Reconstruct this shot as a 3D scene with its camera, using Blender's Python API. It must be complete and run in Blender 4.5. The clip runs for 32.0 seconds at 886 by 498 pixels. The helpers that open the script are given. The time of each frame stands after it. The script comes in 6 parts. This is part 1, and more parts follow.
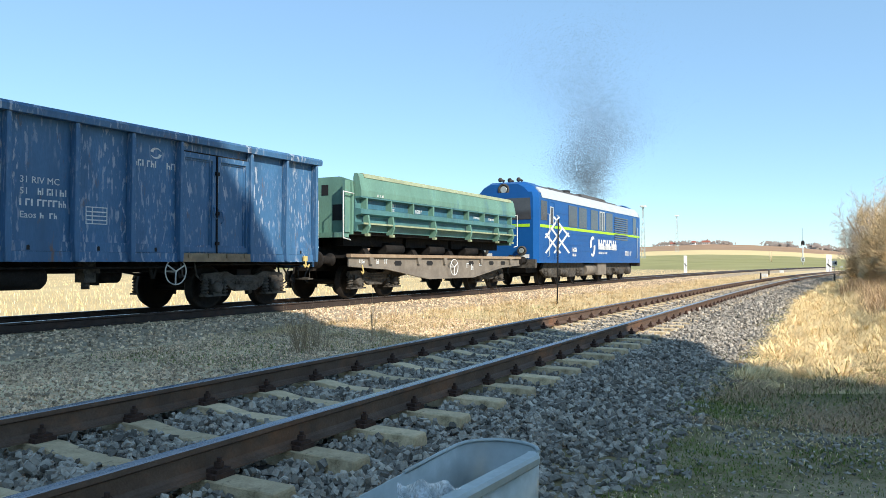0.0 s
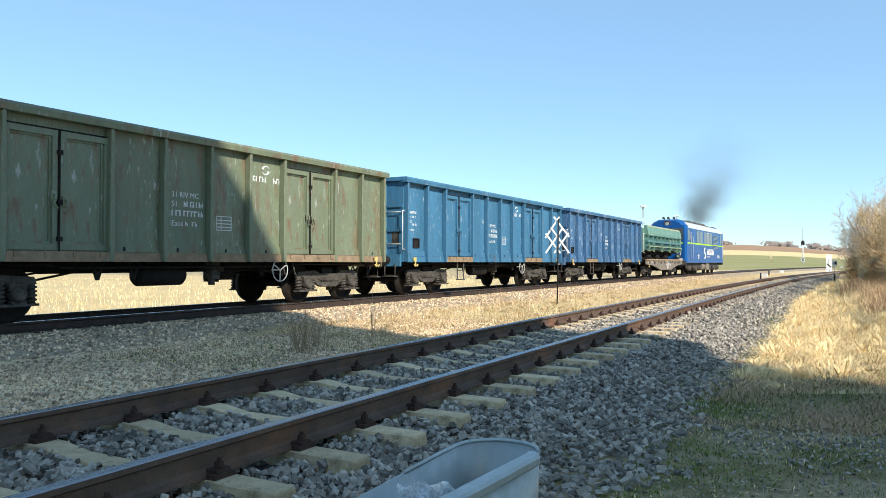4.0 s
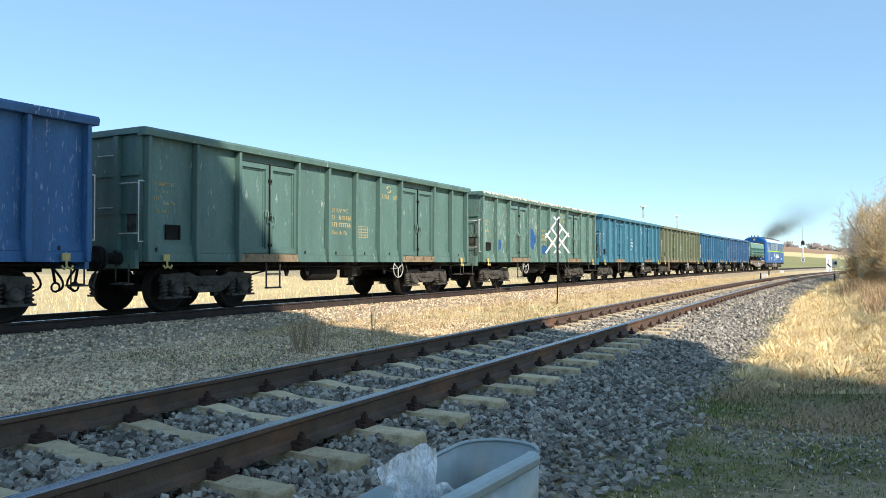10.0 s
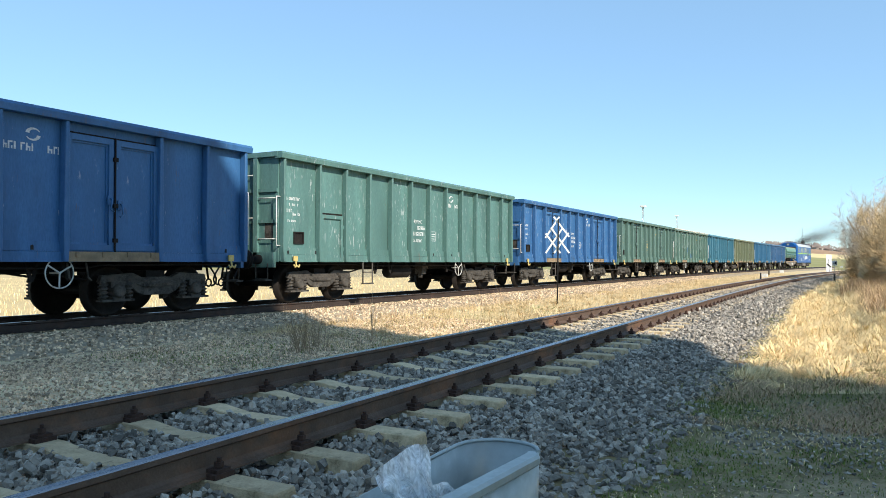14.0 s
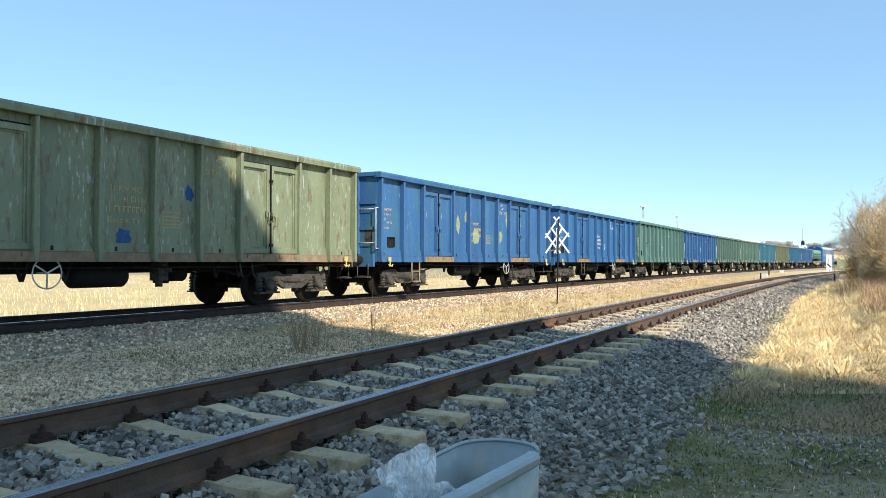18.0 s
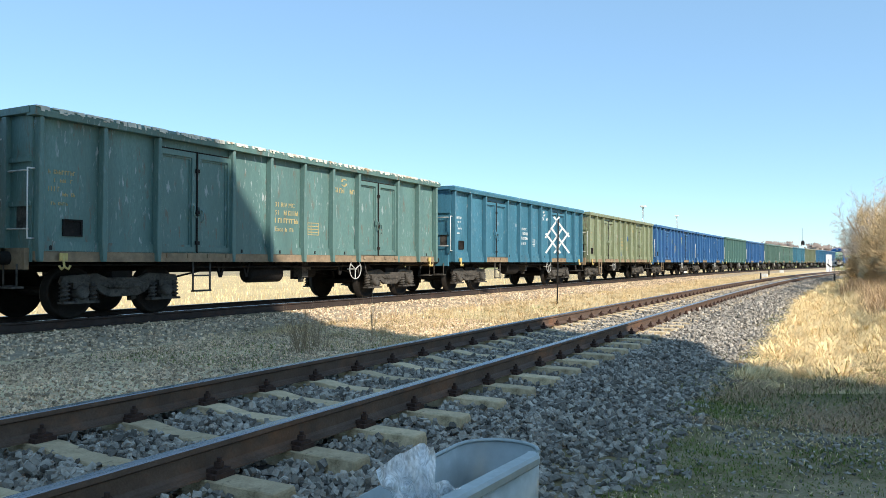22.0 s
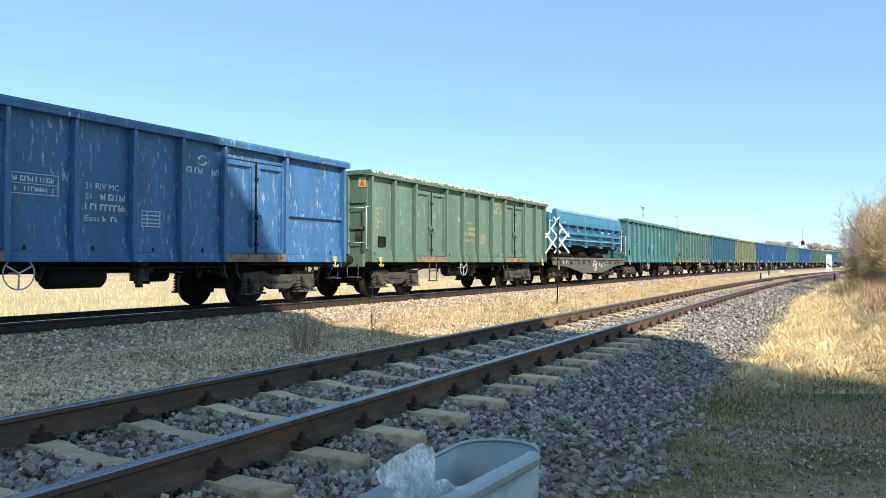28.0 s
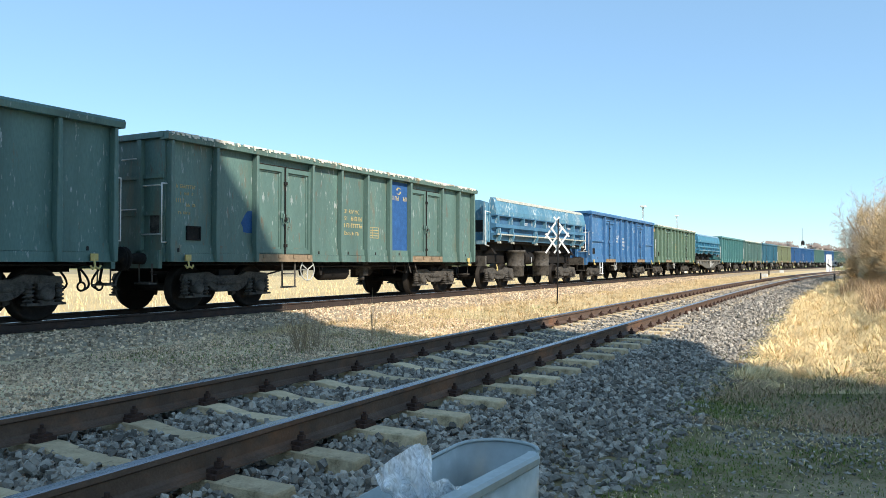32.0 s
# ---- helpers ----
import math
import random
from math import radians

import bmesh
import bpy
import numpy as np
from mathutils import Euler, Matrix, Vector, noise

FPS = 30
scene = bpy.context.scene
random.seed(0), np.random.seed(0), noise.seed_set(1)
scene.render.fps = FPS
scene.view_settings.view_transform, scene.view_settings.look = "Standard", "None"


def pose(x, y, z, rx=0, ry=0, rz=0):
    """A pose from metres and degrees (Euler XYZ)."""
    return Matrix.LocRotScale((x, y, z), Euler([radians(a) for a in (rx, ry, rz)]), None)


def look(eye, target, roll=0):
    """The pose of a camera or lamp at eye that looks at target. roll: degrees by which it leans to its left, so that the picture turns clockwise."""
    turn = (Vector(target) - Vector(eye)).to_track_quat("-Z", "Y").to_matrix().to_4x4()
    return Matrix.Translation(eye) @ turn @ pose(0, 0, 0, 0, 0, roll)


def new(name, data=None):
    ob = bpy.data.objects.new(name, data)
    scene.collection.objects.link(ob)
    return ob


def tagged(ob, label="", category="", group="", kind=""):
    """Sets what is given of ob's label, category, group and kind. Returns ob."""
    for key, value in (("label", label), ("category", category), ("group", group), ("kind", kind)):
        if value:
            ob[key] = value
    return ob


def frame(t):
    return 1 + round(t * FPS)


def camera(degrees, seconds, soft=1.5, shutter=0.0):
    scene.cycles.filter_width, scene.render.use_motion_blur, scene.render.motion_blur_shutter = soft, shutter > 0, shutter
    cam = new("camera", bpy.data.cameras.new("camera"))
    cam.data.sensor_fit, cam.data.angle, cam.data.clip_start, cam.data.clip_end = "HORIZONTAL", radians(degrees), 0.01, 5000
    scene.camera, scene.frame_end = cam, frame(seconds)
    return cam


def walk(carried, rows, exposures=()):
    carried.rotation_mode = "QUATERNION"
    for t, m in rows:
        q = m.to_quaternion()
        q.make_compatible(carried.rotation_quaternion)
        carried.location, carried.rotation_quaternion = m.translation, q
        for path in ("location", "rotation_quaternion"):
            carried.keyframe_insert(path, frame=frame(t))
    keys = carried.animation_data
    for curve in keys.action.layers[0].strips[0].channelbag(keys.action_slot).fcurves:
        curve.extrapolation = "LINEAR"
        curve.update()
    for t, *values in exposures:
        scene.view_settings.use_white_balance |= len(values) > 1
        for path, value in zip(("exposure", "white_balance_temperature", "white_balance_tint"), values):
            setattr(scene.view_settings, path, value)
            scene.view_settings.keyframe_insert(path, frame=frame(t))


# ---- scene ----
cam = camera(60.72, 32.0, soft=0.6)
EYE = (0.0, 0.0, 0.97)
AIM = (math.cos(0.49806), math.sin(0.49806), 0.97 + 0.017816)
walk(cam, [(0.0, look(EYE, AIM)), (32.0, look(EYE, AIM))], exposures=[(0.0, 0.21), (32.0, 0.21)])

# ---- light ----
SUN_EL, SUN_WAY = radians(34.0), Vector((0.42, 0.907, 0.0)).normalized()
to_sun = Vector((-SUN_WAY.x * math.cos(SUN_EL), -SUN_WAY.y * math.cos(SUN_EL), math.sin(SUN_EL)))
world = bpy.data.worlds.new("sky")
scene.world = world
world.use_nodes = True
wn = world.node_tree
sky = wn.nodes.new("ShaderNodeTexSky")
sky.sky_type = "NISHITA"
sky.sun_disc = False
sky.sun_elevation = SUN_EL
sky.sun_rotation = math.atan2(to_sun.x, to_sun.y)
sky.altitude, sky.air_density, sky.dust_density, sky.ozone_density = 1500, 1.0, 0.1, 1.2
wn.nodes["Background"].inputs["Strength"].default_value = 0.19
tint = wn.nodes.new("ShaderNodeMix")
tint.data_type, tint.blend_type = "RGBA", "MULTIPLY"
tint.inputs["Factor"].default_value = 1.0
tint.inputs["B"].default_value = (0.79, 0.955, 1.01, 1)
wn.links.new(sky.outputs["Color"], tint.inputs["A"])
# flat blue mixed over the whole sky, evens it and lifts the shade
sky_fill = wn.nodes.new("ShaderNodeMix")
sky_fill.data_type, sky_fill.blend_type = "RGBA", "MIX"
sky_fill.inputs["Factor"].default_value = 0.5
sky_fill.inputs["B"].default_value = (1.75, 2.95, 4.3, 1)
wn.links.new(tint.outputs["Result"], sky_fill.inputs["A"])
wn.links.new(sky_fill.outputs["Result"], wn.nodes["Background"].inputs["Color"])
sun_data = bpy.data.lights.new("sun", "SUN")
sun_data.energy, sun_data.angle, sun_data.color = 5.6, radians(0.6), (1.0, 0.92, 0.8)
sun = new("sun", sun_data)
sun.matrix_world = look(to_sun * 60, (0, 0, 0))


# ---- materials ----
def mat(name, color, rough=0.8, metal=0.0, var=0.25, scale=3.0, bump=0.15, bscale=40.0, second=None, amount=0.5, spread=0.12, sscale=2.0, stretch=(1, 1, 1), isl=0.0, spec=0.2, third=None, tamount=0.35, tscale=9.0, island=True, fourth=None, famount=0.3, fscale=3.0):
    """Noise-varied surface: grain, and up to two stain colours with shapes of their own."""
    m = bpy.data.materials.new(name)
    m.use_nodes = True
    nt = m.node_tree
    N, L = nt.nodes, nt.links
    bs = N["Principled BSDF"]
    bs.inputs["Roughness"].default_value, bs.inputs["Metallic"].default_value = rough, metal
    bs.inputs["Specular IOR Level"].default_value = spec
    tc, mp = N.new("ShaderNodeTexCoord"), N.new("ShaderNodeMapping")
    mp.inputs["Scale"].default_value = stretch
    L.new(tc.outputs["Object"], mp.inputs["Vector"])

    def nz(sc, det=5.0, ro=0.6):
        n = N.new("ShaderNodeTexNoise")
        n.inputs["Scale"].default_value, n.inputs["Detail"].default_value, n.inputs["Roughness"].default_value = sc, det, ro
        L.new(mp.outputs["Vector"], n.inputs["Vector"])
        return n.outputs["Fac"]

    def mixc(fac, a, b, blend="MIX"):
        x = N.new("ShaderNodeMix")
        x.data_type, x.blend_type = "RGBA", blend
        for sock, v in ((x.inputs["Factor"], fac), (x.inputs["A"], a), (x.inputs["B"], b)):
            if isinstance(v, tuple):
                sock.default_value = (*v, 1)
            elif isinstance(v, float):
                sock.default_value = v
            else:
                L.new(v, sock)
        return x.outputs["Result"]

    def ramp(v, lo, hi, a=0.0, b=1.0):
        r = N.new("ShaderNodeMapRange")
        r.inputs["From Min"].default_value, r.inputs["From Max"].default_value = lo, hi
        r.inputs["To Min"].default_value, r.inputs["To Max"].default_value = a, b
        L.new(v, r.inputs["Value"])
        return r.outputs["Result"]

    col = mixc(ramp(nz(scale), 0.3, 0.7), tuple(c * (1 - var) for c in color), tuple(min(1, c * (1 + var)) for c in color))
    fine = nz(bscale, 3.0)
    col = mixc(ramp(fine, 0.35, 0.65, 0.0, 0.5), col, tuple(c * (1 - 0.8 * var) for c in color))
    if second:
        e = 0.62 - 0.24 * amount
        col = mixc(ramp(nz(sscale, 8.0, 0.68), e, e + spread), col, second)
    if third:
        e = 0.64 - 0.24 * tamount
        ml = N.new("ShaderNodeMath")
        ml.operation = "MULTIPLY"
        L.new(ramp(nz(tscale, 6.0, 0.6), e, e + 0.06), ml.inputs[0])
        L.new(ramp(nz(0.7, 3.0), 0.42, 0.62), ml.inputs[1])
        col = mixc(ml.outputs[0], col, third)
    if fourth:
        e = 0.66 - 0.24 * famount
        col = mixc(ramp(nz(fscale, 9.0, 0.72), e, e + 0.1, 0.0, 0.85), col, fourth)
    if isl:
        g = N.new("ShaderNodeNewGeometry" if island else "ShaderNodeObjectInfo")
        rv = g.outputs["Random Per Island" if island else "Random"]
        hs = N.new("ShaderNodeHueSaturation")
        L.new(ramp(rv, 0.0, 1.0, 1 - isl, 1 + isl), hs.inputs["Value"])
        L.new(col, hs.inputs["Color"])
        col = hs.outputs["Color"]
    L.new(col, bs.inputs["Base Color"])
    if bump:
        b = N.new("ShaderNodeBump")
        b.inputs["Strength"].default_value, b.inputs["Distance"].default_value = bump, 0.02
        L.new(fine, b.inputs["Height"])
        L.new(b.outputs["Normal"], bs.inputs["Normal"])
    L.new(ramp(fine, 0.3, 0.7, max(0.03, rough - 0.12), min(1, rough + 0.12)), bs.inputs["Roughness"])
    return m


def wagon_paint(name, color, rust=0.3, other=None, oamount=0.3, chips=0.3, chip=None):
    """Weathered paint: faded patches, streaks that run down, flaked spots."""
    chip = chip or tuple(0.55 * c + 0.34 for c in color)
    grey = sum(color) / 3
    color = tuple(k * (0.92 * c + 0.08 * grey) for k, c in zip((1.24, 1.3, 1.2), color))
    return mat(name, color, rough=0.52, var=0.3, scale=0.8, bump=0.08, bscale=26.0, second=other or tuple(0.6 * c for c in color), amount=oamount, spread=0.16, sscale=0.9,
               stretch=(1.7, 1.7, 0.4), spec=0.45, third=chip, tamount=chips - 0.2, tscale=9.0, fourth=(0.15, 0.09, 0.055), famount=rust - 0.1, fscale=3.5)


M_ballast = mat("ballast_stone", (0.335, 0.3, 0.25), 0.75, var=0.4, scale=9, bump=0.5, bscale=60, isl=0.6, spec=0.2)
# bed coloured far darker than the stones, as shade in their gaps
M_gap_shade_bed = mat("gap_shade_bed", (0.085, 0.078, 0.068), 0.95, var=0.5, scale=14, bump=1.0, bscale=22)
M_gravel = mat("pale_gravel", (0.68, 0.5, 0.335), 0.9, var=0.4, scale=10, bump=0.8, bscale=30, isl=0.55, second=(0.32, 0.25, 0.17), amount=0.42, spread=0.25, sscale=0.5)
M_bed = mat("dull_gravel_bed", (0.4, 0.325, 0.23), 0.9, var=0.4, scale=10, bump=0.8, bscale=30, second=(0.22, 0.175, 0.12), amount=0.42, spread=0.25, sscale=0.5)
M_rail = mat("rusty_rail", (0.135, 0.09, 0.065), 0.6, metal=0.2, var=0.3, scale=5, bump=0.2, bscale=70, second=(0.3, 0.14, 0.07), amount=0.42, spread=0.3)
M_railtop = mat("worn_rail_head", (0.34, 0.34, 0.36), 0.28, metal=0.9, var=0.15, scale=12, bump=0.02, stretch=(0.2, 1, 1))
# main-line rails: grease and shade both put into the dark colour
M_rail_main = mat("grimy_shaded_rail", (0.06, 0.045, 0.038), 0.75, metal=0.2, var=0.3, scale=5, bump=0.2, bscale=70, second=(0.12, 0.06, 0.04), amount=0.35, spread=0.3)
M_sleeper = mat("concrete_sleeper", (0.62, 0.48, 0.3), 0.9, var=0.2, scale=6, bump=0.5, bscale=45, second=(0.3, 0.23, 0.13), amount=0.42, spread=0.2, sscale=5, isl=0.22, island=False, fourth=(0.14, 0.1, 0.06), famount=0.32, fscale=7)
M_clip = mat("rusty_fastening", (0.075, 0.045, 0.035), 0.85, metal=0.3, var=0.3, scale=30, bump=0.3)
M_soil = mat("trodden_soil", (0.82, 0.6, 0.37), 0.95, var=0.4, scale=1.6, bump=1.0, bscale=34, second=(0.22, 0.18, 0.12), amount=0.52, spread=0.2, sscale=0.9, third=(0.7, 0.62, 0.5), tamount=0.3, tscale=30)
M_turf = mat("sparse_turf", (0.25, 0.2, 0.1), 0.95, var=0.45, scale=3.2, bump=1.0, bscale=30, second=(0.4, 0.31, 0.2), amount=0.36, spread=0.18, sscale=1.1, fourth=(0.1, 0.08, 0.05), famount=0.35, fscale=5)
M_dry = mat("dry_grass_ground", (0.66, 0.51, 0.28), 0.95, var=0.25, scale=1.6, bump=0.8, bscale=18, second=(0.46, 0.34, 0.18), amount=0.45, spread=0.3, sscale=0.5)
M_field = mat("dry_meadow", (0.6, 0.46, 0.24), 0.95, var=0.15, scale=0.25, bump=0.5, bscale=6, second=(0.5, 0.37, 0.18), amount=0.45, spread=0.3, sscale=0.08)
M_green = mat("winter_crop", (0.32, 0.3, 0.12), 0.95, var=0.2, scale=0.06, bump=0.2, second=(0.33, 0.28, 0.15), amount=0.45, spread=0.3, sscale=0.03)
M_verge = mat("dull_verge", (0.4, 0.32, 0.19), 0.95, var=0.25, scale=0.5, bump=0.5, bscale=6, second=(0.3, 0.26, 0.13), amount=0.45, spread=0.3, sscale=0.1)
M_plough = mat("ploughed_field", (0.38, 0.24, 0.14), 0.95, var=0.15, scale=0.03, bump=0.2)
M_stubble = mat("pale_stubble", (0.72, 0.56, 0.28), 0.95, var=0.12, scale=0.05, bump=0.2)
M_under = mat("dark_underframe", (0.02, 0.018, 0.017), 0.85, metal=0.2, var=0.35, scale=6, bump=0.3, second=(0.06, 0.044, 0.033), amount=0.32, spread=0.25, sscale=5)
M_bogie = mat("greasy_bogie_steel", (0.1, 0.09, 0.078), 0.8, metal=0.2, var=0.35, scale=8, bump=0.3, second=(0.02, 0.018, 0.016), amount=0.58, spread=0.2, sscale=6)
M_wheel = mat("wheel_steel", (0.028, 0.024, 0.021), 0.7, metal=0.5, var=0.3, scale=10, bump=0.2)
M_dirty_white = mat("grubby_white_paint", (0.5, 0.5, 0.47), 0.7, var=0.3, scale=10, bump=0.05)
M_white = mat("white_paint", (0.72, 0.72, 0.7), 0.6, var=0.1, scale=8, bump=0.05)
M_letter = mat("worn_white_lettering", (0.6, 0.62, 0.62), 0.7, var=0.25, scale=25, bump=0.02)
M_letter_y = mat("worn_yellow_lettering", (0.42, 0.34, 0.17), 0.7, var=0.25, scale=25, bump=0.02)
M_yellow = mat("yellow_hook_paint", (0.52, 0.4, 0.15), 0.6, var=0.15, scale=12, bump=0.1)
M_black = mat("black_paint", (0.02, 0.02, 0.021), 0.6, var=0.2, bump=0.05)
M_hose = mat("rubber_hose", (0.02, 0.02, 0.02), 0.6, var=0.2, bump=0.05)
M_galv = mat("galvanised_steel", (0.42, 0.46, 0.45), 0.45, metal=0.4, var=0.12, scale=10, bump=0.05, bscale=30, second=(0.33, 0.37, 0.36), amount=0.5, spread=0.3, sscale=6)
# pale warm yellow, so the unseen wall bounces warm light into the shade
M_wall = mat("warm_bounce_plaster", (0.86, 0.7, 0.45), 0.9, var=0.1, scale=1, bump=0.3)


# ---- mesh helpers ----
def box(bm, x0, x1, y0, y1, z0, z1):
    vs = [bm.verts.new((x, y, z)) for x in (x0, x1) for y in (y0, y1) for z in (z0, z1)]
    for f in ((0, 1, 3, 2), (4, 6, 7, 5), (0, 4, 5, 1), (2, 3, 7, 6), (0, 2, 6, 4), (1, 5, 7, 3)):
        bm.faces.new([vs[i] for i in f])
    return vs


def prism(bm, pts, a0, a1, axis="y"):
    """The closed outline pts drawn out along an axis from a0 to a1; pts lie in the two other axes, in order."""
    def at(p, a):
        return (a, p[0], p[1]) if axis == "x" else (p[0], a, p[1]) if axis == "y" else (p[0], p[1], a)
    A = [bm.verts.new(at(p, a0)) for p in pts]
    B = [bm.verts.new(at(p, a1)) for p in pts]
    n = len(pts)
    fs = [bm.faces.new(A), bm.faces.new(B[::-1])]
    for i in range(n):
        fs.append(bm.faces.new((A[i], B[i], B[(i + 1) % n], A[(i + 1) % n])))
    bmesh.ops.recalc_face_normals(bm, faces=fs)
    return A + B


def tube(bm, p, q, r, r2=None, n=8, caps=True):
    """A round bar from p to q."""
    p, q = Vector(p), Vector(q)
    r2 = r if r2 is None else r2
    turn = (q - p).to_track_quat("Z", "Y").to_matrix()
    A, B = [], []
    for i in range(n):
        d = turn @ Vector((math.cos(2 * math.pi * i / n), math.sin(2 * math.pi * i / n), 0))
        A.append(bm.verts.new(p + d * r))
        B.append(bm.verts.new(q + d * r2))
    for i in range(n):
        f = bm.faces.new((A[i], A[(i + 1) % n], B[(i + 1) % n], B[i]))
        f.smooth = n > 6
    if caps:
        bm.faces.new(A[::-1])
        bm.faces.new(B)


def pipe(bm, pts, r, n=6):
    """One bent round bar through all the points."""
    P = [Vector(p) for p in pts]
    rows = []
    u = None
    for i, p in enumerate(P):
        d = ((P[i + 1] - p).normalized() if i + 1 < len(P) else Vector()) + ((p - P[i - 1]).normalized() if i else Vector())
        d = d.normalized() if d.length > 1e-6 else Vector((0, 0, 1))
        u = (u - d * u.dot(d)) if u is not None else d.orthogonal()
        u = u.normalized() if u.length > 1e-6 else d.orthogonal().normalized()
        v = d.cross(u)
        rows.append([bm.verts.new(p + (u * math.cos(2 * math.pi * k / n) + v * math.sin(2 * math.pi * k / n)) * r) for k in range(n)])
    for A, B in zip(rows, rows[1:]):
        for k in range(n):
            f = bm.faces.new((A[k], A[(k + 1) % n], B[(k + 1) % n], B[k]))
            f.smooth = True
    bm.faces.new(rows[0][::-1])
    bm.faces.new(rows[-1])


def ring(bm, c, r, w, axis, n=24, m=6):
    """A torus round c with its axis along a unit vector."""
    t = Vector(axis).to_track_quat("Z", "Y").to_matrix()
    V = [[bm.verts.new(Vector(c) + t @ Vector(((r + w * math.cos(2 * math.pi * j / m)) * math.cos(2 * math.pi * i / n), (r + w * math.cos(2 * math.pi * j / m)) * math.sin(2 * math.pi * i / n), w * math.sin(2 * math.pi * j / m)))) for j in range(m)] for i in range(n)]
    for i in range(n):
        for j in range(m):
            f = bm.faces.new((V[i][j], V[(i + 1) % n][j], V[(i + 1) % n][(j + 1) % m], V[i][(j + 1) % m]))
            f.smooth = True


def lathe(bm, prof, c, axis="y", n=28):
    """Turned shape: prof is (along, radius) pairs round an axis through c."""
    rows = []
    for a, r in prof:
        row = []
        for i in range(n):
            u, v = r * math.cos(2 * math.pi * i / n), r * math.sin(2 * math.pi * i / n)
            d = (u, a, v) if axis == "y" else (a, u, v) if axis == "x" else (u, v, a)
            row.append(bm.verts.new(Vector(c) + Vector(d)))
        rows.append(row)
    fs = []
    for A, B in zip(rows, rows[1:]):
        for i in range(n):
            f = bm.faces.new((A[i], A[(i + 1) % n], B[(i + 1) % n], B[i]))
            f.smooth = True
            fs.append(f)
    fs.append(bm.faces.new(rows[0]))
    fs.append(bm.faces.new(rows[-1]))
    bmesh.ops.recalc_face_normals(bm, faces=fs)


def mesh_of(name, bm, material, bevel=0.0):
    if bevel:
        bmesh.ops.bevel(bm, geom=[e for e in bm.edges if len(e.link_faces) == 2 and e.calc_face_angle(0) > 0.6], offset=bevel, segments=1, affect="EDGES")
    me = bpy.data.meshes.new(name)
    bm.to_mesh(me)
    bm.free()
    for m in material if isinstance(material, (list, tuple)) else [material]:
        me.materials.append(m)
    return me


def part(name, bm, material, parent, label="", bevel=0.0):
    me = bm if isinstance(bm, bpy.types.Mesh) else mesh_of(name, bm, material, bevel)
    ob = new(name, me)
    ob.parent = parent
    return tagged(ob, label)


def again(name, src, parent, m):
    """One more part on the mesh of another, at the pose m."""
    ob = new(name, src.data)
    ob.parent = parent
    ob.matrix_basis = m
    if "label" in src:
        ob["label"] = src["label"]
    return ob


def thing(name, label, category, m=None, group="", kind=""):
    ob = new(name)
    ob.empty_display_size = 0.2
    if m is not None:
        ob.matrix_basis = m
    return tagged(ob, label, category, group, kind)


def single(name, bm, material, label, category="", group="", kind="", m=None, bevel=0.0):
    ob = new(name, bm if isinstance(bm, bpy.types.Mesh) else mesh_of(name, bm, material, bevel))
    if m is not None:
        ob.matrix_basis = m
    return tagged(ob, label, category, group, kind)


# ---- lines of the two tracks ----
MAIN_Y, MAIN_X0, MAIN_R = 12.7, 52.4, 1238.0
NEAR_X0, NEAR_R, NEAR_A = 20.0, 640.0, 0.0165


def main_at(s):
    """Place and heading on the main line, s metres along it."""
    if s <= MAIN_X0:
        return Vector((s, MAIN_Y, 0)), 0.0
    a = (s - MAIN_X0) / MAIN_R
    return Vector((MAIN_X0 + MAIN_R * math.sin(a), MAIN_Y - MAIN_R * (1 - math.cos(a)), 0)), -a


def near_at(s):
    """The siding: straight at first, then bending away."""
    y0, c = 3.83, math.cos(NEAR_A)
    if s <= NEAR_X0:
        return Vector((s * c, y0 + s * math.sin(NEAR_A), -0.014)), NEAR_A
    p = Vector((NEAR_X0 * c, y0 + NEAR_X0 * math.sin(NEAR_A), -0.014))
    a = (s - NEAR_X0) / NEAR_R
    u, v = NEAR_R * math.sin(a), -NEAR_R * (1 - math.cos(a))
    h = NEAR_A
    return p + Vector((u * math.cos(h) - v * math.sin(h), u * math.sin(h) + v * math.cos(h), 0)), h - a


def sweep(name, at, prof, s_list, material, off=0.0, dz=0.0, cant=0.0, closed=True, mats=None):
    """A profile (side, height) drawn along a track."""
    vs, fs, mi = [], [], []
    n = len(prof)
    for s in s_list:
        p, h = at(s)
        for u, w in prof:
            o = off + u
            vs.append((p.x - math.sin(h) * o, p.y + math.cos(h) * o, p.z + w + dz + cant * o))
    for i in range(len(s_list) - 1):
        for j in range(n if closed else n - 1):
            a, b = i * n + j, i * n + (j + 1) % n
            fs.append((a, b, b + n, a + n))
            mi.append(mats[j] if mats else 0)
    if closed:
        fs.append(tuple(range(n))[::-1])
        fs.append(tuple((len(s_list) - 1) * n + j for j in range(n)))
        mi += [0, 0]
    me = bpy.data.meshes.new(name)
    me.from_pydata(vs, [], fs)
    me.polygons.foreach_set("material_index", mi)
    for m in material if isinstance(material, (list, tuple)) else [material]:
        me.materials.append(m)
    bm = bmesh.new()
    bm.from_mesh(me)
    bmesh.ops.recalc_face_normals(bm, faces=bm.faces)
    bm.to_mesh(me)
    bm.free()
    return me


def steps(a, b, d):
    n = max(1, round((b - a) / d))
    return [a + (b - a) * i / n for i in range(n + 1)]


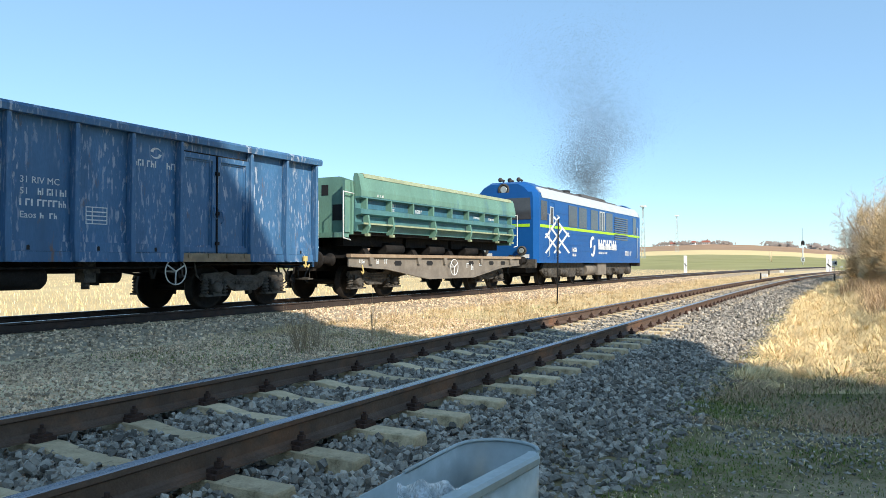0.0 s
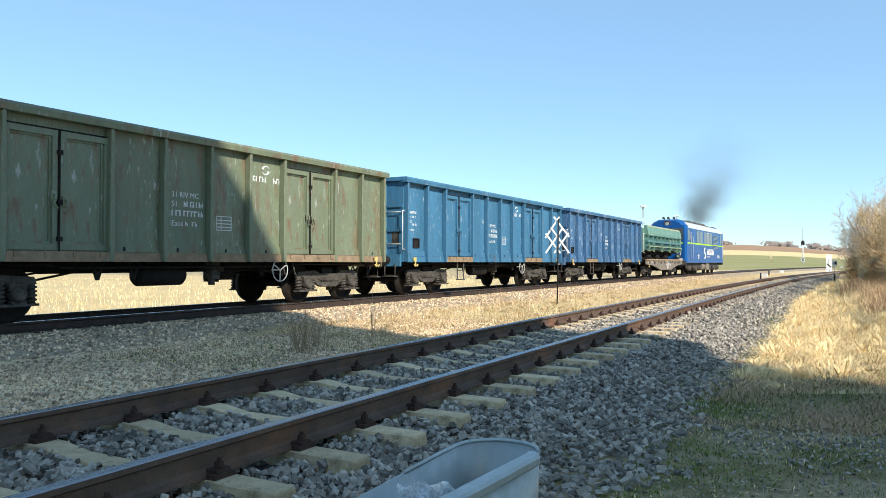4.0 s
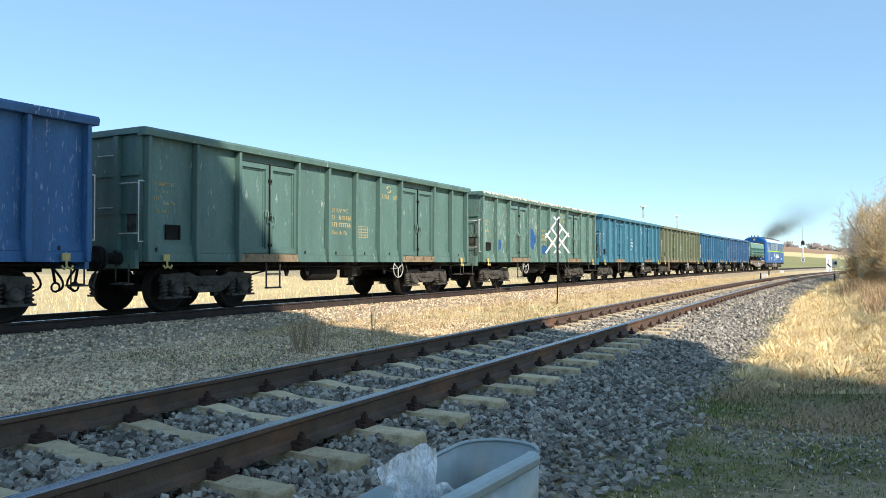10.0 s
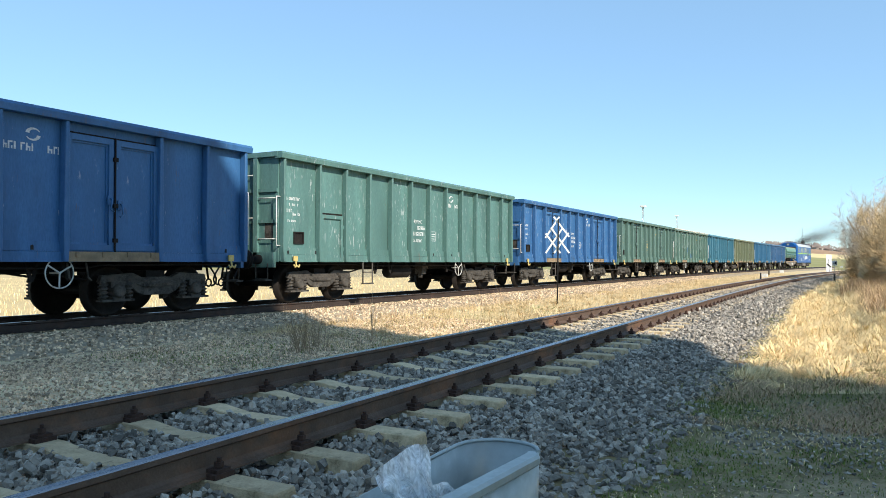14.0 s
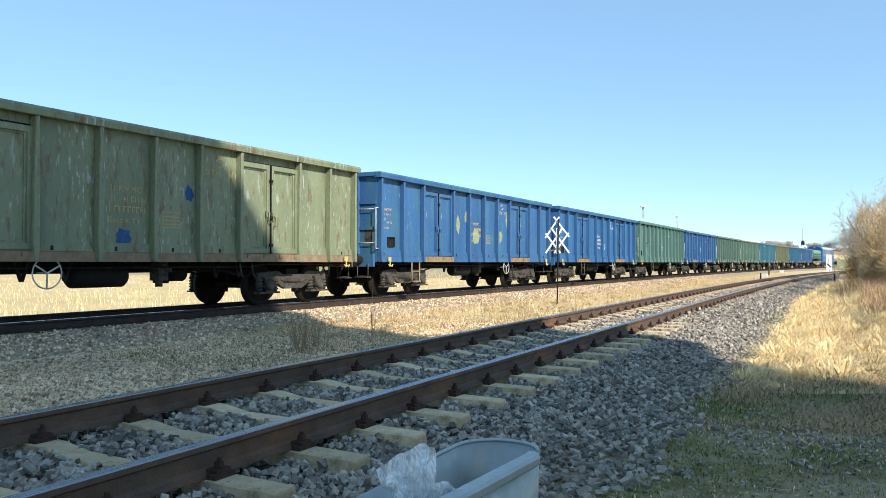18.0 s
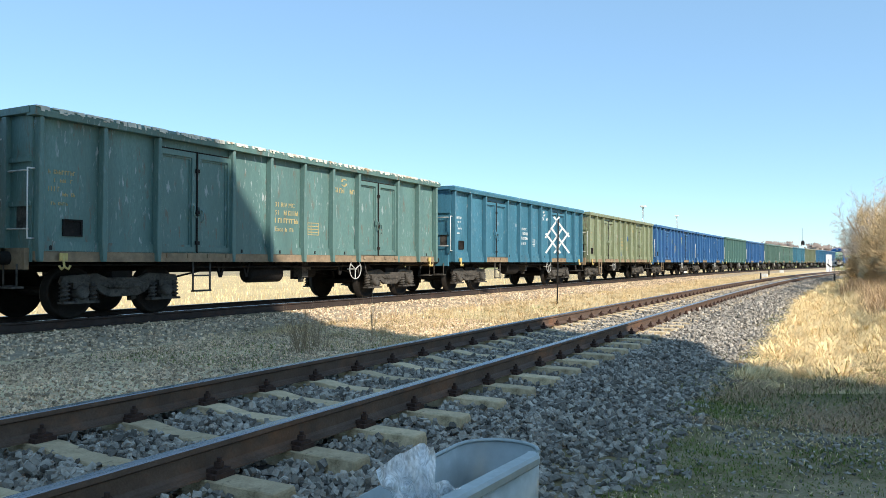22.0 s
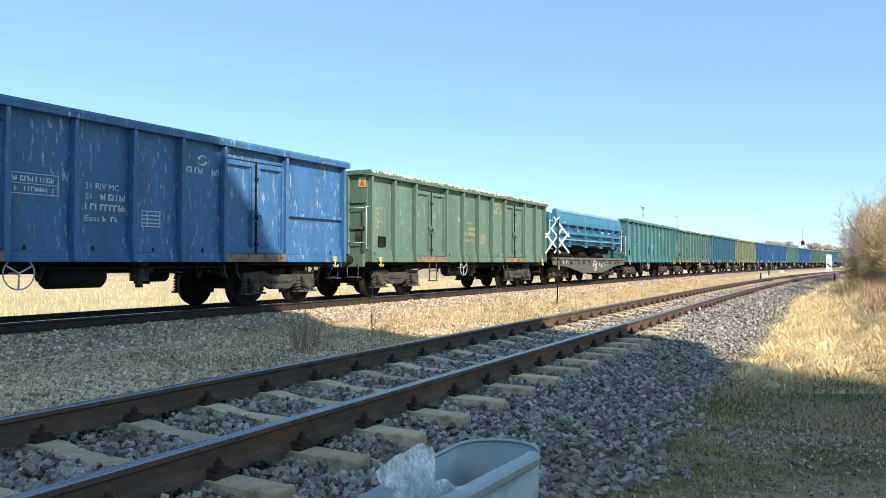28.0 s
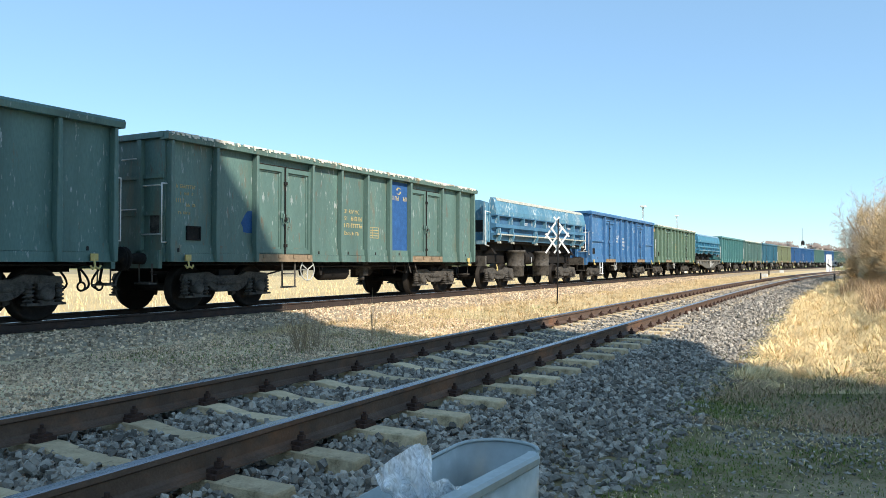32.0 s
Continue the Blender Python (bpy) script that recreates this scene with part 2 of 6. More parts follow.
RAIL_PROF = [(-0.036, -0.006), (-0.03, 0.0), (0.03, 0.0), (0.036, -0.006), (0.036, -0.034), (0.009, -0.05), (0.009, -0.13), (0.03, -0.148), (0.072, -0.16), (0.072, -0.172), (-0.072, -0.172), (-0.072, -0.16), (-0.03, -0.148), (-0.009, -0.13), (-0.009, -0.05), (-0.036, -0.034)]
RAIL_MATS = [1, 1, 1] + [0] * 13


# ---- ground ----
RIDGE = [(0, -0.55), (170, -0.55), (280, 1.3), (400, 4.6), (600, 9.8), (780, 16.4), (900, 20.0), (1000, 19.5), (1200, 15.0), (6000, 9.0)]
CREST = [(-12.0, 0.45), (0.5, 0.6), (2.2, 0.76), (3.9, 0.9), (6.4, 1.02), (9.3, 1.08), (13.6, 0.95), (40.0, 0.9)]


def between(table, v):
    if v <= table[0][0]:
        return table[0][1]
    for (a0, b0), (a1, b1) in zip(table, table[1:]):
        if v <= a1:
            return b0 + (b1 - b0) * (v - a0) / (a1 - a0)
    return table[-1][1]


def hill(x, y):
    """The fields rise to a low ridge, lower towards the line's far end."""
    r = math.hypot(x, y)
    f = between(CREST, math.degrees(math.atan2(y, x)))
    return -0.55 + (between(RIDGE, r) + 0.55) * (1 if r < 300 else f)


def ground_z(x, y):
    z = -0.38
    if y > 15.5:
        z -= 0.12 * min(1, (y - 15.5) / 3)
    if y < 0.4 and x > 3:
        z += 0.05 * noise.noise((x * 0.6, y * 0.6, 3.0))
    b = bank(x, y)
    r = math.hypot(x, y)
    far = hill(x, y) if r > 130 else z
    k = min(1, max(0, (r - 130) / 60))
    return (z + b) * (1 - k) + (far) * k + 0.025 * noise.noise((x * 0.9, y * 0.9, 0.0)) * (1 - k)


def bank(x, y):
    """The grassy bank beside the siding."""
    p = near_at(max(0, x))[0].y - 3.1
    d = p - y
    if x < 5 or d < 0:
        return 0.0
    k = min(1, (x - 5) / 8)
    return k * min(1.3, 0.22 * d * min(1, d / 1.5)) * (1 if x < 70 else max(0, 1 - (x - 70) / 40))


def axis_steps():
    near = [i * 0.5 for i in range(-60, 121)]
    a, s, out = 60.0, 1.0, []
    while a < 3000:
        a += s
        s *= 1.075
        out.append(a)
    lo, b, s2 = [], -30.0, 1.0
    while b > -3000:
        b -= s2
        s2 *= 1.2
        lo.append(b)
    return lo[::-1] + near + out


def make_ground():
    xs = axis_steps()
    ys = xs
    n = len(ys)
    vs = [(x, y, ground_z(x, y)) for x in xs for y in ys]
    fs, mi = [], []
    for i in range(len(xs) - 1):
        for j in range(n - 1):
            fs.append((i * n + j, i * n + j + 1, (i + 1) * n + j + 1, (i + 1) * n + j)[::-1])
            x, y = (xs[i] + xs[i + 1]) / 2, (ys[j] + ys[j + 1]) / 2
            r = math.hypot(x, y)
            wob = noise.noise((x * 0.35, y * 0.35, 9.0)) * 0.9
            if r > 600:
                k = 5
            elif r > 400:
                k = 6
            elif r > 165:
                k = 4
            elif y > 15.2 and x > 62:
                k = 7
            elif y > 15.2:
                k = 3
            elif y > 5.6 + 0.0 * x:
                k = 0 if x + wob * 2 < 10.5 else 2
            elif y < near_at(max(0, x))[0].y - 0.8:
                k = 2 if x > 8.5 + wob and y < near_at(max(0, x))[0].y - 2.4 else 1
            else:
                k = 0
            mi.append(k)
    me = bpy.data.meshes.new("ground")
    me.from_pydata(vs, [], fs)
    me.polygons.foreach_set("material_index", mi)
    me.polygons.foreach_set("use_smooth", [True] * len(fs))
    for m in (M_soil, M_turf, M_dry, M_field, M_green, M_plough, M_stubble, M_verge):
        me.materials.append(m)
    return single("ground", me, None, "trodden soil, dry grass and fields out to low hills", kind="structure")


make_ground()
S_LONG = steps(-300, 45, 15) + steps(49, 420, 6)
S_NEAR = steps(-12, 20, 2) + steps(22, 190, 4)

# ballast beds
single("ballast_bed_main", sweep("ballast_bed_main", main_at, [(-2.9, -0.45), (-1.65, -0.2), (1.65, -0.2), (2.9, -0.55)], S_LONG, M_bed), None, "dull gravel bed under the main line", kind="structure")
single("ballast_bed_siding", sweep("ballast_bed_siding", near_at, [(-3.15, -0.5), (-1.6, -0.262), (1.55, -0.262), (2.1, -0.42)], S_NEAR, M_gap_shade_bed, cant=0.0185), None, "crushed stone bed under the siding, darkened to shade the gaps", kind="structure")


def make_track(name, at, s_list, cant, dz, label):
    tr = thing(name, label, "railway track", kind="structure")
    for side in (0.7525, -0.7525):
        part("rail", sweep("rail", at, RAIL_PROF, s_list, [M_rail if at is near_at else M_rail_main, M_railtop], off=side, dz=dz, cant=cant, mats=RAIL_MATS), None, tr, "rust-brown steel rail with a worn bright head")
    return tr


siding = make_track("siding_track", near_at, S_NEAR, 0.0185, 0.014, "railway siding on concrete sleepers with rusty rails")
main_line = make_track("main_track", main_at, S_LONG, 0.0, 0.0, "main railway line with rusty rails")


def sleeper_mesh():
    bm = bmesh.new()
    # lower in the middle, raised seats at the rails
    top = [(-1.295, -0.012), (-1.285, 0.0), (-0.55, 0.0), (-0.3, -0.035), (0.3, -0.035), (0.55, 0.0), (1.285, 0.0), (1.295, -0.012)]
    prof = top + [(1.3, -0.2), (-1.3, -0.2)]
    prism(bm, prof, -0.09, 0.09, "x")
    for v in bm.verts:
        if v.co.z < -0.1:
            v.co.x *= 1.5
    return mesh_of("sleeper", bm, M_sleeper, 0.007)


def clip_mesh():
    bm = bmesh.new()
    for sy in (1, -1):
        box(bm, -0.075, 0.075, sy * 0.07, sy * 0.135, 0.0, 0.028)
        box(bm, -0.05, 0.05, sy * 0.045, sy * 0.125, 0.028, 0.048)
        tube(bm, (0, sy * 0.088, 0.04), (0, sy * 0.088, 0.105), 0.013, n=6)
        tube(bm, (0, sy * 0.088, 0.052), (0, sy * 0.088, 0.082), 0.026, n=6)
    return mesh_of("fastening", bm, M_clip)


ME_SLEEPER, ME_CLIP = sleeper_mesh(), clip_mesh()


def lay_sleepers(track, at, s_first, pitch, count, cant, dz):
    for i in range(count):
        s = s_first + i * pitch
        p, h = at(s)
        m = Matrix.Translation(p + Vector((0, 0, dz - 0.176))) @ Matrix.Rotation(h, 4, "Z") @ Matrix.Rotation(math.atan(cant), 4, "X")
        sl = new("sleeper", ME_SLEEPER)
        sl.parent, sl.matrix_basis = track, m
        if at is near_at and i < 90:
            for side in (0.7525, -0.7525):
                f = new("fastening", ME_CLIP)
                f.parent, f.matrix_basis = sl, Matrix.Translation((0, side, 0.0))


lay_sleepers(siding, near_at, 3.03 - 20 * 0.711, 0.711, 166, 0.0185, 0.014)
lay_sleepers(main_line, main_at, -12.6, 0.65, 210, 0.0, 0.0)


# ---- the building behind the camera, whose shade lies over the foreground ----
def station():
    st = thing("station_building", "plastered station building with a gabled roof", "building")
    bm = bmesh.new()
    # unseen wall, sized by the shade it has to cast
    prism(bm, [(1.895, -0.4), (1.895, 18.997), (-0.705, 21.947), (-6.705, 21.947), (-6.705, -0.4)], -14.5, -12.0, "y")
    part("wall", bm, M_wall, st)
    # added unseen shape, its outline cut only to cast the shade's stepped edge
    bm = bmesh.new()
    prism(bm, [(1.795, -0.4), (2.295, -0.4), (2.395, 7.947), (2.965, 8.617), (3.695, 9.487), (4.395, 10.077), (5.635, 10.517), (5.275, 11.237), (4.755, 11.877), (4.395, 12.907), (1.895, 13.247)], -12.5, -12.1, "y")
    part("annexe", bm, M_wall, st)


station()


# ---- train ----
M_plate = mat("dusty_sill_plate", (0.27, 0.2, 0.13), 0.85, var=0.3, scale=5, bump=0.2, second=(0.12, 0.09, 0.07), amount=0.4, spread=0.3, sscale=3)


def run(t):
    """How far the train has gone at t seconds."""
    return 7.725 * t + 0.0091 * t * t


WHEEL_R = 0.46


def wheelset_mesh():
    bm = bmesh.new()
    for s in (1, -1):
        prof = [(0.68, 0.02), (0.68, 0.12), (0.7, 0.16), (0.7, 0.38), (0.682, 0.4), (0.682, 0.488), (0.71, 0.492), (0.72, 0.46), (0.815, 0.455), (0.815, 0.4), (0.77, 0.37), (0.75, 0.17), (0.79, 0.13), (0.79, 0.02)]
        lathe(bm, [(s * a, r) for a, r in prof], (0, 0, 0), "y", 28)
    tube(bm, (0, -1.0, 0), (0, 1.0, 0), 0.08, n=10)
    return mesh_of("wheelset", bm, M_wheel)


ME_WHEELSET = wheelset_mesh()


def bogie_meshes():
    out = {}
    # side frame: an arched beam with spring pockets, in the plane y = 0
    bm = bmesh.new()
    prism(bm, [(-1.25, 0.62), (-1.2, 0.74), (-0.55, 0.78), (-0.35, 0.7), (0.35, 0.7), (0.55, 0.78), (1.2, 0.74), (1.25, 0.62), (0.7, 0.62), (0.45, 0.42), (0.3, 0.36), (-0.3, 0.36), (-0.45, 0.42), (-0.7, 0.62)], -0.05, 0.05, "y")
    box(bm, -0.35, 0.35, -0.09, 0.05, 0.52, 0.58)
    prism(bm, [(-0.5, 0.58), (-0.3, 0.64), (0.3, 0.64), (0.5, 0.58), (0.3, 0.5), (-0.3, 0.5)], -0.075, -0.05, "y")
    out["side_frame"] = mesh_of("side_frame", bm, M_bogie, 0.01)
    bm = bmesh.new()
    lathe(bm, [(-0.16, 0.05), (-0.16, 0.1), (-0.13, 0.125), (0.08, 0.135), (0.08, 0.02)], (0, 0, 0.46), "y", 16)
    box(bm, -0.13, 0.13, -0.1, 0.08, 0.3, 0.36)
    box(bm, -0.34, 0.34, -0.1, 0.08, 0.27, 0.31)
    box(bm, -0.15, 0.15, -0.08, 0.08, 0.52, 0.63)
    out["axle_box"] = mesh_of("axle_box", bm, M_bogie, 0.006)
    bm = bmesh.new()
    pts = [(0.075 * math.cos(0.7 * i), 0.075 * math.sin(0.7 * i), 0.31 + 0.0075 * i) for i in range(42)]
    pipe(bm, pts, 0.019, 5)
    tube(bm, (0, 0, 0.3), (0, 0, 0.63), 0.06, n=8)
    out["springs"] = mesh_of("coil_spring", bm, M_bogie)
    bm = bmesh.new()
    box(bm, -0.22, 0.22, -1.0, 1.0, 0.45, 0.82)
    tube(bm, (0, 0, 0.82), (0, 0, 1.0), 0.28, n=14)
    out["bolster"] = mesh_of("bolster", bm, M_under)
    bm = bmesh.new()
    for w in (-0.75, 0.75):
        prism(bm, [(-0.09, 0.3), (0.02, 0.26), (0.06, 0.5), (0.0, 0.72), (-0.07, 0.7)], w - 0.06, w + 0.06, "y")
    box(bm, -0.05, 0.03, -0.8, 0.8, 0.42, 0.5)
    out["brake"] = mesh_of("brake_beam", bm, M_bogie)
    return out


BOGIE = bogie_meshes()
WHEELS = []


def bogie(parent, x):
    """A two-axle bogie under a wagon, centred at x."""
    bg = new("bogie", BOGIE["bolster"])
    bg.parent, bg.matrix_basis = parent, pose(x, 0, 0)
    bg["label"] = "greasy two-axle bogie with coil springs"
    for s in (1, -1):
        o = new("side_frame", BOGIE["side_frame"])
        o.parent, o.matrix_basis = bg, pose(0, s * 1.0, 0, 0, 0, 0 if s < 0 else 180)
        for a in (-0.9, 0.9):
            o = new("axle_box", BOGIE["axle_box"])
            o.parent, o.matrix_basis = bg, pose(a, s * 1.02, 0, 0, 0, 0 if s < 0 else 180)
            for k in (-0.26, 0.26):
                o = new("coil_spring", BOGIE["springs"])
                o.parent, o.matrix_basis = bg, pose(a + k, s * 1.02, 0)
    for a in (-0.9, 0.9):
        w = new("wheelset", ME_WHEELSET)
        w.parent, w.matrix_basis = bg, pose(a, 0, WHEEL_R)
        WHEELS.append((w, a, WHEEL_R))
        o = new("brake_beam", BOGIE["brake"])
        o.parent, o.matrix_basis = bg, pose(a * 0.42, 0, 0, 0, 0, 0 if a < 0 else 180)
    return bg


def buffer_mesh():
    bm = bmesh.new()
    lathe(bm, [(0.0, 0.02), (0.0, 0.17), (0.04, 0.17), (0.04, 0.11), (0.36, 0.1), (0.36, 0.075), (0.56, 0.075), (0.56, 0.22), (0.585, 0.225), (0.61, 0.19), (0.62, 0.02)], (0, 0, 0), "x", 20)
    return mesh_of("buffer", bm, M_under)


ME_BUFFER = buffer_mesh()


def coupling_mesh():
    bm = bmesh.new()
    box(bm, 0, 0.28, -0.035, 0.035, -0.06, 0.05)
    ring(bm, (0.36, 0, -0.02), 0.09, 0.022, (0, 1, 0), 14, 6)
    tube(bm, (0.36, 0, -0.11), (0.42, 0, -0.42), 0.025, n=6)
    ring(bm, (0.43, 0, -0.5), 0.08, 0.02, (0, 1, 0), 14, 6)
    return mesh_of("coupling", bm, M_under)


ME_COUPLING = coupling_mesh()


def hose_mesh():
    bm = bmesh.new()
    pts = [(0, 0, 0), (0.16, 0, -0.03)] + [(0.16 + 0.4 * math.sin(a) * 0.5 + 0.02 * a, 0.03 * a, -0.03 - 0.42 * math.sin(a * 0.5)) for a in [0.4 * i for i in range(1, 8)]]
    pipe(bm, pts, 0.022, 6)
    return mesh_of("brake_hose", bm, M_hose)


ME_HOSE = hose_mesh()


def ends(w, half):
    """Buffers, coupling and hoses at both ends of a wagon."""
    for s, r in ((1, 0), (-1, 180)):
        for y in (0.875, -0.875):
            o = new("buffer", ME_BUFFER)
            o.parent, o.matrix_basis = w, pose(s * (half - 0.62), y, 1.04, 0, 0, r)
        o = new("coupling", ME_COUPLING)
        o.parent, o.matrix_basis = w, pose(s * (half - 0.62), 0, 1.02, 0, 0, r)
        for y in (0.32, -0.32):
            o = new("brake_hose", ME_HOSE)
            o.parent, o.matrix_basis = w, pose(s * (half - 0.62), y, 0.9, 0, 0, r)


def bars(parent, rows, material, y, label):
    """Lettering that stands as plain bars: rows of (x, z, length, height) on the plane y."""
    rnd = random.Random(int(1000 * sum(r[0] + r[1] for r in rows)))
    for x, z, ln, h in rows:
        bm = bmesh.new()
        k = x
        while k < x + ln - 0.02:
            wd = min((0.6 + 0.35 * rnd.random()) * h, x + ln - k)
            if h > 0.3 or rnd.random() > 0.12:
                g = rnd.random() if h < 0.3 else 0.5 + 0.5 * rnd.random()
                b = (0.28 if h < 0.3 else 0.36) * wd
                box(bm, k, k + b, y - 0.004, y + 0.004, z, z + h)
                if g > 0.3:
                    box(bm, k + b, k + wd * 0.78, y - 0.004, y + 0.004, z + h * (0.4 if g > 0.65 else 0.78), z + h * (0.62 if g > 0.65 else 1.0))
                if g > 0.5:
                    box(bm, k + wd * 0.55, k + wd * 0.78, y - 0.0035, y + 0.0035, z, z + h * 0.4)
            k += wd
        part("lettering_line", bm, material, parent, label)["kind"] = "stuff"


WORDS = {}


def words(parent, text, x, z, size, material, y):
    """Stencilled words on the viewer's side, standing on the line z."""
    key = (text, size, material.name)
    if key not in WORDS:
        cu = bpy.data.curves.new("stencil", "FONT")
        cu.body, cu.size, cu.extrude, cu.resolution_u = text, size, 0.002, 2
        ob = bpy.data.objects.new("stencil", cu)
        scene.collection.objects.link(ob)
        me = bpy.data.meshes.new_from_object(ob.evaluated_get(bpy.context.evaluated_depsgraph_get()))
        bpy.data.objects.remove(ob)
        bpy.data.curves.remove(cu)
        me.materials.clear()
        me.materials.append(material)
        WORDS[key] = me
    o = part("stencilled_words", WORDS[key], None, parent, "worn stencilled words")
    o.matrix_basis = pose(x, y - 0.002, z, 90, 0, 0)


def handwheel(parent, x, y, z, r, material):
    bm = bmesh.new()
    ring(bm, (0, 0, 0), r, 0.0125, (0, 1, 0), 28, 6)
    for k in range(3):
        a = 2 * math.pi * k / 3 + 0.5
        tube(bm, (0, 0, 0), (r * math.cos(a), 0, r * math.sin(a)), 0.014, n=6)
    tube(bm, (0, -0.02, 0), (0, 0.25, 0), 0.02, n=6)
    o = part("handbrake_wheel", bm, material, parent, "white-painted spoked brake wheel")
    o.matrix_basis = pose(x, y, z)
    return o


E_HALF, E_W, E_Z0, E_Z1, E_TOP = 6.45, 1.5, 0.98, 1.15, 3.345


M_sticker = mat("pale_orange_sticker", (0.75, 0.5, 0.2), 0.6, var=0.1, bump=0.02)
M_sticker_red = mat("orange_red_sticker", (0.7, 0.16, 0.03), 0.6, var=0.1, bump=0.02)
M_crust = mat("dried_mud_crust", (0.66, 0.62, 0.52), 0.95, var=0.3, scale=5, bump=0.4, second=(0.3, 0.23, 0.14), amount=0.4)


def gondola(label, paint, style="A", sill=None, letters=M_letter, logo_x=1.32, wheel_x=2.25, patches=(), step_x=-3.0, plate=None, step_m=None, top=3.405, crust=None, sticker=False):
    """A four-axle open wagon. x runs towards the locomotive, -y to the viewer."""
    sill = sill or paint
    E_TOP = top
    w = thing("open_wagon", label, "freight wagon", group="open wagons of the goods train")
    P = E_W - 0.15
    for s in (1, -1):
        bm = bmesh.new()
        box(bm, -E_HALF + 0.04, E_HALF - 0.04, s * P - 0.012, s * P + 0.012, E_Z1, E_TOP - 0.05)
        part("side_wall", bm, paint, w)
        bm = bmesh.new()
        prism(bm, [(s * (P - 0.02), E_TOP - 0.13), (s * (E_W + 0.04), E_TOP - 0.13), (s * (E_W + 0.055), E_TOP - 0.03), (s * (E_W + 0.02), E_TOP + 0.02), (s * (P - 0.03), E_TOP + 0.02)], -E_HALF - 0.1, E_HALF + 0.1, "x")
        part("top_rim", bm, paint, w, "worn pressed-steel top rim")
        bm = bmesh.new()
        a, b = sorted((s * (P + 0.0125), s * (P + 0.05)))
        box(bm, -E_HALF + 0.04, E_HALF - 0.04, a, b, E_Z1 + 0.002, 1.31)
        part("bottom_fold", bm, paint, w)
        bm = bmesh.new()
        box(bm, -E_HALF, E_HALF, s * P - 0.07, s * P + 0.07, E_Z0, E_Z1 - 0.003)
        box(bm, -E_HALF, E_HALF, min(s * (P - 0.05), s * (P + 0.09)), max(s * (P - 0.05), s * (P + 0.09)), E_Z0, E_Z0 + 0.025)
        part("side_sill", bm, sill, w)
    for s in (1, -1):
        bm = bmesh.new()
        box(bm, s * E_HALF - 0.02, s * E_HALF + 0.02, -P - 0.012, P + 0.012, E_Z0, E_TOP - 0.02)
        part("end_wall", bm, paint, w)
        xs = sorted((s * (E_HALF + 0.021), s * (E_HALF + 0.1)))
        for k in (-0.75, 0.75):
            bm = bmesh.new()
            box(bm, xs[0], xs[1], k - 0.06, k + 0.06, E_Z0, E_TOP - 0.1)
            part("end_post", bm, paint, w)
        xs = sorted((s * (E_HALF + 0.021), s * (E_HALF + 0.06)))
        for z in (1.9, 2.6):
            for y0, y1 in ((-P, -0.813), (-0.687, 0.687), (0.813, P)):
                bm = bmesh.new()
                box(bm, xs[0], xs[1], y0, y1, z - 0.04, z + 0.04)
                part("end_beam", bm, paint, w)
        bm = bmesh.new()
        box(bm, min(s * (E_HALF - 0.05), s * (E_HALF + 0.11)), max(s * (E_HALF - 0.05), s * (E_HALF + 0.11)), -E_W + 0.09, E_W - 0.09, E_TOP - 0.09, E_TOP + 0.02)
        part("end_rim", bm, paint, w)
        bm = bmesh.new()
        box(bm, min(s * (E_HALF + 0.02), s * (E_HALF + 0.1)), max(s * (E_HALF + 0.02), s * (E_HALF + 0.1)), -1.3, 1.3, 0.86, 1.2)
        part("buffer_beam", bm, sill, w)
    bm = bmesh.new()
    box(bm, -E_HALF + 0.05, E_HALF - 0.05, -P + 0.06, P - 0.06, 1.12, 1.2)
    box(bm, -E_HALF + 0.05, E_HALF - 0.05, -0.25, 0.25, 0.8, 1.12)
    for k in range(9):
        x = -5.2 + 1.3 * k
        box(bm, x - 0.05, x + 0.05, -P + 0.06, P - 0.06, 0.98, 1.12)
    part("floor_frame", bm, M_under, w, "dark steel floor and frame")
    # ribs
    if style == "B":
        ribs = [5.55 - 1.065 * k for k in range(11)]
        doors = []
    elif style == "C":
        ribs = [-4.1, -2.2, -1.05, 0.1, 1.2, 2.3, 4.2]
        doors = [-3.15, 3.25]
    else:
        ribs = [-5.25, -4.1, -2.2, -1.05, 0.1, 1.2, 2.3, 4.2, 5.35]
        doors = [-3.15, 3.25]
    rib = None
    for s in (1, -1):
        for x in ribs + [-E_HALF + 0.05, E_HALF - 0.05]:
            if rib is None:
                bm = bmesh.new()
                prism(bm, [(-0.036, E_Z0 + 0.0), (0.036, E_Z0 + 0.0), (0.055, 1.3), (0.036, E_TOP - 0.131), (-0.036, E_TOP - 0.131), (-0.055, 1.3)], 0.013, 0.165, "y")
                rib = part("rib", bm, paint, w, bevel=0.012)
                rib.matrix_basis = pose(x, P, 0)
            else:
                again("rib", rib, w, pose(x, s * P, 0, 0, 0, 0 if s > 0 else 180))
    leaf = None
    for s in (1, -1):
        for d in doors:
            for side in (-1, 1):
                if leaf is None:
                    bm = bmesh.new()
                    box(bm, -0.4, 0.4, 0.013, 0.022, E_Z1 + 0.03, 3.0)
                    for a, b, c, e in ((-0.45, -0.36, 1.17, 3.1), (0.36, 0.45, 1.17, 3.1), (-0.36, 0.36, 1.17, 1.27), (-0.36, 0.36, 3.0, 3.1)):
                        box(bm, a, b, 0.013, 0.085, c, e)
                    for a, b, c, e in ((-0.36, -0.325, 1.27, 3.0), (0.325, 0.36, 1.27, 3.0), (-0.325, 0.325, 1.27, 1.305), (-0.325, 0.325, 2.965, 3.0)):
                        box(bm, a, b, 0.022, 0.045, c, e)
                    for z in (1.5, 2.1, 2.75):
                        box(bm, 0.4, 0.47, 0.085, 0.11, z - 0.05, z + 0.05)
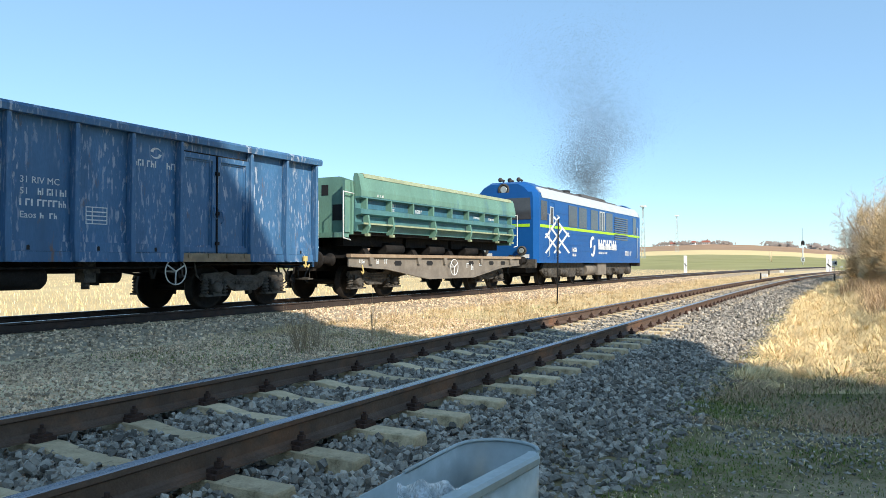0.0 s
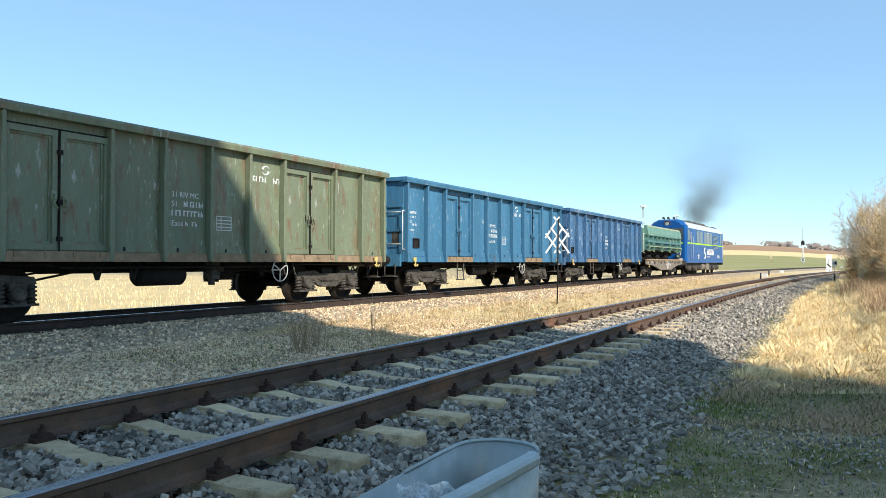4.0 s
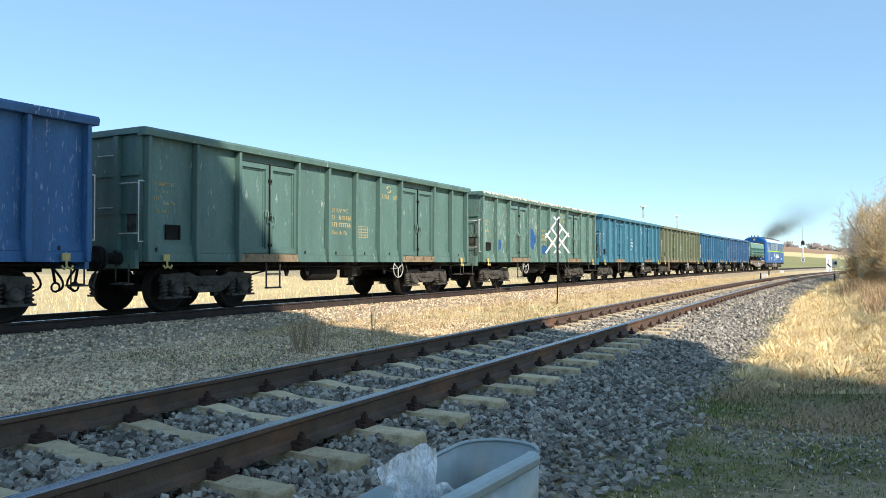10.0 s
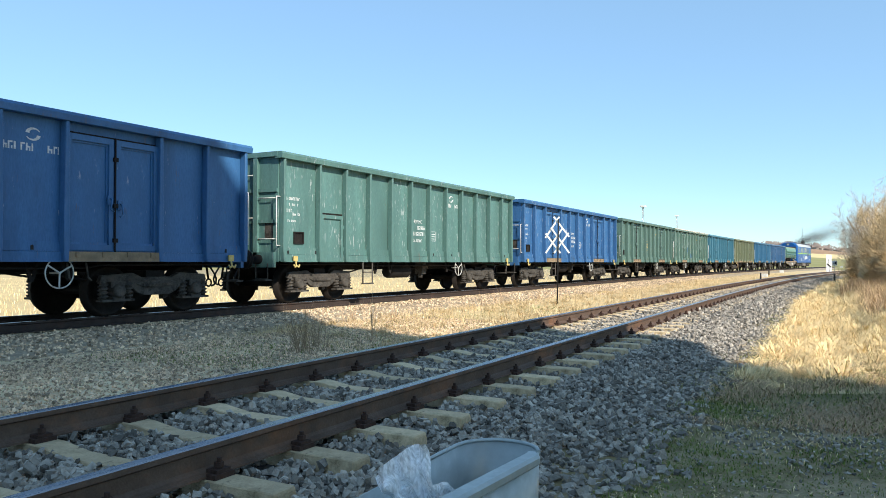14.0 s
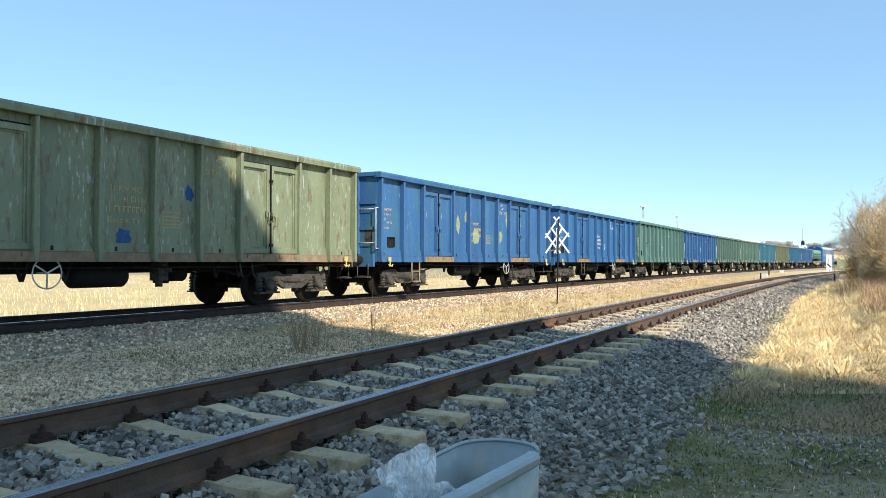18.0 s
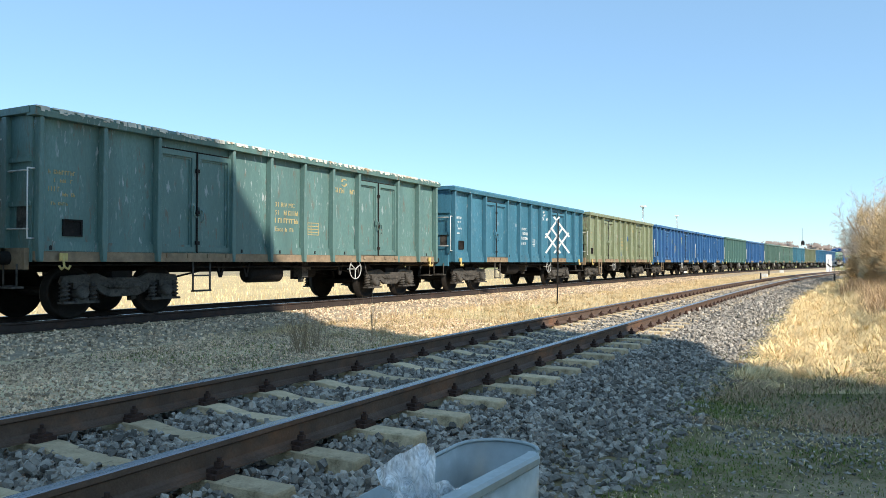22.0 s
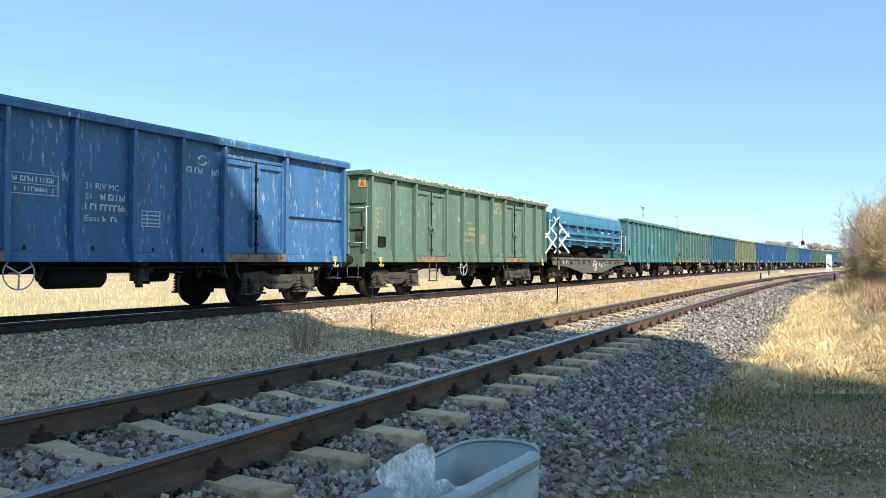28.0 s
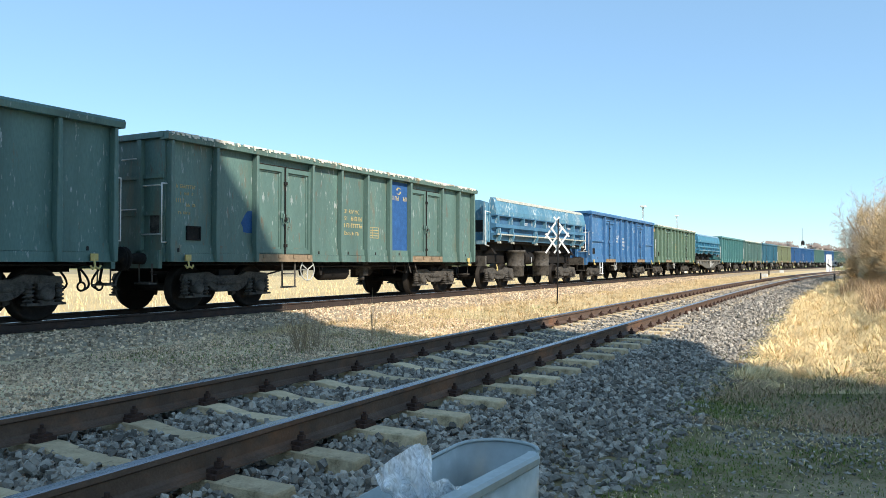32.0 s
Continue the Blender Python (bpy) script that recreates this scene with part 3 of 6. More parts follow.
                    leaf = part("door_leaf", bm, paint, w, "framed steel side door, shut", bevel=0.006)
                    leaf.matrix_basis = pose(d + side * 0.475, P, 0, 0, 0, 0)
                    o = leaf
                else:
                    o = again("door_leaf", leaf, w, pose(d + side * 0.475, s * P, 0, 0, 0, 0 if s > 0 else 180))
            bm = bmesh.new()
            ys = sorted((s * (P + 0.0125), s * (P + 0.016)))
            for a, b, c, e in ((-0.96, 0.96, E_Z1 + 0.004, 1.165), (-0.96, 0.96, 3.105, 3.14), (-0.022, 0.022, 1.165, 3.105), (-0.96, -0.93, 1.165, 3.105), (0.93, 0.96, 1.165, 3.105)):
                box(bm, d + a, d + b, ys[0], ys[1], c, e)
            part("door_gap", bm, M_under, w, "dark gap round the door leaves")
            for z, k in ((1.98, -1), (1.9, 1)):
                bm = bmesh.new()
                ya, yb = s * (P + 0.085), s * (P + 0.15)
                pipe(bm, [(d + k * 0.1, ya, z + 0.1), (d + k * 0.1, yb, z + 0.07), (d + k * 0.13, yb, z - 0.1), (d + k * 0.06, yb, z - 0.14)], 0.016)
                box(bm, d + k * 0.1 - 0.05, d + k * 0.1 + 0.05, min(ya, s * (P + 0.11)), max(ya, s * (P + 0.11)), z - 0.02, z + 0.14)
                part("latch_handle", bm, paint, w)
            bm = bmesh.new()
            y = s * (P + 0.1)
            tube(bm, (d, y, 1.1), (d, y, 3.12), 0.015, n=6)
            for z in (1.35, 1.95, 2.75):
                box(bm, d - 0.045, d + 0.045, y - 0.025, y + 0.025, z - 0.035, z + 0.035)
            part("locking_bar", bm, M_under, w, "dark vertical locking bar")
    if style == "B":
        for s in (1, -1):
            x0 = -5.0
            y = s * (P + 0.03)
            bm = bmesh.new()
            box(bm, x0 + 0.09, x0 + 0.79, y - 0.015, y + 0.015, 1.09, 2.04)
            ring_b = bmesh.new()
            ys = sorted((s * (P + 0.0125), s * (P + 0.0165)))
            for a, b, c, e in ((-0.06, 0.94, 2.13, 2.18), (-0.06, 0.0, 1.0, 2.13), (0.88, 0.94, 1.0, 2.13)):
                box(ring_b, x0 + a, x0 + b, ys[0], ys[1], c, e)
            part("hatch_gap", ring_b, M_under, w, "dark gap round the hatch")
            hatch = part("hatch", bm, paint, w, "small framed hatch in the side wall")
            for a, b, c, e in ((0, 0.88, 1.0, 1.09), (0, 0.88, 2.04, 2.13), (0, 0.09, 1.09, 2.04), (0.79, 0.88, 1.09, 2.04)):
                bm = bmesh.new()
                box(bm, x0 + a, x0 + b, y - 0.06, y + 0.06, c, e)
                part("hatch_frame", bm, paint, hatch)
            for z in (1.3, 1.85):
                bm = bmesh.new()
                box(bm, x0 + 0.881, x0 + 0.95, y - 0.06, y + 0.06, z - 0.04, z + 0.04)
                part("hinge", bm, paint, hatch)
    bogie(w, -4.5)
    bogie(w, 4.5)
    ends(w, 7.02)
    # lettering on the viewer's side
    y = -(P + 0.014)
    lx = -0.8 if style != "B" else -0.72
    lz = 0.0 if style != "B" else -0.1
    bars(w, [(lx + 0.3, 2.04 + lz, 0.55, 0.11), (lx, 1.86 + lz, 0.8, 0.11), (lx + 0.34, 1.67 + lz, 0.3, 0.09)], letters, y, "worn stencilled lettering")
    words(w, "31 RIV MC", lx, 2.22 + lz, 0.15, letters, y)
    words(w, "51", lx, 2.04 + lz, 0.15, letters, y)
    words(w, "Eaos", lx, 1.67 + lz, 0.15, letters, y)
    bars(w, [(logo_x, 2.72, 0.95, 0.12)], letters, y, "worn name in block letters")
    bars(w, [(-6.2, 2.4, 0.5, 0.07), (-6.15, 2.27, 0.4, 0.06), (-6.2, 2.12, 0.2, 0.08), (-5.95, 2.05, 0.25, 0.06), (-6.15, 1.9, 0.3, 0.05)], letters, y, "small worn stencilled lines")
    for s in (0, 1):
        bm = bmesh.new()
        r = 0.13
        a0 = 0.5 + math.pi * s
        pts = [(logo_x + 0.48 + r * math.cos(a0 + 0.35 * i), 2.99 + 0.8 * r * math.sin(a0 + 0.35 * i)) for i in range(8)]
        inner = [(logo_x + 0.48 + (r - 0.012 - 0.008 * i) * math.cos(a0 + 0.35 * i), 2.99 + 0.8 * (r - 0.012 - 0.008 * i) * math.sin(a0 + 0.35 * i)) for i in range(8)]
        for q in range(7):
            prism(bm, [pts[q], pts[q + 1], inner[q + 1], inner[q]], y - 0.004, y + 0.004, "y")
        part("emblem_arc", bm, letters, w, "worn curved stroke of an emblem")
    bm = bmesh.new()
    x0 = 0.35
    for a, b, c, e in ((0, 0.42, 1.62, 1.635), (0, 0.42, 1.9, 1.915), (0, 0.015, 1.635, 1.9), (0.405, 0.42, 1.635, 1.9), (0.015, 0.405, 1.68, 1.7), (0.015, 0.405, 1.75, 1.77), (0.015, 0.405, 1.82, 1.84), (0.12, 0.135, 1.635, 1.9)):
        box(bm, x0 + a, x0 + b, y - 0.004, y + 0.004, c, e)
    part("data_panel", bm, letters, w, "small framed table of loads")["kind"] = "stuff"
    bm = bmesh.new()
    for a, b, c, e in ((-5.95, -5.6, 1.4, 1.43), (-5.95, -5.6, 1.65, 1.68), (-5.95, -5.92, 1.43, 1.65), (-5.63, -5.6, 1.43, 1.65)):
        box(bm, a, b, y - 0.035, y, c, e)
    box(bm, -5.92, -5.63, y - 0.006, y, 1.43, 1.65)
    part("label_holder", bm, M_under, w, "small dark framed label holder")
    for a in (-6.2, -5.2, -1.9, -0.7, 0.55, 1.75, 5.9):
        bm = bmesh.new()
        prism(bm, [(a, E_Z1 + 0.02), (a + 0.05, E_Z1 + 0.02), (a + 0.05, E_Z1 + 0.085), (a + 0.03, E_Z1 + 0.1), (a, E_Z1 + 0.085)], y - 0.042, y - 0.0365, "y")
        part("drain_hole", bm, M_black, w, "small dark drain hole")
    for k, (px, pz, pw, ph, pm) in enumerate(patches):
        bm = bmesh.new()
        n = 18
        pts = [(px + pw * (0.5 + 0.1 * math.sin(3 * i + k)) * math.cos(2 * math.pi * i / n), pz + ph * (0.5 + 0.1 * math.cos(5 * i + k)) * math.sin(2 * math.pi * i / n)) for i in range(n)]
        if ph > 1.8:
            pts = [(px - pw / 2, pz - ph / 2), (px + pw / 2, pz - ph / 2), (px + pw / 2, pz + ph / 2), (px - pw / 2, pz + ph / 2)]
        prism(bm, pts, y - 0.0015, y + 0.0015, "y")
        part("paint_patch", bm, pm, w, "patch of overpainted colour")
    for d in doors:
        for s in (1, -1):
            bm = bmesh.new()
            ys = sorted((s * (P + 0.071), s * (P + 0.15)))
            box(bm, d - 0.98, d + 0.98, ys[0], ys[1], E_Z0 + 0.005, E_Z1)
            for k in (-0.75, -0.25, 0.25, 0.75):
                ys2 = sorted((s * (P + 0.15), s * (P + 0.175)))
                box(bm, d + k - 0.04, d + k + 0.04, ys2[0], ys2[1], E_Z1 - 0.09, E_Z1 - 0.01)
            part("door_sill", bm, plate or M_plate, w, "dusty brown sill below the doors")
    if step_x:
        bm = bmesh.new()
        yy = -1.42
        pipe(bm, [(step_x - 0.22, yy, 0.98), (step_x - 0.22, yy, 0.42), (step_x + 0.22, yy, 0.42), (step_x + 0.22, yy, 0.98)], 0.022)
        box(bm, step_x - 0.22, step_x + 0.22, yy - 0.05, yy + 0.05, 0.4, 0.435)
        box(bm, step_x - 0.22, step_x + 0.22, yy - 0.03, yy + 0.03, 0.7, 0.73)
        part("foot_step", bm, step_m or M_bogie, w, "hanging step frame")
    if style == "C":
        for d in (-5.25, 5.3):
            bm = bmesh.new()
            box(bm, d - 1.05, d + 1.05, y - 0.08, y + 0.002, 2.02, 2.1)
            part("waist_rail", bm, paint, w)
        bm = bmesh.new()
        for a, b, c, e in ((-2.42, -1.28, 2.36, 2.372), (-2.42, -1.28, 2.04, 2.052), (-2.42, -2.408, 2.052, 2.36), (-1.292, -1.28, 2.052, 2.36), (-2.408, -1.292, 2.2, 2.21)):
            box(bm, a, b, y - 0.004, y + 0.004, c, e)
        part("data_table", bm, letters, w, "framed stencilled table")["kind"] = "stuff"
        bars(w, [(-2.36, 2.24, 1.0, 0.08), (-2.36, 2.09, 1.0, 0.07)], letters, y, "worn stencilled lettering")
    if crust:
        rnd = random.Random(int(top * 1000) + len(label))
        bm = bmesh.new()
        x = -E_HALF - 0.08
        while x < E_HALF - 0.1:
            d = rnd.uniform(0.015, 0.08)
            h = rnd.uniform(0.003, 0.012) * (rnd.random() < 0.7)
            if h:
                a, b = -E_W - rnd.uniform(0.058, 0.075), -P + rnd.uniform(-0.05, 0.02)
                prism(bm, [(a, E_TOP - rnd.uniform(0.0, 0.07)), (b, E_TOP + 0.0205), (b - 0.03, E_TOP + 0.021 + h), (a + 0.02, E_TOP + 0.021 + h * 0.7)], x, x + d, "x")
            x += d
        part("rim_crust", bm, crust, w, "pale dried crust along the rim")["kind"] = "stuff"
    if sticker:
        bm = bmesh.new()
        box(bm, -E_HALF - 0.03, -E_HALF - 0.0205, -1.33, -1.09, 2.98, 3.24)
        st = part("warning_sticker", bm, M_sticker, w, "orange warning sticker")
        bm = bmesh.new()
        prism(bm, [(-1.29, 3.02), (-1.13, 3.02), (-1.21, 3.19)], -E_HALF - 0.034, -E_HALF - 0.0305, "x")
        part("triangle", bm, M_sticker_red, st)
    handwheel(w, wheel_x, -1.4, 0.8, 0.25, M_dirty_white)
    for x in (-6.0, 6.0):
        bm = bmesh.new()
        yy = -E_W + 0.03
        pipe(bm, [(x, yy, 1.1), (x, yy - 0.03, 0.9), (x - 0.06, yy - 0.05, 0.86), (x - 0.1, yy - 0.04, 0.92)], 0.02)
        pipe(bm, [(x, yy - 0.03, 0.9), (x + 0.06, yy - 0.05, 0.86), (x + 0.1, yy - 0.04, 0.92)], 0.02)
        box(bm, x - 0.07, x + 0.07, yy - 0.02, yy + 0.01, 1.0, 1.12)
        part("rope_hook", bm, M_yellow, w, "yellow towing hook")
    for s in (1, -1):
        bm = bmesh.new()
        x = s * (E_HALF + 0.12)
        pipe(bm, [(s * E_HALF, -1.4, 2.45), (x, -1.4, 2.45), (x, -1.4, 1.35), (s * E_HALF, -1.4, 1.35)], 0.015)
        part("grab_rail", bm, M_white, w, "white shunter's grab rail")
        for z, ya, yb in ((1.5, -1.28, -0.84), (1.98, -0.7, -0.25), (2.42, -1.28, -0.86), (2.95, -0.7, -0.25)):
            bm = bmesh.new()
            pipe(bm, [(s * (E_HALF + 0.021), ya, z), (s * (E_HALF + 0.09), ya, z), (s * (E_HALF + 0.09), yb, z), (s * (E_HALF + 0.021), yb, z)], 0.014)
            part("end_rung", bm, M_dirty_white, w, "worn pale rung on the end wall")
        bm = bmesh.new()
        box(bm, min(s * (E_HALF + 0.0205), s * (E_HALF + 0.026)), max(s * (E_HALF + 0.0205), s * (E_HALF + 0.026)), -1.22, -0.98, 1.52, 1.86)
        part("end_plate", bm, M_bogie, w, "small dull plate on the end wall")
        bm = bmesh.new()
        pipe(bm, [(x, -1.15, 0.95), (x, -1.15, 0.6), (x, -0.8, 0.6), (x, -0.8, 0.95)], 0.016)
        box(bm, x - 0.1, x + 0.1, -1.18, -0.78, 0.56, 0.59)
        part("end_step", bm, M_bogie, w)
    return w


def undergear(w):
    """Brake gear hung below the floor between the bogies."""
    bm = bmesh.new()
    lathe(bm, [(-0.62, 0.04), (-0.6, 0.15), (-0.54, 0.2), (0.46, 0.2), (0.52, 0.15), (0.54, 0.04)], (-0.6, -0.85, 0.72), "x", 18)
    for x in (-0.95, -0.2):
        box(bm, x - 0.03, x + 0.03, -0.88, -0.82, 0.9, 0.99)
    part("air_tank", bm, M_under, w, "black brake air tank")
    bm = bmesh.new()
    tube(bm, (1.2, -0.35, 0.75), (1.75, -0.35, 0.75), 0.17, n=14)
    box(bm, 1.18, 1.24, -0.55, -0.15, 0.55, 1.0)
    part("brake_cylinder", bm, M_under, w)
    bm = bmesh.new()
    box(bm, 0.62, 0.84, -0.98, -0.72, 0.62, 0.98)
    box(bm, 0.56, 0.9, -1.02, -0.68, 0.78, 0.88)
    tube(bm, (0.73, -0.85, 0.5), (0.73, -0.85, 0.62), 0.07, n=10)
    part("distributor_valve", bm, M_bogie, w)
    for y, z in ((-0.75, 0.8), (0.3, 0.78)):
        bm = bmesh.new()
        pipe(bm, [(-3.4, y, 0.62), (-2.4, y, z), (2.4, y, z), (3.4, y, 0.62)], 0.022)
        part("brake_rod", bm, M_under, w)
    for x in (-2.2, -1.45, 1.95, 2.6):
        bm = bmesh.new()
        prism(bm, [(x - 0.14, 0.99), (x - 0.03, 0.66), (x + 0.03, 0.66), (x + 0.14, 0.99), (x + 0.09, 0.99), (x, 0.73), (x - 0.09, 0.99)], -1.14, -1.1, "y")
        part("hanger", bm, M_under, w)
    bm = bmesh.new()
    pipe(bm, [(-6.4, -1.16, 0.93), (-3.2, -1.16, 0.93), (-2.9, -1.2, 0.88), (2.9, -1.2, 0.88), (3.2, -1.16, 0.93), (6.4, -1.16, 0.93)], 0.02)
    part("brake_pipe", bm, M_under, w)
    bm = bmesh.new()
    for x in (-0.15, 0.2):
        pipe(bm, [(x + 2.6, -1.3, 0.97), (x + 2.6, -1.36, 0.72), (x + 2.66, -1.36, 0.66)], 0.018)
    part("release_lever", bm, M_bogie, w)



# ---- tipping wagons ----
def tipper(label, tub_paint, legs, top_dust, panel, frame_m=None, edge_m=None, lower=None):
    """A side-tipping wagon: legs=False has a long fish-bellied flat frame, legs=True open bogies and tipping cylinders."""
    w = thing("tipping_wagon", label, "freight wagon", group="side-tipping wagons of the goods train")
    T = 5.1
    frame_m, edge_m = frame_m or M_flat, edge_m or M_rust
    for s in (1, -1):
        bm = bmesh.new()
        prism(bm, [(s * a, b) for a, b in ((1.28, 3.305), (1.37, 3.295), (1.425, 3.2), (1.5, 2.85), (1.5, 2.7), (1.26, 2.7), (1.24, 3.2))], -T + 0.06, T, "x")
        part("top_board", bm, tub_paint, w)
        bm = bmesh.new()
        prof = [(1.495, 2.697), (1.495, 2.66), (1.31, 2.645), (1.31, 2.4), (1.5, 2.36), (1.5, 2.24), (1.31, 2.2), (1.31, 2.03), (1.54, 2.01), (1.54, 1.96), (1.38, 1.95), (1.34, 1.78), (1.24, 1.78), (1.26, 2.697)]
        prism(bm, [(s * a, b) for a, b in prof], -T + 0.06, T, "x")
        part("side_flap", bm, lower or tub_paint, w)
        bm = bmesh.new()
        prism(bm, [(s * 1.541, 2.008), (s * 1.555, 2.008), (s * 1.555, 1.962), (s * 1.541, 1.962)], -T + 0.1, T - 0.05, "x")
        part("edge_strip", bm, top_dust, w, "pale scraped edge strip")
        bm = bmesh.new()
        prism(bm, [(s * 1.25, 3.307), (s * 1.28, 3.325), (s * 1.38, 3.315), (s * 1.442, 3.2), (s * 1.43, 3.198), (s * 1.37, 3.299)], -T + 0.3, T - 0.2, "x")
        part("load_crust", bm, top_dust, w, "pale crust along the top edge")
        # recess contrast put into the panel's own paint, darker than the tub's
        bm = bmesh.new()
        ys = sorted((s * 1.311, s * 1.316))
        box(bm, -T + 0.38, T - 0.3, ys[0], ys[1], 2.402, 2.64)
        part("recessed_panel", bm, panel, w, "recessed panel, darkened to deepen the recess")
        for k in range(9):
            x = -T + 0.34 + 1.19 * k
            bm = bmesh.new()
            ys = sorted((s * 1.305, s * 1.494))
            box(bm, x - 0.03, x + 0.03, ys[0], ys[1], 2.365, 2.659)
            part("panel_rib", bm, tub_paint, w)
        for x in (-4.75, -3.55, -1.15, 1.25, 3.45, 4.75):
            bm = bmesh.new()
            prism(bm, [(s * 1.39, 2.215), (s * 1.53, 2.215), (s * 1.58, 1.9), (s * 1.5, 1.72), (s * 1.33, 1.72), (s * 1.33, 1.8), (s * 1.37, 1.94)], x - 0.035, x + 0.035, "x")
            part("hinge_arm", bm, tub_paint, w)
            bm = bmesh.new()
            box(bm, x - 0.06, x + 0.06, s * 1.5 - 0.05, s * 1.5 + 0.05, 1.66, 1.73)
            part("hinge_pad", bm, top_dust if s < 0 else M_bogie, w)
    for s in (1, -1):
        bm = bmesh.new()
        x0, x1 = sorted((s * (T - 0.02), s * (T + 0.06)))
        prism(bm, [(-1.28, 1.7), (1.28, 1.7), (1.3, 2.7), (1.27, 3.1), (0.9, 3.22), (-0.9, 3.22), (-1.27, 3.1), (-1.3, 2.7)], x0, x1, "x")
        part("end_wall", bm, tub_paint, w)
        bm = bmesh.new()
        x0, x1 = sorted((s * (T + 0.061), s * (T + 0.3)))
        box(bm, x0, x1, -1.2, 1.2, 1.62, 1.75)
        for y in (-1.2, 1.2):
            box(bm, x0, (x0 + x1) / 2 if s > 0 else x1, y - 0.04, y + 0.04, 1.75, 3.1)
        part("end_frame", bm, tub_paint, w)
        for y, z, a, b in ((-0.42, 2.88, 0.11, 0.14), (-0.86, 2.28, 0.19, 0.21), (0.42, 2.88, 0.11, 0.14), (0.86, 2.28, 0.19, 0.21)):
            bm = bmesh.new()
            x0, x1 = sorted((s * (T + 0.06), s * (T + 0.066)))
            box(bm, x0, x1, y - a, y + a, z - b, z + b)
            part("opening", bm, M_black, w, "dark opening in the end wall")
        bm = bmesh.new()
        x = s * (T + 0.52)
        pipe(bm, [(s * (T + 0.06), -1.35, 2.75), (x, -1.35, 2.78), (x, -1.35, 1.6), (s * (T + 0.2), -1.35, 1.55)], 0.018)
        part("grab_rail", bm, M_white, w, "white bent grab rail")
    bm = bmesh.new()
    box(bm, -T, T, -1.24, 1.24, 1.7, 1.86)
    part("tub_floor", bm, M_under, w)
    # added dark blocks that stop daylight showing through beneath the tub
    for yb in (-0.7, 0.7):
        for x0, x1 in ((-4.9, -1.9), (-1.7, 1.0), (1.2, 4.9)):
            bm = bmesh.new()
            box(bm, x0, x1, yb - 0.12, yb + 0.12, 1.42, 1.698)
            part("tub_bearer", bm, M_under, w, "added dark block closing the gap under the tub")
    y = -1.319
    bars(w, [(-4.6, 2.46, 0.18, 0.12), (-3.55, 2.52, 0.5, 0.09), (-3.55, 2.39, 0.4, 0.08), (-2.2, 2.42, 0.6, 0.1), (1.9, 2.46, 0.5, 0.07), (3.1, 2.46, 0.55, 0.07)], M_letter, y, "worn stencilled lettering")
    bars(w, [(-4.3, 2.72, 0.4, 0.06)], M_letter, -1.503, "worn stencilled mark") if not legs else bars(w, [(0.3, 2.44, 0.6, 0.12)], M_letter, y, "worn name in block letters")
    if not legs:
        for s in (1, -1):
            bm = bmesh.new()
            prism(bm, [(-5.52, 1.1), (5.52, 1.1), (5.52, 0.86), (3.8, 0.78), (1.5, 0.47), (-1.5, 0.47), (-3.8, 0.78), (-5.52, 0.86)], s * 1.44 - 0.03, s * 1.44 + 0.03, "y")
            part("side_sill", bm, frame_m, w, "grey-brown fish-bellied frame beam", bevel=0.01)
            bm = bmesh.new()
            ys = sorted((s * 1.4, s * 1.54))
            box(bm, -5.55, 5.55, ys[0], ys[1], 1.102, 1.19)
            part("deck_edge", bm, edge_m, w, "rusty deck edge")
            bm = bmesh.new()
            ys = sorted((s * 1.47, s * 1.52))
            pts = [(-5.5, 0.86), (-3.8, 0.78), (-1.5, 0.47), (1.5, 0.47), (3.8, 0.78), (5.5, 0.86)]
            prism(bm, pts + [(a, b + 0.03) for a, b in pts[::-1]], ys[0], ys[1], "y")
            part("bottom_flange", bm, frame_m, w)
            for x in (-4.6, -2.1, 2.1, 4.6, -0.5):
                bm = bmesh.new()
                ys = sorted((s * 1.471, s * 1.54))
                prism(bm, [(x - 0.1, 1.1), (x + 0.1, 1.1), (x + 0.06, 0.92), (x - 0.06, 0.92)], ys[0], ys[1], "y")
                part("stake_pocket", bm, frame_m, w)
            for x in (-3.2, -1.4, 1.4, 3.0, 4.0):
                bm = bmesh.new()
                ys = sorted((s * 1.47, s * 1.475))
                prism(bm, [(x - 0.2, 0.95), (x - 0.14, 1.02), (x + 0.14, 1.02), (x + 0.2, 0.95), (x + 0.14, 0.88), (x - 0.14, 0.88)], ys[0], ys[1], "y")
                part("beam_hole", bm, M_black, w)
        bm = bmesh.new()
        box(bm, -5.5, 5.5, -1.38, 1.38, 1.08, 1.16)
        box(bm, -5.5, 5.5, -0.3, 0.3, 0.75, 1.08)
        part("deck", bm, M_under, w)
        for x in (-3.8, -1.2, 1.2, 3.8):
            bm = bmesh.new()
            prism(bm, [(-0.9, 1.16), (0.9, 1.16), (0.55, 1.7), (-0.55, 1.7)], x - 0.12, x + 0.12, "x")
            part("trestle", bm, M_under, w, "dark tub support")
        for x in (-2.5, 0.0, 2.5):
            bm = bmesh.new()
            tube(bm, (x - 0.5, -0.8, 1.36), (x + 0.5, -0.8, 1.36), 0.17, n=14)
            part("air_reservoir", bm, M_under, w)
        handwheel(w, -0.05, -1.6, 0.82, 0.25, M_white)
        bars(w, [(-4.3, 0.93, 0.15, 0.13), (-3.9, 0.93, 0.15, 0.13), (1.05, 0.8, 0.16, 0.15), (1.4, 0.72, 0.2, 0.2), (2.0, 0.85, 0.2, 0.1), (-5.1, 0.95, 0.25, 0.1)], M_letter, -1.478, "worn white marks")
    else:
        for s in (1, -1):
            bm = bmesh.new()
            ys = sorted((s * 0.5, s * 0.62))
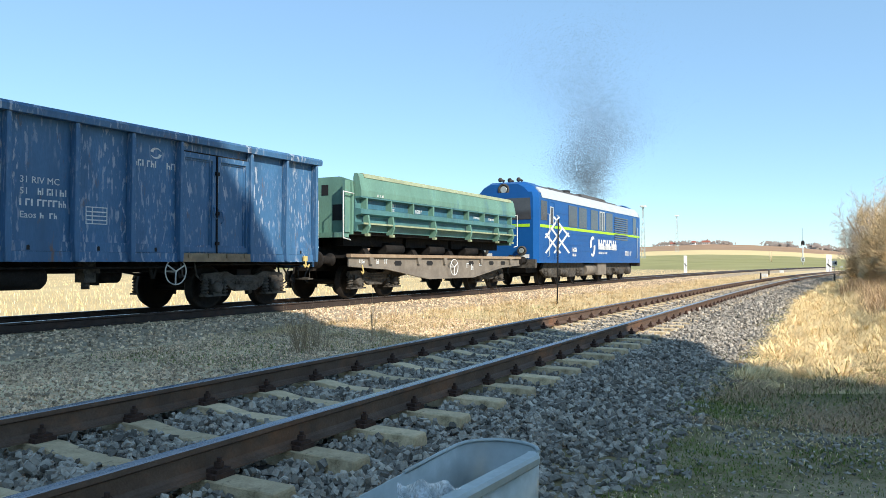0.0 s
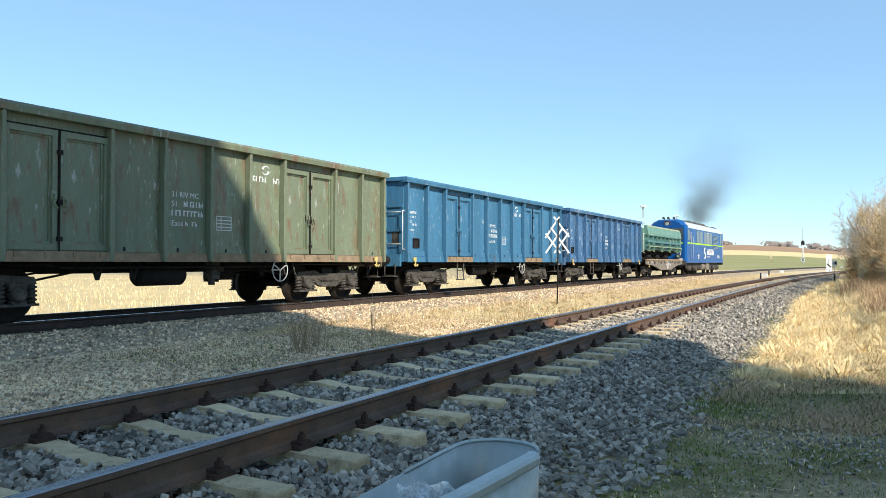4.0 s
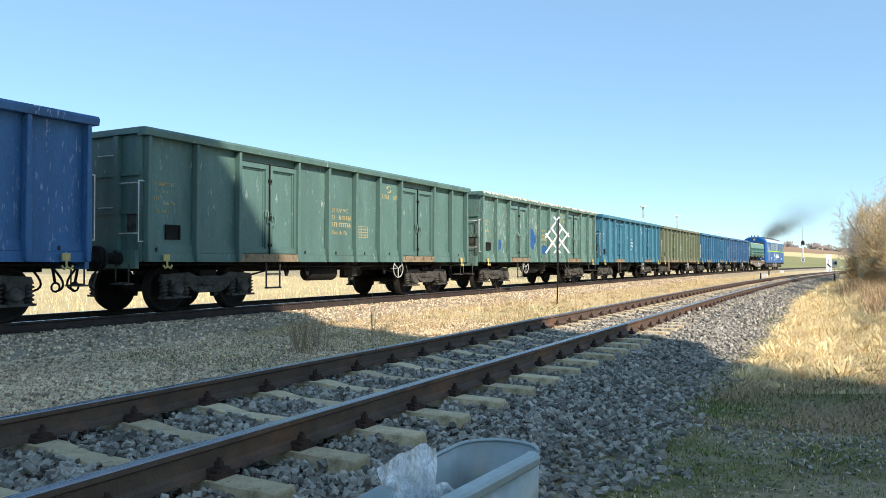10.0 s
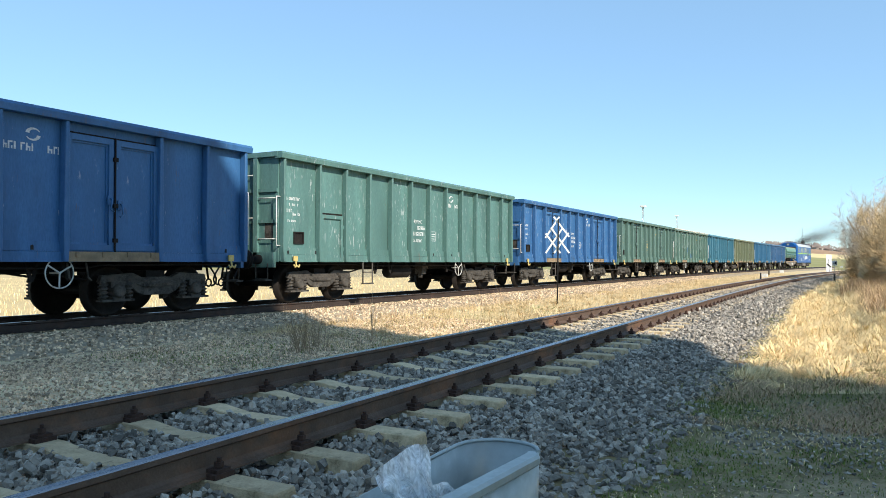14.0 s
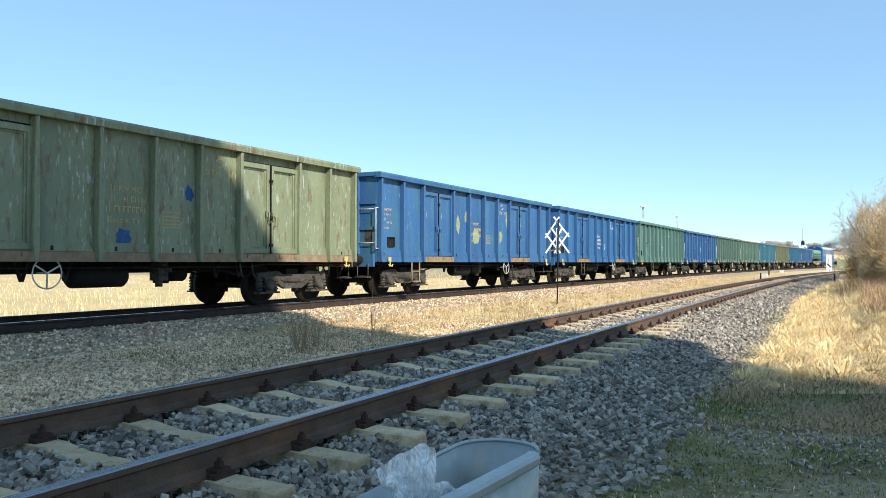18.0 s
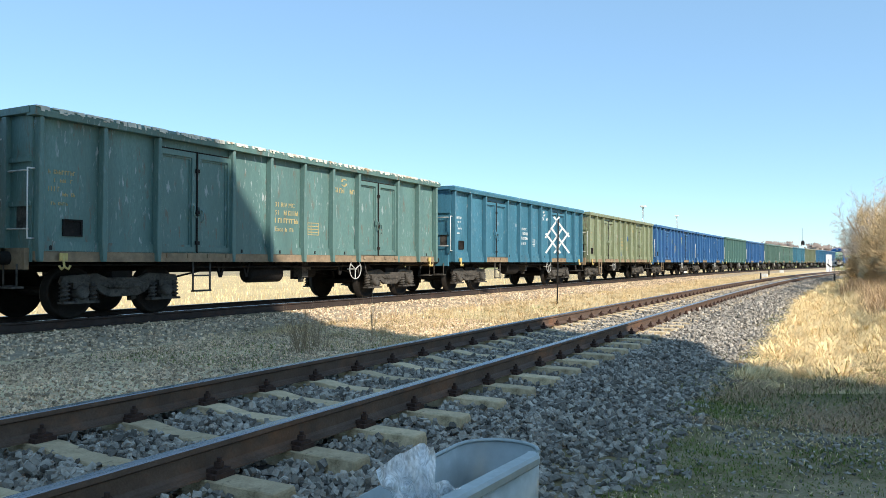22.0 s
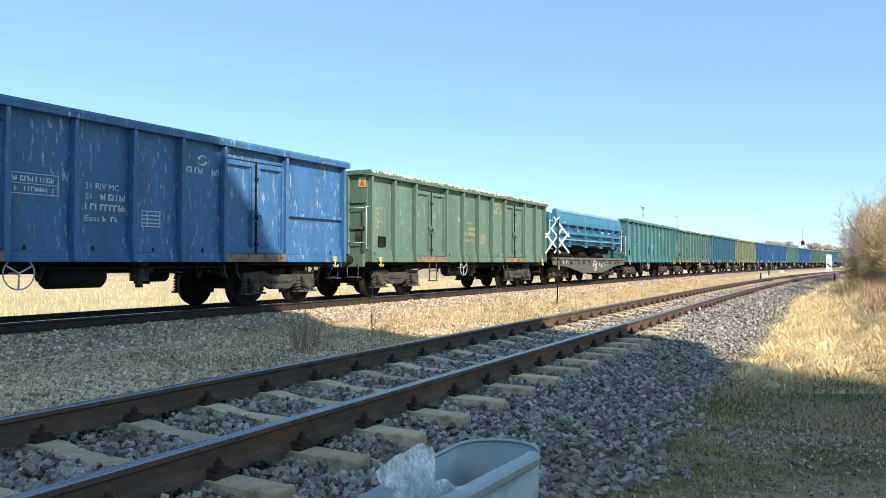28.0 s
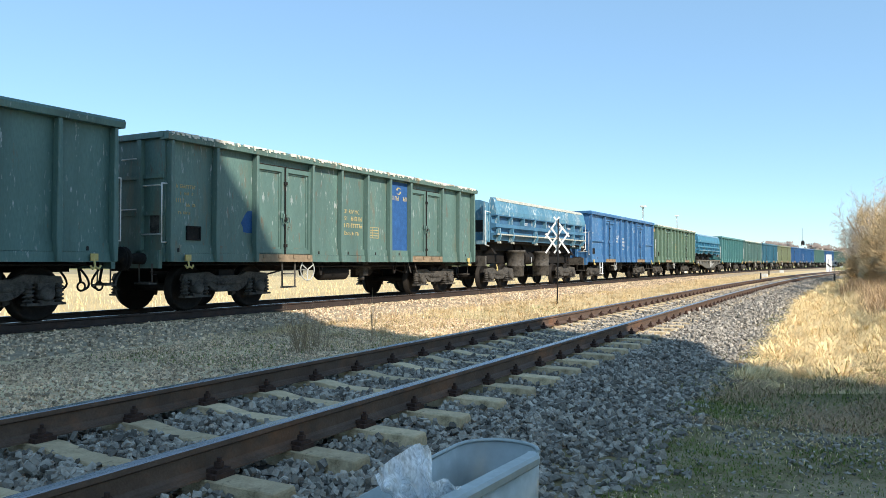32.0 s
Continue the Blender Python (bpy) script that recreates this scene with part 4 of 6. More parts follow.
            box(bm, -5.5, 5.5, ys[0], ys[1], 0.95, 1.45)
            part("centre_beam", bm, M_under, w)
            for x in (-2.12, 0.62):
                bm = bmesh.new()
                lathe(bm, [(0.42, 0.1), (0.42, 0.31), (0.46, 0.34), (0.8, 0.34), (0.82, 0.37), (0.86, 0.37), (0.88, 0.34), (1.34, 0.35), (1.36, 0.4), (1.45, 0.4), (1.45, 0.1)], (x, s * 1.0, 0), "z", 20)
                part("tipping_cylinder", bm, M_bogie, w, "upright grey-brown tipping cylinder")
            bm = bmesh.new()
            tube(bm, (-1.4, s * 0.9, 1.15), (-0.5, s * 0.9, 1.15), 0.26, n=16)
            part("air_reservoir", bm, M_under, w)
        for x in (-4.2, -1.0, 2.2, 4.6):
            bm = bmesh.new()
            prism(bm, [(-1.1, 1.3), (1.1, 1.3), (0.8, 1.7), (-0.8, 1.7)], x - 0.1, x + 0.1, "x")
            part("trestle", bm, M_under, w, "dark tub support")
        for s in (1, -1):
            bm = bmesh.new()
            x0, x1 = sorted((s * 5.4, s * 5.53))
            box(bm, x0, x1, -1.3, 1.3, 0.85, 1.2)
            part("buffer_beam", bm, M_bogie, w)
        bars(w, [(-1.2, 0.98, 0.1, 0.2)], M_letter, -1.3, "small white plate")
    for x in (-3.7, 3.7):
        bogie(w, x)
    ends(w, 6.14)
    bm = bmesh.new()
    pipe(bm, [(-5.0, -1.5, 0.9), (-5.0, -1.55, 0.72), (-5.06, -1.56, 0.68), (-5.1, -1.55, 0.74)], 0.02)
    part("rope_hook", bm, M_yellow, w, "yellow towing hook")
    return w


M_flat = mat("weathered_frame_grey", (0.2, 0.175, 0.145), 0.85, var=0.25, scale=3, bump=0.2, second=(0.12, 0.1, 0.085), amount=0.4, spread=0.3, sscale=2)
M_rust = mat("rusty_deck", (0.3, 0.22, 0.15), 0.9, var=0.25, scale=4, bump=0.3, second=(0.36, 0.29, 0.2), amount=0.4, spread=0.3, sscale=2)
M_pale = mat("pale_scrape", (0.44, 0.44, 0.38), 0.85, var=0.3, scale=9, bump=0.3, second=(0.3, 0.28, 0.2), amount=0.4, spread=0.2, sscale=5)


# ---- locomotive ----
def loco():
    w = thing("diesel_locomotive", "blue diesel locomotive with lime-green stripe and pale roof band", "locomotive")
    blue = mat("loco_blue", (0.008, 0.08, 0.27), 0.36, var=0.12, scale=1.2, bump=0.03, second=(0.012, 0.1, 0.3), amount=0.4, spread=0.3, sscale=0.8)
    pale = mat("loco_pale_band", (0.46, 0.49, 0.5), 0.5, var=0.1, scale=2, bump=0.05)
    roofm = mat("loco_dark_roof", (0.1, 0.1, 0.1), 0.8, var=0.3, scale=3, bump=0.2)
    lime = mat("lime_stripe", (0.36, 0.62, 0.03), 0.5, var=0.08, bump=0.02)
    glass = mat("dark_glass", (0.055, 0.055, 0.06), 0.12, var=0.2, bump=0.0, spec=0.6)
    side = [(-1.46, 0.95), (1.46, 0.95), (1.46, 3.62), (1.4, 3.84), (-1.4, 3.84), (-1.46, 3.62)]

    def hull(name, prof, material, stations):
        bm = bmesh.new()
        rows = []
        for x, ky, z0, kz in stations:
            rows.append([bm.verts.new((x, y * ky, z0 + (z - z0) * kz)) for y, z in prof])
        fs = []
        for A, B in zip(rows, rows[1:]):
            for i in range(len(prof)):
                fs.append(bm.faces.new((A[i], A[(i + 1) % len(prof)], B[(i + 1) % len(prof)], B[i])))
        fs += [bm.faces.new(rows[0]), bm.faces.new(rows[-1])]
        bmesh.ops.recalc_face_normals(bm, faces=fs)
        return part(name, bm, material, w)

    hull("body", side, blue, [(-8.5, 0.9, 0.95, 1), (-8.2, 1, 0.95, 1), (8.2, 1, 0.95, 1), (8.5, 0.9, 0.95, 1)])
    cabr = [(-1.4, 3.841), (1.4, 3.841), (1.15, 4.12), (0.75, 4.32), (-0.75, 4.32), (-1.15, 4.12)]
    for s in (-1, 1):
        hull("cab_roof", cabr, blue, [(s * 8.45, 0.78, 3.84, 0.75), (s * 8.0, 0.97, 3.84, 1.0), (s * 7.0, 1.0, 3.84, 1.0)])
    hull("roof", [(-1.18, 3.842), (1.18, 3.842), (1.05, 4.1), (0.7, 4.26), (-0.7, 4.26), (-1.05, 4.1)], roofm, [(-6.98, 1, 3.842, 1), (6.98, 1, 3.842, 1)])
    for s in (1, -1):
        bm = bmesh.new()
        prism(bm, [(s * 1.19, 3.85), (s * 1.41, 3.845), (s * 1.47, 3.64), (s * 1.475, 3.64), (s * 1.42, 3.855), (s * 1.19, 4.105)], -7.9, 8.0, "x")
        part("roof_band", bm, pale, w, "pale grey roof edge band")
        bm = bmesh.new()
        ys = sorted((s * 1.461, s * 1.47))
        box(bm, -8.1, 8.1, ys[0], ys[1], 2.42, 2.54)
        part("stripe", bm, lime, w, "lime-green stripe")
        for x0, x1, z0, z1 in ((-8.0, -7.3, 2.72, 3.52), (-4.6, -3.4, 2.58, 3.54), (-3.15, -2.0, 2.58, 3.54), (-1.35, -0.2, 2.58, 3.54), (0.05, 0.95, 2.58, 3.54), (1.2, 2.4, 2.58, 3.54), (6.6, 7.3, 2.58, 3.54)):
            bm = bmesh.new()
            ys = sorted((s * 1.462, s * 1.472))
            box(bm, x0, x1, ys[0], ys[1], z0, z1)
            pane = part("window", bm, glass, w, "dark side window")
            if x0 == 0.05:
                bm = bmesh.new()
                ys = sorted((s * 1.4725, s * 1.49))
                for a, b, c, e in ((x0, x0 + 0.07, z0, z1), (x1 - 0.07, x1, z0, z1), (x0 + 0.45, x0 + 0.5, z0, z1), (x0 + 0.07, x1 - 0.07, z1 - 0.06, z1)):
                    box(bm, a, b, ys[0], ys[1], c, e)
                part("window_frame", bm, pale, pane)
        for k in range(11):
            bm = bmesh.new()
            ys = sorted((s * 1.455, s * 1.49))
            z = 2.2 + 0.115 * k
            prism(bm, [(ys[0], z), (ys[1], z - 0.03), (ys[1], z - 0.01), (ys[0], z + 0.05)], 2.75, 5.4, "x")
            part("louvre", bm, glass, w)
        bm = bmesh.new()
        ys = sorted((s * 1.461, s * 1.475))
        for a, b, c, e in ((-7.1, -7.05, 1.1, 3.57), (-6.45, -6.4, 1.1, 3.57), (-7.05, -6.45, 3.52, 3.57)):
            box(bm, a, b, ys[0], ys[1], c, e)
        part("door_frame", bm, blue, w)
        bm = bmesh.new()
        ys = sorted((s * 1.462, s * 1.471))
        box(bm, -6.95, -6.6, ys[0], ys[1], 2.6, 3.3)
        dw = part("door_window", bm, glass, w)
        bm = bmesh.new()
        ys = sorted((s * 1.4715, s * 1.48))
        for a, b, c, e in ((-6.98, -6.93, 2.57, 3.33), (-6.62, -6.57, 2.57, 3.33), (-6.93, -6.62, 3.29, 3.33)):
            box(bm, a, b, ys[0], ys[1], c, e)
        part("window_frame", bm, pale, dw)
        for x in (-7.25, -6.2, 7.4):
            bm = bmesh.new()
            yy = s * 1.54
            pipe(bm, [(x, s * 1.46, 3.0), (x, yy, 2.98), (x, yy, 1.25), (x, s * 1.46, 1.2)], 0.02)
            part("handrail", bm, pale, w, "pale vertical handrail")
        for z in (1.5, 1.75, 2.0, 2.25, 2.8, 3.1):
            bm = bmesh.new()
            ys = sorted((s * 1.46, s * 1.475))
            box(bm, -6.2, -4.8 if z > 2.5 else 5.2, ys[0], ys[1], z, z + 0.02)
            part("body_bead", bm, blue, w)
        y = s * 1.478
        bars(w, [(-0.15 if s < 0 else 0.1, 1.62, 3.3, 0.5)], M_white, y, "large white name in block letters")
        bars(w, [(-0.1, 1.4, 1.5, 0.1), (-4.2, 1.45, 0.9, 0.2), (4.9, 1.35, 1.3, 0.25), (-4.1, 1.25, 0.5, 0.12)], M_white, y, "white lettering")
        for q in (0, 1):
            bm = bmesh.new()
            a0 = 0.9 + math.pi * q
            for i in range(8):
                a, b = a0 + 0.3 * i, a0 + 0.3 * (i + 1)
                r, r2 = 0.42 - 0.03 * i, 0.42 - 0.03 * (i + 1)
                prism(bm, [(-1.1 + 0.42 * math.cos(a), 1.75 + 0.5 * math.sin(a)), (-1.1 + 0.42 * math.cos(b), 1.75 + 0.5 * math.sin(b)), (-1.1 + r2 * 0.75 * math.cos(b), 1.75 + r2 * math.sin(b)), (-1.1 + r * 0.75 * math.cos(a), 1.75 + r * math.sin(a))], y - 0.004, y + 0.004, "y")
            part("emblem_arc", bm, M_white, w, "white curved stroke of an emblem")
        # running gear in front of the wheels
        for c in (-4.3, 4.3):
            bm = bmesh.new()
            prism(bm, [(c - 2.85, 0.6), (c - 2.6, 0.94), (c + 2.6, 0.94), (c + 2.85, 0.6), (c + 2.5, 0.42), (c + 1.6, 0.5), (c + 1.4, 0.32), (c + 0.6, 0.32), (c + 0.4, 0.5), (c - 0.4, 0.5), (c - 0.6, 0.32), (c - 1.4, 0.32), (c - 1.6, 0.5), (c - 2.5, 0.42)], s * 1.1 - 0.06, s * 1.1 + 0.06, "y")
            part("bogie_frame", bm, M_bogie, w)
            for a in (-2.1, 0.0, 2.1):
                bm = bmesh.new()
                lathe(bm, [(-0.14, 0.05), (-0.14, 0.19), (0.14, 0.24), (0.14, 0.05)], (c + a, s * 1.2, 0.52), "y", 14)
                part("axle_box", bm, M_bogie, w)
                for k in (-0.42, 0.42):
                    o = new("coil_spring", BOGIE["springs"])
                    o.parent, o.matrix_basis = w, pose(c + a + k, s * 1.18, 0.05)
            bm = bmesh.new()
            tube(bm, (c - 1.05, s * 1.25, 0.55), (c - 0.5, s * 1.25, 0.55), 0.13, n=12)
            part("brake_cylinder", bm, M_bogie, w)
        bm = bmesh.new()
        ys = sorted((s * 0.6, s * 1.35))
        prism(bm, [(ys[0], 0.35), (ys[1], 0.45), (ys[1], 0.94), (ys[0], 0.94)], 0.1, 1.6, "x")
        part("battery_box", bm, M_flat, w)
        bm = bmesh.new()
        tube(bm, (-1.6, s * 1.05, 0.62), (0.0, s * 1.05, 0.62), 0.3, n=16)
        part("air_reservoir", bm, M_flat, w)
    for s in (-1, 1):
        x = s * 8.5
        for y, z, r, nm in ((0.0, 3.97, 0.26, "headlight"), (-0.85, 1.45, 0.19, "lower_lamp"), (0.85, 1.45, 0.19, "lower_lamp")):
            bm = bmesh.new()
            xx = x if z < 3 else s * 8.36
            lathe(bm, [(0, r), (s * 0.1, r), (s * 0.14, r * 0.8), (s * 0.1, r * 0.7)], (xx, y, z), "x", 18)
            lamp = part(nm, bm, M_bogie, w, "round lamp in a dark ring")
            bm = bmesh.new()
            lathe(bm, [(0, r * 0.6), (s * 0.03, r * 0.5)], (xx + s * 0.1, y, z), "x", 14)
            part("lens", bm, M_galv, lamp, "pale lamp glass")
        for y in (-0.65, 0.65):
            bm = bmesh.new()
            xx = sorted((s * 8.49, s * 8.515))
            prism(bm, [(y - 0.58, 2.72), (y + 0.58, 2.72), (y + 0.54, 3.6), (y - 0.54, 3.6)], xx[0], xx[1], "x")
            part("windscreen", bm, glass, w, "dark windscreen")
        bm = bmesh.new()
        xx = sorted((s * 8.5, s * 8.512))
        box(bm, xx[0], xx[1], -1.17, 1.17, 2.42, 2.54)
        part("stripe", bm, lime, w, "lime-green stripe")
        bm = bmesh.new()
        xx = sorted((s * 8.3, s * 8.52))
        box(bm, xx[0], xx[1], -1.4, 1.4, 0.75, 1.1)
        part("buffer_beam", bm, M_bogie, w)
        bm = bmesh.new()
        xx = sorted((s * 8.505, s * 8.515))
        box(bm, xx[0], xx[1], 0.5, 0.9, 1.2, 1.35)
        box(bm, xx[0], xx[1], -1.15, -0.75, 1.15, 1.3)
        part("marker_panel", bm, M_white, w)
    for x, y in ((-7.3, -0.35), (-7.2, 0.1), (-7.5, 0.4)):
        bm = bmesh.new()
        lathe(bm, [(0, 0.04), (-0.3, 0.06), (-0.4, 0.1), (-0.4, 0.03)], (x, y, 4.45), "x", 12)
        box(bm, x - 0.1, x - 0.04, y - 0.03, y + 0.03, 4.28, 4.42)
        part("horn", bm, M_bogie, w)
    for x0, x1, h in ((-6.3, -4.6, 0.12), (-4.3, -2.6, 0.16), (-1.9, -0.3, 0.14), (0.2, 4.4, 0.22), (5.0, 6.5, 0.12)):
        bm = bmesh.new()
        prism(bm, [(-0.6, 4.261), (0.6, 4.261), (0.45, 4.261 + h), (-0.45, 4.261 + h)], x0, x1, "x")
        part("roof_hatch", bm, roofm, w, bevel=0.03)
    bm = bmesh.new()
    lathe(bm, [(0.0, 0.3), (0.3, 0.28), (0.3, 0.2), (0.05, 0.18)], (-1.0, 0, 4.26), "z", 16)
    part("exhaust_stack", bm, M_black, w, "sooty exhaust stack")
    for c in (-4.3, 4.3):
        for a in (-2.1, 0.0, 2.1):
            o = new("wheelset", ME_WHEELSET)
            o.parent, o.matrix_basis = w, pose(c + a, 0, WHEEL_R)
            WHEELS.append((o, c + a, WHEEL_R))
    bm = bmesh.new()
    box(bm, -8.3, 8.3, -0.9, 0.9, 0.55, 0.95)
    part("under_frame", bm, M_under, w)
    ends(w, 9.1)
    return w


# ---- beside the tracks ----
def crossing_sign():
    g = thing("level_crossing_sign", "white double cross warning sign on a dark post", "road sign", pose(23.07, 8.38, -0.36, 0, 0, math.degrees(math.atan2(8.38, 23.07)) + 90))
    bm = bmesh.new()
    tube(bm, (0, 0.05, 0), (-0.05, 0.05, 2.72), 0.024, n=10)
    part("post", bm, M_black, g, "thin dark post")
    # bars as (side, height) ends, side positive towards the right of one who faces the train
    for k, ((a, b), (c, e)) in enumerate((((0.08, 2.8), (-0.37, 2.12)), ((-0.1, 2.8), (0.39, 2.15)), ((-0.36, 2.26), (0.11, 1.63)), ((0.37, 2.28), (-0.09, 1.63)), ((-0.36, 1.63), (0.19, 2.45)), ((0.39, 1.63), (-0.19, 2.45)))):
        bm = bmesh.new()
        d = Vector((c - a, e - b)).normalized()
        n = Vector((-d.y, d.x)) * 0.028
        pts = [(-(a + n.x), b + n.y), (-(c + n.x), e + n.y), (-(c - n.x), e - n.y), (-(a - n.x), b - n.y)]
        prism(bm, pts, -0.006 + 0.007 * k, 0.0 + 0.007 * k, "y")
        part("cross_board", bm, M_white, g, "white enamelled board")
    return g


crossing_sign()


def track_board(x, y, z, h, wd):
    """White upright board with a black slash."""
    a = math.degrees(math.atan2(y, x)) + 118
    g = thing("whistle_board", "white upright trackside board with a black slash", "track sign", pose(x, y, z, 0, 0, a), group="trackside boards")
    bm = bmesh.new()
    box(bm, -wd / 2, wd / 2, -0.02, 0.02, 0.0, h)
    part("board", bm, M_white, g)
    bm = bmesh.new()
    prism(bm, [(-wd * 0.36, h * 0.5), (wd * 0.36, h * 0.36), (wd * 0.36, h * 0.44), (-wd * 0.36, h * 0.58)], -0.03, -0.021, "y")
    prism(bm, [(-wd * 0.1, h * 0.1), (-wd * 0.02, h * 0.1), (wd * 0.12, h * 0.8), (wd * 0.06, h * 0.8)], 0.021, 0.03, "y")
    part("slash", bm, M_black, g)
    bm = bmesh.new()
    prism(bm, [(-wd * 0.36, h * 0.36), (wd * 0.36, h * 0.5), (wd * 0.36, h * 0.58), (-wd * 0.36, h * 0.44)], 0.021, 0.03, "y")
    part("slash", bm, M_black, g)


track_board(92.0, 2.42, -0.42, 2.25, 0.58)
track_board(112.0, 21.3, -0.55, 2.5, 0.5)


def arrow_sign():
    g = thing("arrow_sign", "small white square sign with black arrow on a post", "track sign", pose(54.5, 1.12, ground_z(54.5, 1.12), 0, 0, 91.2))
    bm = bmesh.new()
    tube(bm, (0, 0.03, 0), (0, 0.03, 0.62), 0.06, n=8)
    part("post", bm, M_black, g)
    bm = bmesh.new()
    tube(bm, (0, 0.03, 0.62), (0, 0.03, 1.5), 0.012, n=8)
    part("tube", bm, M_galv, g)
    bm = bmesh.new()
    box(bm, -0.16, 0.16, -0.015, 0.015, 1.15, 1.47)
    part("plate", bm, M_white, g)
    bm = bmesh.new()
    prism(bm, [(-0.13, 1.19), (-0.13, 1.43), (0.1, 1.31)], 0.016, 0.022, "y")
    part("arrow", bm, M_black, g)


arrow_sign()


def signal():
    x, y = 226.0, 12.2
    g = thing("light_signal", "railway light signal with dark head on a pale mast", "railway signal", pose(x, y, ground_z(x, y) - 0.2, 0, 0, 93))
    bm = bmesh.new()
    tube(bm, (0, 0, 0), (0, 0, 5.6), 0.14, n=10)
    part("mast", bm, M_white, g)
    bm = bmesh.new()
    prism(bm, [(-0.45, 5.4), (0.45, 5.4), (0.45, 6.3), (0.25, 6.7), (-0.25, 6.7), (-0.45, 6.3)], -0.25, 0.1, "y")
    part("head", bm, M_black, g)
    bm = bmesh.new()
    box(bm, -0.45, 0.45, 0.16, 0.2, 1.0, 2.1)
    plate = part("plate", bm, M_white, g)
    for s in (1, -1):
        bm = bmesh.new()
        prism(bm, [(-0.4, 1.55 - s * 0.45), (-0.25, 1.55 - s * 0.5), (0.4, 1.55 + s * 0.45), (0.25, 1.55 + s * 0.5)], 0.201 + 0.01 * (s > 0), 0.208 + 0.01 * (s > 0), "y")
        part("stroke", bm, M_black, plate)
    bm = bmesh.new()
    tube(bm, (0.1, 0, 6.6), (0.1, 0, 10.0), 0.04, n=6)
    part("aerial", bm, M_black, g)


signal()


def marker_posts():
    for x, y in ((63.0, 6.36), (87.2, 7.98)):
        bm = bmesh.new()
        tube(bm, (0, 0, 0), (0, 0, 0.55), 0.07, 0.06, n=8)
        single("marker_post", bm, M_black, "short black marker post between the tracks", "post", "marker posts", m=pose(x, y, ground_z(x, y)))
    for x, y in ((73.5, 7.1), (110.0, 8.5), (192.0, 2.5)):
        bm = bmesh.new()
        box(bm, -0.2, 0.2, -0.25, 0.25, 0, 0.34)
        single("concrete_marker", bm, M_white, "low pale concrete marker block beside the track", "marker", "marker blocks", m=pose(x, y, ground_z(x, y)), bevel=0.03)
    for k in range(2):
        x, y = 265.0 + 6 * k, 23.9 + 0.1 * k
        bm = bmesh.new()
        tube(bm, (0, 0, -0.1), (0, 0, 3.5), 0.12, n=8)
        single("fence_post", bm, M_sleeper, "pale upright post in the field", "post", "posts in the field", m=pose(x, y, ground_z(x, y)))


marker_posts()


def mast(x, y, h):
    g = thing("lattice_mast", "tall pale lattice mast on the field", "mast", pose(x, y, ground_z(x, y) - 0.3))
    for sx, sy in ((1, 1), (1, -1), (-1, 1), (-1, -1)):
        bm = bmesh.new()
        tube(bm, (sx * 0.8, sy * 0.8, 0), (sx * 0.25, sy * 0.25, h), 0.07, n=5)
        part("leg", bm, M_galv, g)
    bm = bmesh.new()
    n = 14
    for k in range(n):
        r0, r1 = 0.8 - 0.55 * k / n, 0.8 - 0.55 * (k + 1) / n
        s = 1 if k % 2 else -1
        for a, b, c, e in ((s, 1, -s, 1), (s, -1, -s, -1), (1, s, 1, -s), (-1, s, -1, -s)):
            tube(bm, (a * r0, b * r0, h * k / n), (c * r1, e * r1, h * (k + 1) / n), 0.045, n=4)
    part("bracing", bm, M_galv, g)
    bm = bmesh.new()
    box(bm, -1.0, 1.0, -1.0, 1.0, h, h + 0.15)
    for k in range(6):
        a = k * math.pi / 3
        box(bm, math.cos(a) * 1.1 - 0.3, math.cos(a) * 1.1 + 0.3, math.sin(a) * 1.1 - 0.3, math.sin(a) * 1.1 + 0.3, h + 0.1, h + 0.8)
    part("lamp_head", bm, M_white, g)


mast(330.0, 80.5, 22.5)
mast(520.0, 104.3, 24.0)


# ---- trees and bushes ----
def twig_mesh(name, branches, material):
    """Three-sided tapering bars for many twigs at once: rows of (start, end, radius, radius)."""
    vs, fs = [], []
    for p, q, r, r2 in branches:
        d = (q - p).normalized()
        u = d.orthogonal().normalized()
        v = d.cross(u)
        k = len(vs)
        for c, rr in ((p, r), (q, r2)):
            for a in (0.0, 2.094, 4.189):
                vs.append(c + (u * math.cos(a) + v * math.sin(a)) * rr)
        fs += [(k, k + 1, k + 4, k + 3), (k + 1, k + 2, k + 5, k + 4), (k + 2, k, k + 3, k + 5)]
    me = bpy.data.meshes.new(name)
    me.from_pydata([tuple(v) for v in vs], [], fs)
    me.materials.append(material)
    return me


M_bark = mat("shrub_bark", (0.32, 0.225, 0.135), 0.9, var=0.25, scale=5, bump=0.3)
M_twig = mat("ochre_twigs", (0.58, 0.43, 0.24), 0.9, var=0.2, scale=1.2, bump=0.0, isl=0.35)


M_grey = mat("grey_twigs", (0.56, 0.46, 0.35), 0.9, var=0.2, scale=1.2, bump=0.0, isl=0.3)


